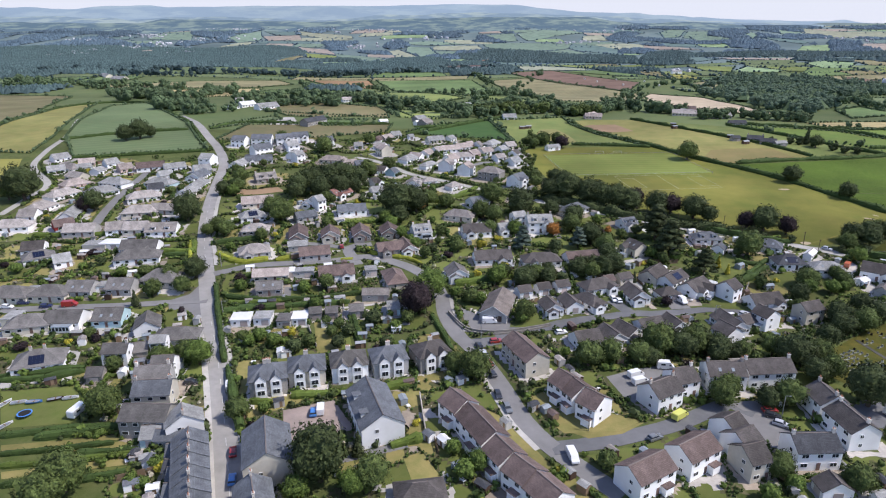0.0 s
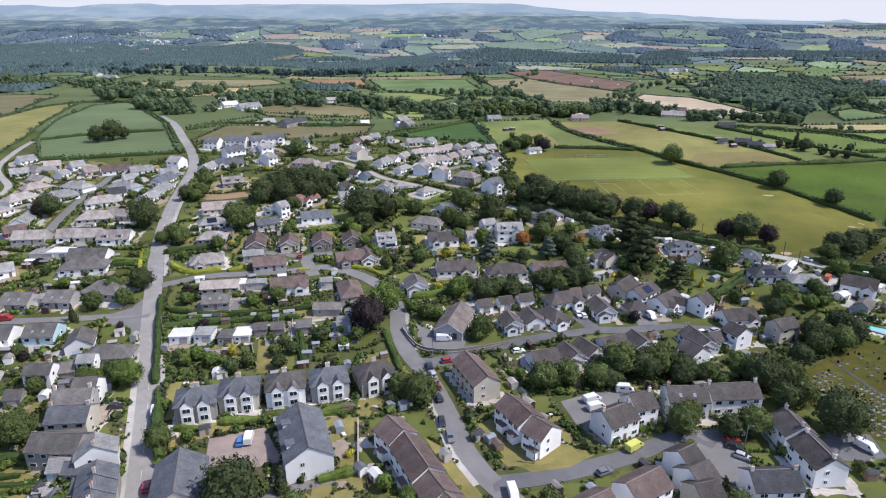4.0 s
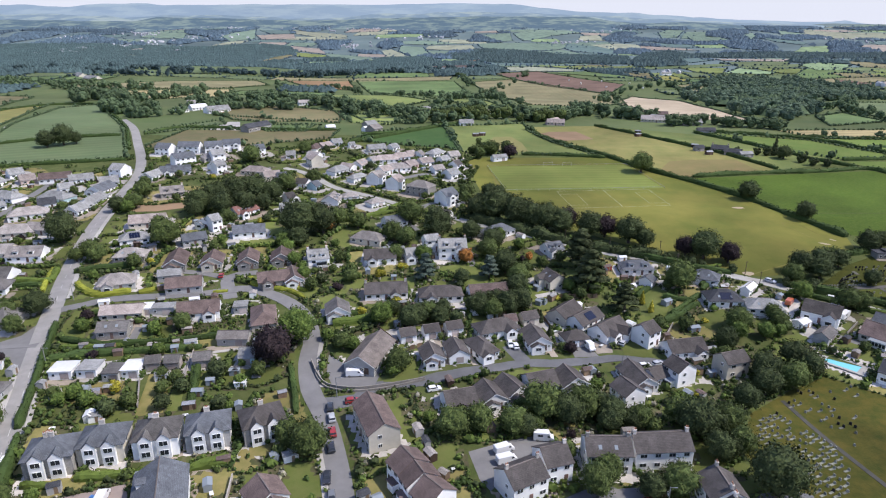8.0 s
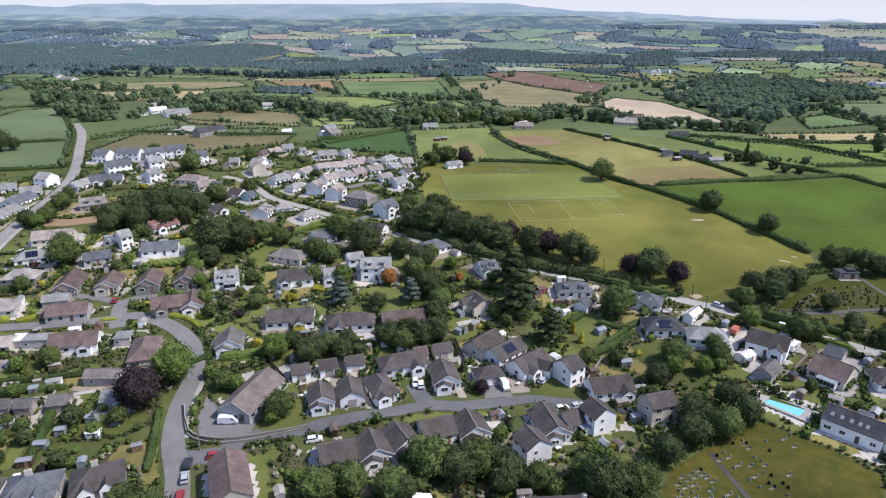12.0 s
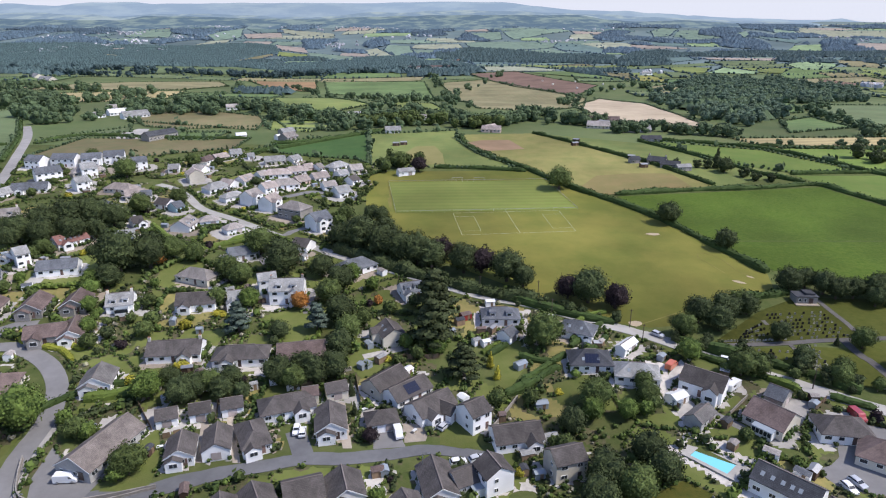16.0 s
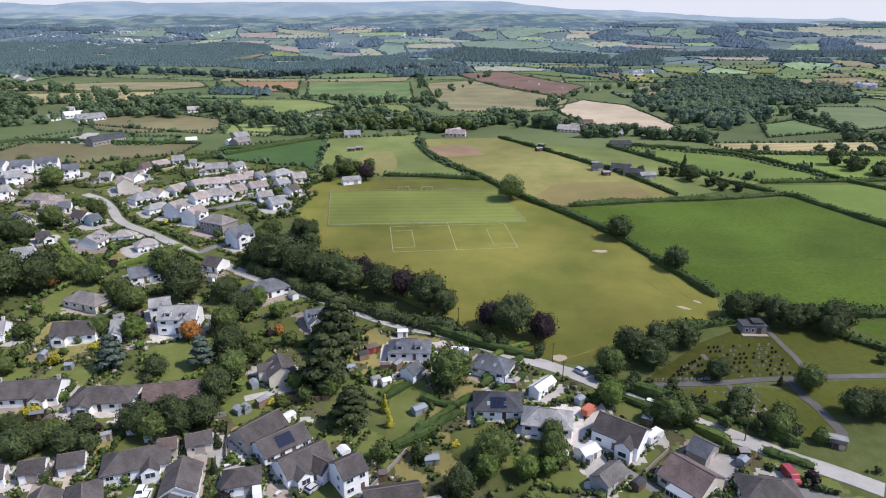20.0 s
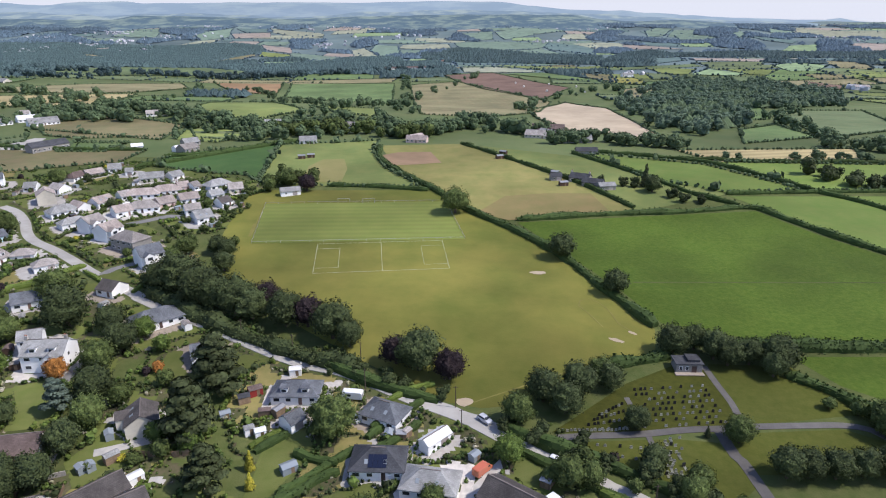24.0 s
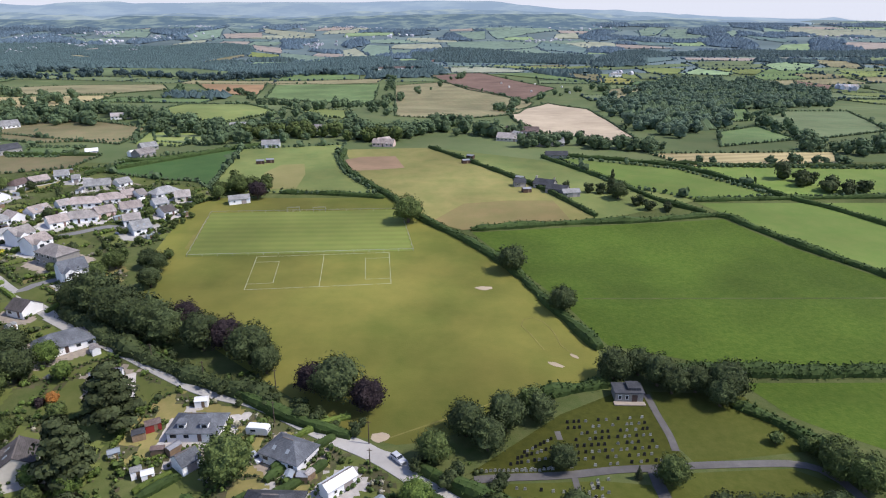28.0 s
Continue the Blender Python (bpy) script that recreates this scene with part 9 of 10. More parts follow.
def in_poly(poly, X, Y):
    """Which of many spots lie in an outline."""
    hit = np.zeros(X.shape, bool)
    for i in range(len(poly)):
        (x0, y0), (x1, y1) = poly[i - 1][:2], poly[i][:2]
        if y0 != y1:
            hit ^= ((y0 > Y) != (y1 > Y)) & (X < (x1 - x0) * (Y - y0) / (y1 - y0) + x0)
    return hit


M["bed"] = mat("planted_bed", (0.06, 0.079, 0.024), (0.112, 0.092, 0.058), 0.5, 0.95, 3.0, 0.8, 0.2)
M["paving"] = mat("pale_paving", (0.5, 0.465, 0.42), (0.36, 0.335, 0.305), 0.7, 0.9, 5, 0.2, 0.2)
SHRUBS = {"shrub": [], "leaf_light": [], "hedge": [], "hedge_light": [], "flower": [], "leaf_dark": []}
M["flower"] = leafy("flowering_shrubs", (0.4, 0.36, 0.3), (0.16, 0.17, 0.08), 0.5)
CELL = 1.1


def plots():
    """Every house has its plot: the land nearest to it, with lawn, beds and paving, and boundaries against its neighbours."""
    g = GARDEN
    homes = [f for f in HOUSES if f[1] < 520]
    nx, ny = 464, 386
    X, Y = np.meshgrid(-265 + CELL * np.arange(nx), 92 + CELL * np.arange(ny))
    D = np.full(X.shape, 99.0)
    who = np.full(X.shape, -1)
    for i, (fx, fy, c, s, a, b) in enumerate(homes):
        i0, j0 = int((fx + 265) / CELL), int((fy - 92) / CELL)
        w = np.s_[max(0, j0 - 22):max(0, j0 + 23), max(0, i0 - 22):max(0, i0 + 23)]
        x, y = X[w] - fx, Y[w] - fy
        u, v = np.maximum(np.abs(x * c + y * s) - a, 0), np.maximum(np.abs(y * c - x * s) - b, 0)
        d = np.hypot(u, v)
        better = d < D[w]
        D[w] = np.where(better, d, D[w])
        who[w] = np.where(better, i, who[w])
    free = (who >= 0) & (D > 0)
    for r in ROADS:
        i0, j0 = int((r.x + 265) / CELL), int((r.y - 92) / CELL)
        if -4 < i0 < nx + 4 and -4 < j0 < ny + 4:
            w = np.s_[max(0, j0 - 4):max(0, j0 + 5), max(0, i0 - 4):max(0, i0 + 5)]
            free[w] &= np.hypot(X[w] - r.x, Y[w] - r.y) > 4.0
    for name, pts in OUTLINE:
        if name in ("field", "pitch", "cemetery_lawn", "car_park", "yard", "forecourt", "soil", "lawn", "junction", "drive") and min(p[1] for p in pts) < 520:
            free &= ~in_poly(pts, X, Y)
    wild = free & (D >= 12.5)
    free &= D < 12.5
    edge = np.zeros(X.shape, bool)
    for ax in (0, 1):
        edge |= (np.roll(who, 1, ax) != who) | (np.roll(free, 1, ax) != free)
    cells = {}
    for j, i in zip(*np.nonzero(free)):
        cells.setdefault(who[j, i], []).append((j, i))
    pairs = {}
    for h, spots in cells.items():
        if len(spots) < 12:
            continue
        fx, fy, c, s, a, b = homes[h]
        lawn = g.choice(("lawn", "lawn", "lawn", "dry_lawn", "garden"))
        hard = g.choice(("paving", "gravel", "concrete", "paving"))
        ring, tone, front = g.uniform(0.7, 2.6), g.uniform(0, 50), g.choice((-1, 1))
        if fy > 285:
            ring = g.uniform(1.2, 4.6) if fy < 330 else g.uniform(2.0, 5.5)
        V, F, K, at_v = [], [], [], {}
        lift = 0.05 + max(0.0, math.hypot(fx - 90, fy - 60) - 280) * 0.0018
        for j, i in spots:
            q = []
            for dj, di in ((0, 0), (0, 1), (1, 1), (1, 0)):
                k = (j + dj, i + di)
                if k not in at_v:
                    at_v[k] = len(V)
                    x = -265 + CELL * (k[1] - 0.5 + 0.7 * noise.noise(Vector((k[1] * 0.9, k[0] * 0.9, 0.3))))
                    y = 92 + CELL * (k[0] - 0.5 + 0.7 * noise.noise(Vector((k[1] * 0.9, k[0] * 0.9, 7.3))))
                    V.append((x, y, terrain(x, y) + lift))
                q.append(at_v[k])
            F.append(q)
            x, y = X[j, i], Y[j, i]
            n = noise.noise(Vector((x * 0.16, y * 0.16, tone)))
            side = ((y - fy) * c - (x - fx) * s) * front
            if D[j, i] < ring or (D[j, i] < 5 and side > b and n > 0.12):
                K.append(1)
            elif edge[j, i] or n > (0.1 if fy < 285 else 0.2):
                K.append(2)
            else:
                K.append(0)
            if edge[j, i]:
                for jj, ii in ((j - 1, i), (j, i - 1), (j + 1, i), (j, i + 1)):
                    if 0 <= jj < ny and 0 <= ii < nx and who[jj, ii] != h:
                        pairs.setdefault((min(h, who[jj, ii]), max(h, who[jj, ii])), []).append((x, y))
                        break
                else:
                    pairs.setdefault((h, "end"), []).append((x, y))
            elif K[-1] == 2 and g.random() < 0.55 or K[-1] == 0 and g.random() < 0.012:
                r = g.choice((0.35, 0.45, 0.55, 0.7, 0.9, 1.2))
                SHRUBS[g.choice(("shrub", "shrub", "hedge", "leaf_light", "leaf_light", "flower", "leaf_dark"))].append(
                    (x + g.uniform(-0.5, 0.5), y + g.uniform(-0.5, 0.5), r))
        ob = data_ob("garden", V, F, M[lawn])
        ob.data.materials.append(M[hard])
        ob.data.materials.append(M["bed"])
        ob.data.polygons.foreach_set("material_index", K)
        tagged(ob, {"lawn": "green lawn with planted beds and pale paving round a house", "dry_lawn": "dry yellowing lawn with beds and paving round a house",
                    "garden": "rough garden grass with beds and paving round a house"}[lawn], "garden", kind="structure")
    # rough planting on the land between plots
    for j, i in zip(*np.nonzero(wild)):
        x, y = X[j, i], Y[j, i]
        if g.random() < 1.1 * noise.noise(Vector((x * 0.07, y * 0.07, 3.0))) - 0.05:
            SHRUBS[g.choice(("shrub", "hedge", "leaf_light", "leaf_dark"))].append((x + g.uniform(-0.6, 0.6), y + g.uniform(-0.6, 0.6),
                                                                                     g.choice((0.6, 0.8, 1.0, 1.3))))
    fences = 0
    for key, spots in pairs.items():
        kind = g.random()
        if kind < 0.12:
            continue
        P = np.array(spots)
        m = P.mean(0)
        dist = math.hypot(m[0] - 90, m[1] - 60)
        if kind < 0.3 and dist < 200 and len(P) > 4 and key[1] != "end" and fences < 75:
            ax = np.linalg.svd(P - m)[2][0]
            t = (P - m) @ ax
            a, b = m + ax * t.min(), m + ax * t.max()
            if 4 < t.max() - t.min() < 22 and all(clear(*(a + (b - a) * u), 0.2, 3.4) for u in (0, 0.25, 0.5, 0.75, 1)):
                fences += 1
                if kind < 0.22:
                    fence(a, b, g.choice((1.3, 1.5, 1.7)))
                else:
                    low_wall(a, b, g.uniform(0.6, 1.3))
                continue
        leafs = g.choice(("hedge", "hedge", "shrub", "hedge_light", "leaf_dark"))
        tall = g.choice((0.6, 0.7, 0.8, 0.95, 1.2))
        gap = 0.0 if dist < 240 else 0.1
        tall *= 1.0 if dist < 240 else 1.25
        for x, y in spots:
            if g.random() > gap:
                SHRUBS[leafs if g.random() < 0.85 else "leaf_light"].append((x + g.uniform(-0.3, 0.3), y + g.uniform(-0.3, 0.3), tall * g.uniform(0.8, 1.25)))
                if g.random() < (0.05 if dist < 220 else 0.1):
                    SHRUBS[g.choice(("shrub", "leaf_dark", "leaf_light"))].append((x, y, g.uniform(1.2, 2.2)))
    for fx, fy, c, s, a, b in homes:
        dist = math.hypot(fx - 90, fy - 60)
        r = rect(fx, fy, c, s, a + 0.4, a + 3.0, -b - 7, b)
        if all_clear(r, 0.1) and g.random() < 0.7:
            patch("drive", r, M[g.choice(("concrete", "gravel", "asphalt", "paving"))], 0.09, 6, "pale paved drive beside a house", "drive")
        for _ in range(3 if dist < 230 else 2 if dist < 330 else 1):
            u, v = g.uniform(-a - 3, a + 3), g.choice((-1, 1)) * (b + g.uniform(3.5, 10))
            x, y = fx + u * c - v * s, fy + u * s + v * c
            turn = math.degrees(math.atan2(s, c)) + g.choice((0, 90, 8))
            if clear(x, y, 1.6, 4.6):
                k = g.random()
                if k < 0.5:
                    shed(x, y, turn, g.uniform(1.8, 3.6), g.uniform(1.5, 2.3), g.uniform(1.7, 2.1), g.choice((M["wood"], M["wood"], M["dark_shed"], WALL["g"][0])),
                         g.choice((M["metal"], ROOF["D"][0], ROOF["L"][0], ROOF["B"][0], ROOF["G"][0])), "small timber garden shed with felt roof")
                elif k < 0.66:
                    shed(x, y, turn, g.uniform(2, 3), 1.9, 1.7, M["skylight"], M["skylight"], "small glass greenhouse in a garden", "greenhouse")
                elif k < 0.8:
                    shed(x, y, turn, g.uniform(2.6, 3.8), 2.3, 1.9, WALL["w"][0], ROOF[g.choice("WLGS")][0], "white garden outbuilding with pale roof", "outbuilding")
                elif dist < 175:
                    table_set(x, y, turn)
        for _ in range(3 if 95 < dist < 330 else 2):
            u, v = g.uniform(-a - 8, a + 8), g.choice((-1, 1)) * (b + g.uniform(4, 12))
            x, y = fx + u * c - v * s, fy + u * s + v * c
            if dist < 470 and clear(x, y, 1.5, 6) and g.random() < (0.6 if dist < 330 else 0.9) and not within(FIELDS, x, y):
                tree(g.choice(("broad", "light", "broad", "dark", "bush", "light_bush", "purple_bush", "gold_bush")), x, y, g.uniform(1.2, 2.7))
    names = {"shrub": "mixed green garden shrubs and boundary hedges", "leaf_light": "bright green garden shrubs and plants",
             "hedge": "dark green clipped hedges between gardens", "hedge_light": "light green clipped hedges between gardens",
             "flower": "pale flowering garden shrubs in beds", "leaf_dark": "dark evergreen hedges and shrubs between gardens"}
    for k, spots in SHRUBS.items():
        near = [q for q in spots if math.hypot(q[0] - 90, q[1] - 60) < 240]
        far = [q for q in spots if math.hypot(q[0] - 90, q[1] - 60) >= 240]
        wood("garden_shrubs", near, names[k], k, per=0, leaves=9, leaf=0.26, seed=len(near))
        wood("garden_shrubs", far, names[k], k, per=0, leaves=4, leaf=0.3, seed=len(far))


FIELDS = [boxed(p) for n, p in OUTLINE if n in ("field", "pitch", "cemetery_lawn")]
M["dark_shed"] = mat("creosoted_boards", (0.085, 0.055, 0.04), (0.06, 0.04, 0.03), 1.5, 0.9, 6, 0.3, 0.3)
M["plastic"] = mat("white_garden_plastic", (0.75, 0.75, 0.73), (0.66, 0.66, 0.64), 2, 0.5, 6, 0, 0.05)


def table_set(x, y, turn):
    """A white garden table with its top and four legs."""
    ob = tagged(new("garden_table"), "white garden table standing on a patio or lawn", "table")
    ob.matrix_basis = Matrix.Translation((x, y, terrain(x, y) + 0.06)) @ Matrix.Rotation(radians(turn), 4, "Z")
    piece("tabletop", ("gt_top",), lambda: box_bm(1.5, 0.9, 0.05, 0, 0, 0.68), M["plastic"], ob, Matrix.Identity(4))
    for sx in (-1, 1):
        for sy in (-1, 1):
            piece("leg", ("gt_leg",), lambda: box_bm(0.07, 0.07, 0.68, 0, 0, 0), M["plastic"], ob, Matrix.Translation((sx * 0.65, sy * 0.36, 0)))
    return ob


plots()

# ---- the sports ground ----
M["chalk"] = mat("white_line_marking", (0.42, 0.43, 0.32), (0.3, 0.32, 0.2), 0.6, 0.9, 4, 0.1, 0)
M["rail"] = mat("white_rail_paint", (0.4, 0.41, 0.36), None, 2, 0.7, 5, 0.1, 0)


def marking(pts, width=0.17, closed=False):
    pts = list(pts) + ([pts[0]] if closed else [])
    for a, b in zip(pts, pts[1:]):
        ribbon("pitch_marking", [a, b], width, M["chalk"], 0.13, 6, 0.02, "faded white painted line on the grass", "line")


TL, TR, BR, BL = (106.3, 377.7), (158.6, 382.0), (161.6, 352.7), (110.0, 347.5)


def at(u, v):
    return between(between(TL, TR, u), between(BL, BR, u), v)


marking([TL, TR, BR, BL], closed=True)
marking([at(0.505, 0), at(0.505, 1)])
marking([at(0, 0.18), at(0.18, 0.18), at(0.18, 0.84), at(0, 0.84)])
marking([at(1, 0.18), at(0.82, 0.18), at(0.82, 0.84), at(1, 0.84)])


def rail_fence(pts, h=1.0, gap=3.0, label="low white rail fence round a football pitch"):
    """Posts with one rail, along a line."""
    line = smooth_line(pts, gap)
    ob = tagged(new("rail_fence"), label, "fence")
    for i, p in enumerate(line):
        z = terrain(p.x, p.y)
        piece("post", ("rpost", h), lambda: box_bm(0.12, 0.12, h + 0.1, 0, 0, -0.1), M["rail"], ob, Matrix.Translation((p.x, p.y, z)))
    for a, b in zip(line, line[1:]):
        d = b - a
        L = d.length
        m = Matrix.Translation(((a.x + b.x) / 2, (a.y + b.y) / 2, (terrain(a.x, a.y) + terrain(b.x, b.y)) / 2 + h - 0.1)) @ \
            Matrix.Rotation(math.atan2(d.y, d.x), 4, "Z")
        piece("rail", ("rrail", round(L, 1)), lambda: box_bm(L, 0.08, 0.12), M["rail"], ob, m)
    return ob


for a, b in (((70.8, 429.2), (159.9, 433.7)), ((159.9, 433.7), (168.4, 383.9)), ((168.4, 383.9), (78.3, 378.1)), ((78.3, 378.1), (70.8, 429.2))):
    rail_fence([a, b], gap=6.0)


def goal(x, y, turn):
    ob = tagged(new("football_goal"), "white framed football goal with net", "goal")
    ob.matrix_basis = Matrix.Translation((x, y, terrain(x, y))) @ Matrix.Rotation(radians(turn), 4, "Z")
    for sx in (-1, 1):
        part("post", box_bm(0.14, 0.14, 2.4, sx * 2.9, 0, 0), M["rail"], ob)
        part("side_bar", box_bm(0.1, 1.6, 0.1, sx * 2.9, 0.8, 0), M["rail"], ob)
    part("crossbar", box_bm(5.9, 0.14, 0.14, 0, 0, 2.33), M["rail"], ob)
    part("back_bar", box_bm(5.9, 0.1, 0.1, 0, 1.6, 0), M["rail"], ob)


goal(109.4, 431.0, 5)
goal(121.7, 431.0, 5)

# worn bare patches and the practice green with its bunkers
def blob(name, x, y, rx, ry, turn, label, category, material="sand"):
    rng = random.Random(int(x * 10))
    c, s = math.cos(radians(turn)), math.sin(radians(turn))
    pts = []
    for i in range(14):
        a, k = 2 * math.pi * i / 14, rng.uniform(0.75, 1.15)
        u, v = rx * k * math.cos(a), ry * k * math.sin(a)
        pts.append((x + u * c - v * s, y + u * s + v * c))
    return patch(name, pts, M[material], 0.12, 3, label, category)


M["worn"] = mat("worn_dry_grass", (0.2, 0.175, 0.055), (0.15, 0.145, 0.04), 0.4, 0.95, 3, 0.3, 0)
blob("bare_patch", 195.1, 348.5, 3.2, 1.5, 0, "pale bare patch worn in the grass", "soil")
blob("bunker", 212.6, 299.8, 2.4, 0.9, -35, "pale sand bunker in the grass", "bunker")
blob("bunker", 218.5, 304.1, 1.5, 0.7, -50, "pale sand bunker in the grass", "bunker")
blob("bare_patch", 165.2, 269.5, 2.6, 2.0, 10, "pale trodden ground at a field gateway", "soil")
ribbon("worn_path", [(210.2, 307.6), (207.3, 316.5), (205.1, 322.0), (206.2, 325.2), (209.3, 326.7), (212.2, 324.1), (214.7, 317.2), (215.6, 310.1), (218.4, 305.3)],
       0.4, M["worn"], 0.1, 2, 0.02, "thin pale worn line in the grass", "path")
ribbon("worn_path", [(167.6, 269.5), (179.8, 275.7), (197.6, 284.8), (207.1, 288.9)], 0.5, M["worn"], 0.1, 4, 0.02, "pale trodden path across the grass", "path")
ribbon("worn_path", [(73.0, 401.6), (75.2, 386.0), (71.4, 428.2)], 1.2, M["worn"], 0.11, 4, 0.02, "pale worn strip beside a pitch", "path")

# ---- the cemetery ----
CEM_PATHS = [
    [(187.1, 255.1), (194.8, 255.7), (207.4, 256.3), (219.0, 257.9), (228.0, 258.4), (237.2, 259.2), (250.2, 259.7), (259.1, 259.7),
     (264.5, 257.9), (267.2, 254.0), (268.6, 248.2)],
    [(234.0, 286.0), (234.4, 276.7), (234.8, 269.2), (234.4, 264.1)],
    [(227.1, 257.5), (227.0, 253.1), (227.2, 248.2), (228.0, 246.7), (228.5, 239.8), (228.8, 235.4), (223.8, 229.4)],
    [(208.0, 271.3), (208.2, 268.2)],
    [(209.2, 255.8), (209.2, 249.6)],
]
M["dark_path"] = mat("dark_path", (0.075, 0.072, 0.065), (0.055, 0.055, 0.05), 0.5, 0.9, 6, 0.2, 0)
M["tar_path"] = mat("grey_path", (0.129, 0.121, 0.113), (0.101, 0.095, 0.090), 0.5, 0.9, 6, 0.2, 0)
for i, p in enumerate(CEM_PATHS):
    w = (2.3, 1.8, 2.7, 1.4, 1.4)[i]
    ribbon("path", p, w, M["tar_path"], 0.1, 2.5, 0.1, "grey tarmac path through the cemetery", "path")
ribbon("path", [(138.7, 188.3), (140.6, 173.1), (143.1, 160.7), (146.0, 148.9)], 1.3, M["dark_path"], 0.1, 2.5, 0.1,
       "dark narrow path through the churchyard", "path")


M["slab"] = mat("weathered_grave_stone", (0.23, 0.23, 0.195), (0.13, 0.135, 0.1), 1.5, 0.9, 6, 0.3, 0.3)


def headstone_bm(w, h, arch):
    bm = bmesh.new()
    pts = [(-w / 2, 0), (w / 2, 0), (w / 2, h * 0.8)]
    pts += [(w / 2 * math.cos(a), h * 0.8 + h * 0.2 * math.sin(a)) for a in (0.6, 1.57, 2.54)] if arch else [(w / 2, h)]
    pts += [(-w / 2, h)] if not arch else []
    pts += [(-w / 2, h * 0.8)]
    f = bm.faces.new([bm.verts.new((x, 0, z)) for x, z in pts])
    r = bmesh.ops.extrude_face_region(bm, geom=[f])
    bmesh.ops.translate(bm, vec=(0, 0.14, 0), verts=[v for v in r["geom"] if isinstance(v, bmesh.types.BMVert)])
    box_bm(w + 0.1, 0.3, 0.1, 0, 0.07, -0.04, bm)
    bmesh.ops.recalc_face_normals(bm, faces=bm.faces)
    return bm


def gravestone(x, y, turn, dark, kerbed=False, arch=True):
    label = "black granite headstone on a grave" if dark else "pale grey stone headstone on a grave"
    ob = tagged(new("headstone", shared(("headstone", dark, arch), lambda: headstone_bm(0.66 if dark else 0.6, 0.8 if dark else 0.65, arch),
                M["headstone_dark" if dark else "headstone"])), label, "headstone", "cemetery graves")
    ob.matrix_basis = Matrix.Translation((x, y, terrain(x, y) + 0.09)) @ Matrix.Rotation(radians(turn), 4, "Z")
    if kerbed:
        g = tagged(new("grave_slab", shared(("grave_slab",), lambda: box_bm(0.6, 1.4, 0.12, 0, -0.83, -0.05), M["slab"])),
                   "pale stone grave kerb lying on the grass", "grave", "cemetery graves")
        g.matrix_basis = Matrix.Translation((x, y, terrain(x, y) + 0.05)) @ Matrix.Rotation(radians(turn), 4, "Z")


def graves():
    g = random.Random(91)
    blocks = [  # near-left, near-right, far-right, far-left corner, rows, per row, share of dark ones
        ((192.4, 256.8), (205.0, 257.1), (206.9, 270.6), (199.6, 264.2), 4, 8, 0.6),
        ((208.2, 257.6), (231.0, 259.9), (231.2, 277.8), (210.1, 275.6), 8, 13, 0.62),
        ((203.9, 242.2), (214.3, 239.8), (214.9, 250.5), (208.4, 253.1), 3, 5, 0.6),
        ((186.8, 247.8), (202.2, 241.5), (208.4, 253.1), (193.3, 253.8), 3, 6, 0.6),
    ]
    for a, b, c, d, rows, per, dark in blocks:
        for r in range(rows):
            u = (r + 0.4) / rows
            p, q = between(a, d, u), between(b, c, u)
            for k in range(per):
                if g.random() < 0.2:
                    continue
                x, y = between(p, q, (k + g.uniform(0.3, 0.7)) / per)
                gravestone(x, y, g.uniform(-6, 6), g.random() < dark, False, g.random() < 0.6)
    # pale kerbed graves below the path
    a, b, c, d = (211.8, 254.0), (217.3, 256.4), (213.0, 242.3), (208.8, 241.3)
    for r in range(6):
        for k in range(5):
            if g.random() < 0.8:
                p = between(between(a, d, (r + 0.5) / 6), between(b, c, (r + 0.5) / 6), (k + g.uniform(0.3, 0.7)) / 5)
                gravestone(p[0] + g.uniform(-0.6, 0.6), p[1] + g.uniform(-0.9, 0.9), g.uniform(-6, 6), g.random() < 0.15, g.random() < 0.35, g.random() < 0.6)
    a, b = (187.4, 257.4), (205.3, 257.8)
    for k in range(18):
        p = between(a, b, (k + 0.5) / 18)
        gravestone(p[0], p[1] + g.uniform(-0.3, 0.3), g.uniform(-6, 6), False)
    # the old churchyard, slabs in rows across its grass
    near, far = [(123.5, 175.5), (134.7, 183.5), (143.2, 163.3), (129.8, 141.4), (128.4, 153.5), (125.1, 162.8)], [(144.1, 193.9), (164.6, 194.1), (146.6, 166.7), (137.3, 184.7)]
    c, s = math.cos(radians(26)), math.sin(radians(26))
    for r in range(-17, 18):
        for k in range(-20, 21):
            x, y = 133 + r * 2.5 * c - k * 1.55 * s, 166 + r * 2.5 * s + k * 1.55 * c
            x, y = x + g.uniform(-0.3, 0.3), y + g.uniform(-0.25, 0.25)
            if inside(near, x, y) and g.random() < 0.8:
                gravestone(x, y, -64 + g.uniform(-5, 5), g.random() < 0.06, g.random() < 0.8, g.random() < 0.6)
            elif inside(far, x, y) and g.random() < 0.4:
                gravestone(x, y, -64 + g.uniform(-8, 8), g.random() < 0.35, g.random() < 0.4, True)


graves()


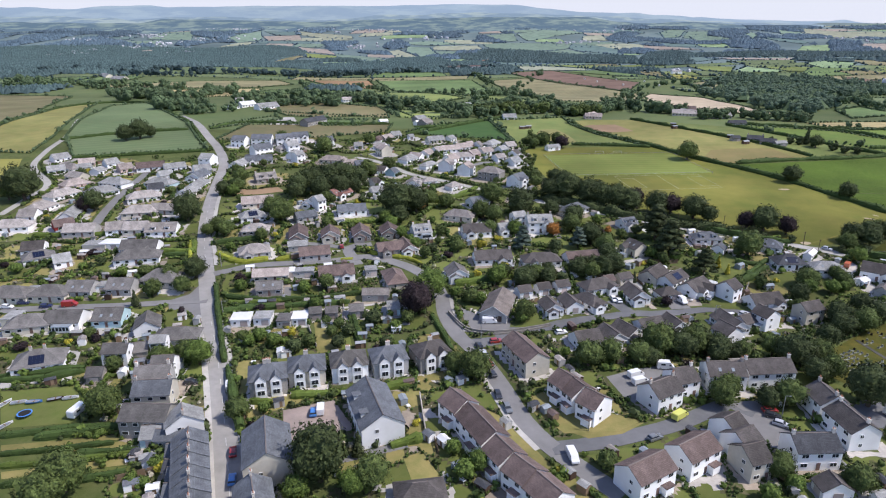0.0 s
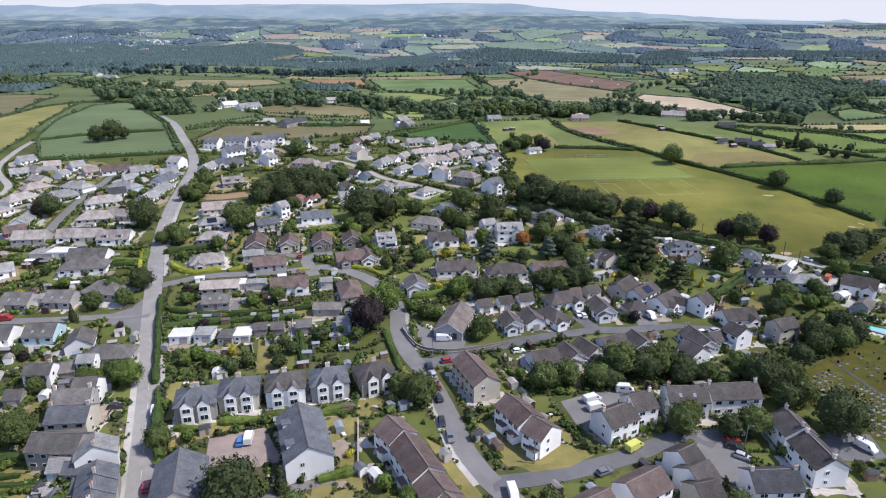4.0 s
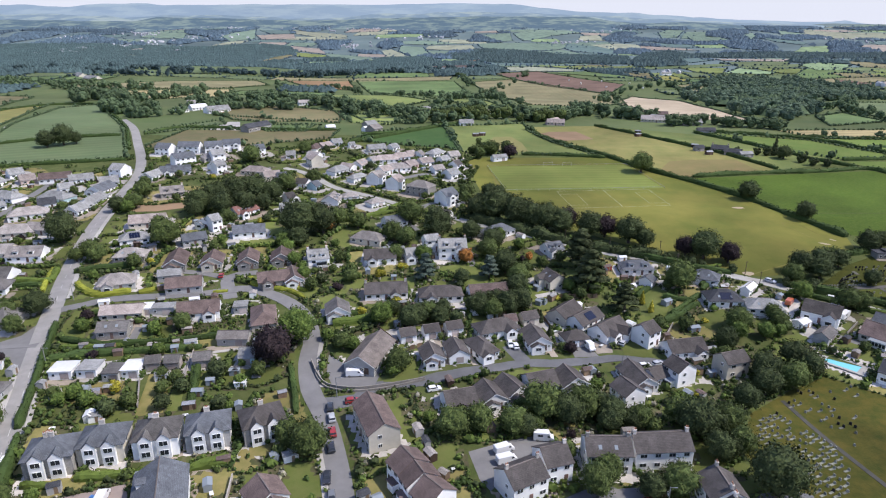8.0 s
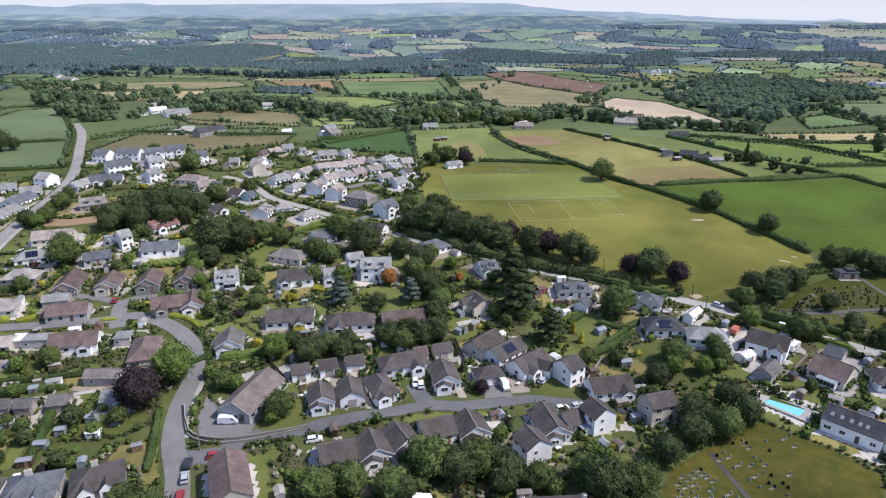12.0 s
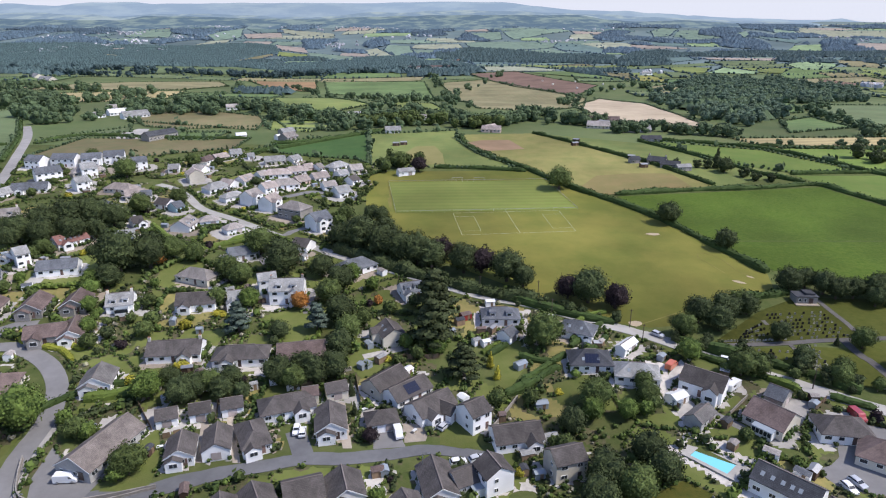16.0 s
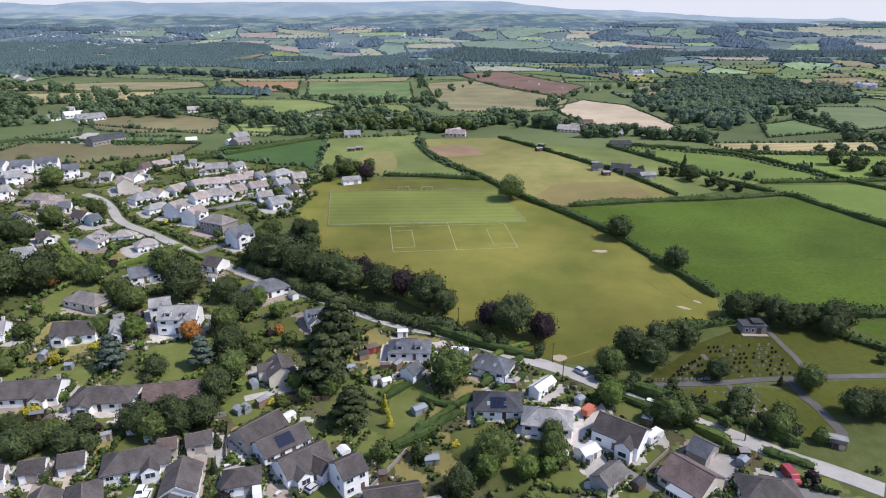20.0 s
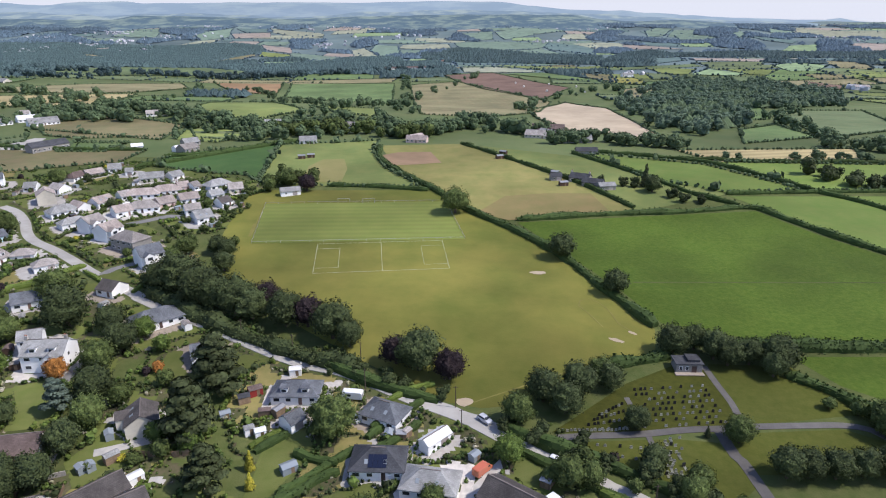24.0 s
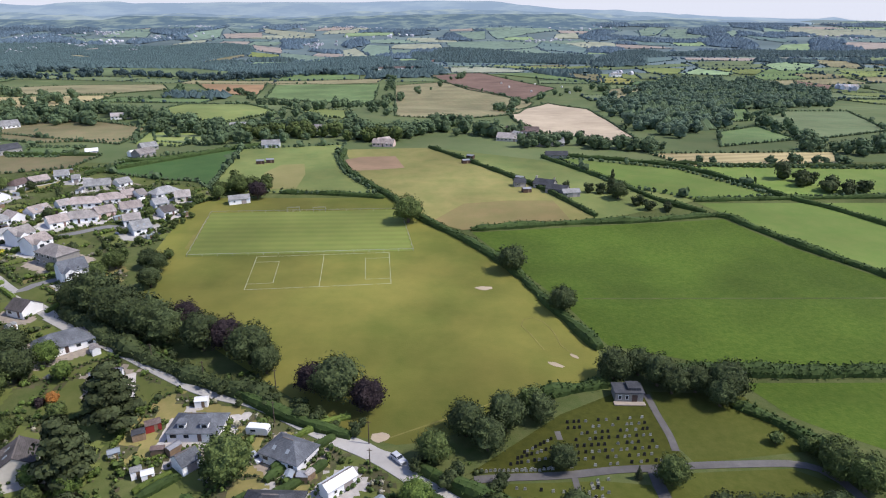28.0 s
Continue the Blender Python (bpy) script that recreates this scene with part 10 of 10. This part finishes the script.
def chapel(x, y, turn):
    ob = tagged(new("chapel"), "small dark stone cemetery chapel with flat grey roof", "chapel")
    ob.matrix_basis = Matrix.Translation((x, y, terrain(x, y))) @ Matrix.Rotation(radians(turn), 4, "Z")
    part("wall", box_bm(7.2, 4.6, 3.6, 0, 0, -1), WALL["s"][0], ob)
    part("roof", box_bm(7.8, 5.2, 0.28, 0, 0, 2.6), ROOF["D"][0], ob)
    part("upper_roof", box_bm(3.4, 3.6, 0.7, 1.4, 0.4, 2.88), ROOF["D"][0], ob)
    part("plinth", box_bm(8, 1.6, 0.25, 0, -3.1, -0.1), M["gravel"], ob)
    part("door", box_bm(1.4, 0.1, 2.1, 1.4, -2.32, 0), M["door"], ob)
    for wx in (-2.4, -0.6):
        window(ob, wx, -2.33, 0.8, 0.9, 1.2)


chapel(228.6, 285.0, -2)


def lych_gate(x, y, turn):
    ob = tagged(new("gate_shelter"), "long pale roofed shelter beside cemetery gate", "shelter")
    ob.matrix_basis = Matrix.Translation((x, y, terrain(x, y))) @ Matrix.Rotation(radians(turn), 4, "Z")
    part("roof", box_bm(6.2, 2.4, 0.22, 0, 0, 2.3), ROOF["L"][0], ob)
    for sx in (-2.8, 0, 2.8):
        for sy in (-1.0, 1.0):
            part("post", box_bm(0.18, 0.18, 2.36, sx, sy, -0.05), M["wood"], ob)
    part("back_wall", box_bm(6, 0.2, 2.2, 0, 1.05, -0.05), M["garden_wall"], ob)


lych_gate(223.7, 230.8, -25)

# ---- the paddock with a trampoline, boats and a caravan ----
def trampoline(x, y):
    ob = tagged(new("trampoline"), "round trampoline with blue edge pad on grass", "trampoline")
    ob.matrix_basis = Matrix.Translation((x, y, terrain(x, y) + 0.05))
    ring, bed = bmesh.new(), bmesh.new()
    bmesh.ops.create_cone(bed, cap_ends=True, segments=24, radius1=1.5, radius2=1.5, depth=0.06)
    bmesh.ops.translate(bed, verts=bed.verts, vec=(0, 0, 0.8))
    v = [[ring.verts.new((r * math.cos(a), r * math.sin(a), z)) for r, z in ((1.5, 0.76), (1.9, 0.76), (1.9, 0.86), (1.5, 0.86))]
         for a in (2 * math.pi * i / 24 for i in range(24))]
    for i in range(24):
        for j in range(4):
            ring.faces.new((v[i - 1][j], v[i][j], v[i][(j + 1) % 4], v[i - 1][(j + 1) % 4]))
    part("bed", bed, M["tyre"], ob, "black bouncing mat")
    part("edge_pad", ring, paint((0.06, 0.2, 0.5)), ob, "blue edge pad")
    for i in range(6):
        a = 2 * math.pi * i / 6
        part("leg", box_bm(0.07, 0.07, 0.78, 1.7 * math.cos(a), 1.7 * math.sin(a), 0), M["metal"], ob)


def boat(x, y, turn, hull, L=4.2):
    ob = tagged(new("boat"), "small laid-up boat with tapered hull on grass", "boat", "boats in the paddock")
    ob.matrix_basis = Matrix.Translation((x, y, terrain(x, y) + 0.08)) @ Matrix.Rotation(radians(turn), 4, "Z")
    bm = bmesh.new()
    rows = []
    for u, w, k in ((-0.5, 0.62, 0.0), (-0.2, 0.75, -0.02), (0.15, 0.68, 0.0), (0.38, 0.4, 0.08), (0.5, 0.04, 0.2)):
        rows.append([bm.verts.new((u * L, sy * w * q, z + k)) for sy, q, z in ((-1, 1, 0.7), (-1, 0.75, 0.25), (0, 0.3, 0.0), (1, 0.75, 0.25), (1, 1, 0.7))])
    for a, b in zip(rows, rows[1:]):
        for j in range(4):
            bm.faces.new((a[j], b[j], b[j + 1], a[j + 1]))
    bm.faces.new(rows[0])
    part("hull", bm, hull, ob)
    deck = bmesh.new()
    top = [(u * L, sy * w, 0.62) for u, w in ((-0.49, 0.56), (-0.2, 0.69), (0.15, 0.62), (0.36, 0.36)) for sy in (-1, 1)]
    v = [deck.verts.new(p) for p in top]
    for i in range(0, 6, 2):
        deck.faces.new((v[i], v[i + 2], v[i + 3], v[i + 1]))
    part("cover", deck, M["metal"], ob)
    part("thwart", box_bm(0.3, 1.1, 0.08, 0, 0, 0.64), M["wood"], ob)


trampoline(-111.8, 146.1)
for i, (x, y, turn) in enumerate(((-120.2, 150.9, 70), (-116.6, 151.4, 15), (-112.5, 151.6, 8), (-107.3, 152.9, 20), (-103.4, 153.4, 12), (-114.2, 141.4, 60))):
    boat(x, y, turn, (M["plastic"], M["plastic"], paint((0.06, 0.2, 0.5)), M["dark_shed"])[i % 4])
vehicle(-97.8, 146.6, 80, "w", "caravan")

# ---- swimming pool ----
def pool():
    cx, cy, turn, L, W = 165.9, 205.8, radians(-48), 9.1, 4.8
    z = terrain(cx, cy) + 0.22

    def corners(a, b, c):
        return [(cx + x * math.cos(turn) - y * math.sin(turn), cy + x * math.sin(turn) + y * math.cos(turn)) for x, y in ((-a, -b), (c, -b), (c, b), (-a, b))]

    q, grow = corners(L / 2, W / 2, L / 2), corners(L / 2 + 2.4, W / 2 + 1.1, L / 2 + 3.0)
    ob = tagged(new("swimming_pool"), "turquoise outdoor swimming pool with pale surround", "pool")
    V = [(*p, z - 1.6) for p in grow] + [(*p, z) for p in grow] + [(*p, z) for p in q] + [(*p, z - 1.5) for p in q]
    F = [(4 + i, 4 + (i + 1) % 4, 8 + (i + 1) % 4, 8 + i) for i in range(4)] + [(i, (i + 1) % 4, 4 + (i + 1) % 4, 4 + i) for i in range(4)]
    data_ob("surround", V, F, M["concrete"], ob)
    V = [(*p, z - 0.12) for p in q] + [(*p, z - 1.5) for p in q]
    water = glassy("pool_water", (0.2, 0.6, 0.68), 0.08)
    data_ob("water", V, [(0, 1, 2, 3), (7, 6, 5, 4)] + [(i, i + 4, (i + 1) % 4 + 4, (i + 1) % 4) for i in range(4)], water, ob)


pool()

# ---- stone retaining walls round the hall's forecourt ----
for k, (dx, h) in enumerate(((0.0, 0.7), (0.9, 1.2))):
    low_wall((2.7, 204.3), (37.6, 195.6), h, [(x, y + dx) for x, y in ((5.7, 196.5), (9.8, 190.7), (17.9, 189.1), (27.0, 191.1))])

# ---- poles and street lamps ----
def utility_pole(x, y, h=6.6, lamp=False):
    name = "street_lamp" if lamp else "utility_pole"
    ob = tagged(new(name), "grey metal street lamp beside the road" if lamp else "dark wooden utility pole beside the road", name.replace("_", " "))
    ob.matrix_basis = Matrix.Translation((x, y, terrain(x, y) - 0.2))
    bm = bmesh.new()
    bmesh.ops.create_cone(bm, cap_ends=True, segments=10, radius1=0.15, radius2=0.1, depth=h)
    bmesh.ops.translate(bm, verts=bm.verts, vec=(0, 0, h / 2))
    part("pole", bm, M["metal"] if lamp else M["bark"], ob)
    if lamp:
        part("arm", box_bm(1.4, 0.08, 0.08, 0.7, 0, h - 0.1), M["metal"], ob)
        part("lamp_head", box_bm(0.6, 0.25, 0.12, 1.3, 0, h - 0.18), M["rim"], ob)
    else:
        part("crossarm", box_bm(1.2, 0.1, 0.1, 0, 0, h - 0.5), M["bark"], ob)


for x, y in ((138.3, 275.4), (164.0, 257.9), (162.7, 267.5), (135.5, 288.7), (203.7, 232.5), (97.2, 301.2), (114.9, 292.6), (85.1, 312.2)):
    utility_pole(x, y)
for x, y in ((91.9, 145.5), (13.2, 186.5), (-75.8, 200.7), (96.8, 202.2), (38.2, 138.8), (-89.2, 241.1), (30.1, 202.8)):
    utility_pole(x, y, 6.5, True)

# ---- clubhouse, barns and farm buildings ----
house(79.5, 445.0, 23, 10.0, 5, "g", 1, "w", "L")
house(-18.3, 566.6, 45, 10.8, 8, "g", 1, "s", "L")
house(-12.7, 547.2, 61, 11.8, 9, "g", 1, "s", "G")
house(-20.3, 547.4, 66, 4.2, 4, "g", 1, "w", "W")
house(-49.0, 552.7, 28, 7.4, 5, "g", 1, "w", "W")
house(-108.9, 551.3, 59, 24.7, 9, "g", 1, "s", "D", "h")
house(-213.3, 664.0, 55, 10.5, 9, "g", 1, "w", "L")
house(-203.5, 681.0, 45, 16.4, 10, "g", 1, "w", "W")
house(-177.1, 659.7, 44, 22.5, 12, "g", 1, "w", "L")
house(-215.6, 696.9, 22, 8.2, 8, "g", 2, "w", "G")
house(-96.7, 696.0, 24, 18.0, 8, "g", 1, "w", "G")
house(-676.5, 1332.2, -49, 45.0, 16, "g", 1, "c", "L")
house(-620.0, 1269.2, -26, 34.0, 16, "g", 1, "c", "L")
house(138.5, 586.4, 45, 11.6, 9, "g", 1, "p", "P")
house(238.8, 634.3, -70, 24.8, 9, "g", 1, "s", "B")
house(239.2, 618.4, -53, 15.3, 8, "g", 1, "w", "L")
house(235.0, 471.2, -30, 11, 7, "g", 1, "s", "D", "k")
house(239.9, 461.2, -25, 11, 6, "g", 1, "s", "D")
house(245.5, 455.1, 10, 9, 4.5, "g", 1, "s", "L")
house(221.8, 474.8, 5, 6, 5, "g", 1, "s", "D")
house(23.5, 634.8, 20, 15, 9, "g", 2, "w", "L")
house(139.5, 581.9, -10, 15, 8, "g", 1, "p", "P")
house(62.3, 575.9, 10, 12, 8, "g", 1, "w", "L")
house(80.2, 646.6, -20, 14, 8, "g", 1, "w", "G")
house(232.7, 606.9, -20, 24, 10, "g", 1, "c", "G")
house(243.7, 646.3, -10, 26, 10, "g", 1, "s", "B")
house(252.2, 585.2, 0, 26, 10, "g", 1, "s", "L")
house(253.0, 542.5, 0, 14, 6, "g", 1, "s", "D")
house(858.9, 1223.6, 5, 26, 10, "g", 2, "w", "G")
house(533.2, 1475.0, 15, 24, 10, "g", 2, "w", "L")
for i in range(9):
    x, y = between((28.4, 1629.2), (129.3, 1676.9), i / 8)
    house(x, y, 2, 15, 9, "g", 2, "w", "B", group="distant white cottages")


# ---- round bales in the hay field, and small field shelters ----
def hay_bale(x, y, turn):
    bm = bmesh.new()
    bmesh.ops.create_cone(bm, cap_ends=True, segments=14, radius1=1.5, radius2=1.5, depth=2.6)
    bmesh.ops.bevel(bm, geom=[e for e in bm.edges if abs(e.verts[0].co.z - e.verts[1].co.z) < 0.01], offset=0.15, segments=1, affect="EDGES")
    bmesh.ops.transform(bm, matrix=Matrix.Rotation(radians(90), 4, "X"), verts=bm.verts)
    ob = tagged(mesh_ob("hay_bale", bm, M["bale_wrap"]), "pale wrapped round hay bale lying on stubble", "hay bale", "bales in the hay field")
    ob.matrix_basis = Matrix.Translation((x, y, terrain(x, y) + 1.9)) @ Matrix.Rotation(radians(turn), 4, "Z")


M["bale_wrap"] = mat("pale_bale_wrap", (0.6, 0.6, 0.55), (0.48, 0.46, 0.4), 1.5, 0.6, 6, 0.1, 0.1)
for i, (x, y) in enumerate(((283.5, 1277.5), (288.7, 1195.3), (336.5, 1241.7), (313.1, 1109.3), (371.8, 1183.2), (364.9, 1081.2))):
    hay_bale(x, y, 37 * i)
for x, y, turn in ((198.1, 540.4, -30), (194.6, 527.8, 20), (223.4, 486.3, -25), (224.1, 462.4, 10), (68.1, 526.5, 10), (73.4, 529.6, 10)):
    shed(x, y, turn, 4.6, 3.0, 2.1, M["dark_shed"], M["metal"], "dark timber field shelter with sheet roof", "field_shelter")


# ---- pavements, kerbs and the worn centre line ----
def roadside(pts, road_width, side, width=1.7, gap=0.0):
    line = smooth_line(pts, 4)
    nor = normals_of(line)
    off = [p + n * side * (road_width / 2 + width / 2 + gap) for p, n in zip(line, nor)]
    ribbon("pavement", off[::2] if len(off) > 4 else off, width, M["concrete"], 0.14, 3, 0.2, "grey concrete pavement with kerb beside the road", "pavement")


MAIN = [(-47.7, 116.2), (-56.1, 139.6), (-65.8, 165.5), (-73.9, 185.5), (-80.3, 200.7)]
MAIN2 = [(-95.4, 241.1), (-106.5, 271.6), (-117.3, 308.8), (-130.5, 363.9), (-139.6, 402.9)]
roadside(MAIN, 6.2, 1)
roadside(MAIN, 6.2, -1, 1.2)
roadside(MAIN2, 6.2, -1)
ESTATE = [(0.3, 217.9), (1.4, 204.8), (5.1, 190.2)]
ESTATE2 = [(16.0, 163.7), (18.9, 154.0), (21.9, 143.3), (27.1, 133.3)]
roadside(ESTATE, 5.5, 1, 1.4)
roadside(ESTATE2, 5.5, -1, 1.6)


def dashes(pts, n=60):
    line = smooth_line(pts, 3)
    for a, b in list(zip(line, line[1:]))[::3][:n]:
        ribbon("road_marking", [a, b], 0.14, M["paint"], 0.09, 3, 0.02, "worn white centre line on the road", "line")


dashes(MAIN)
dashes([(-95.4, 241.1), (-106.5, 271.6), (-117.3, 308.8), (-130.5, 363.9)])
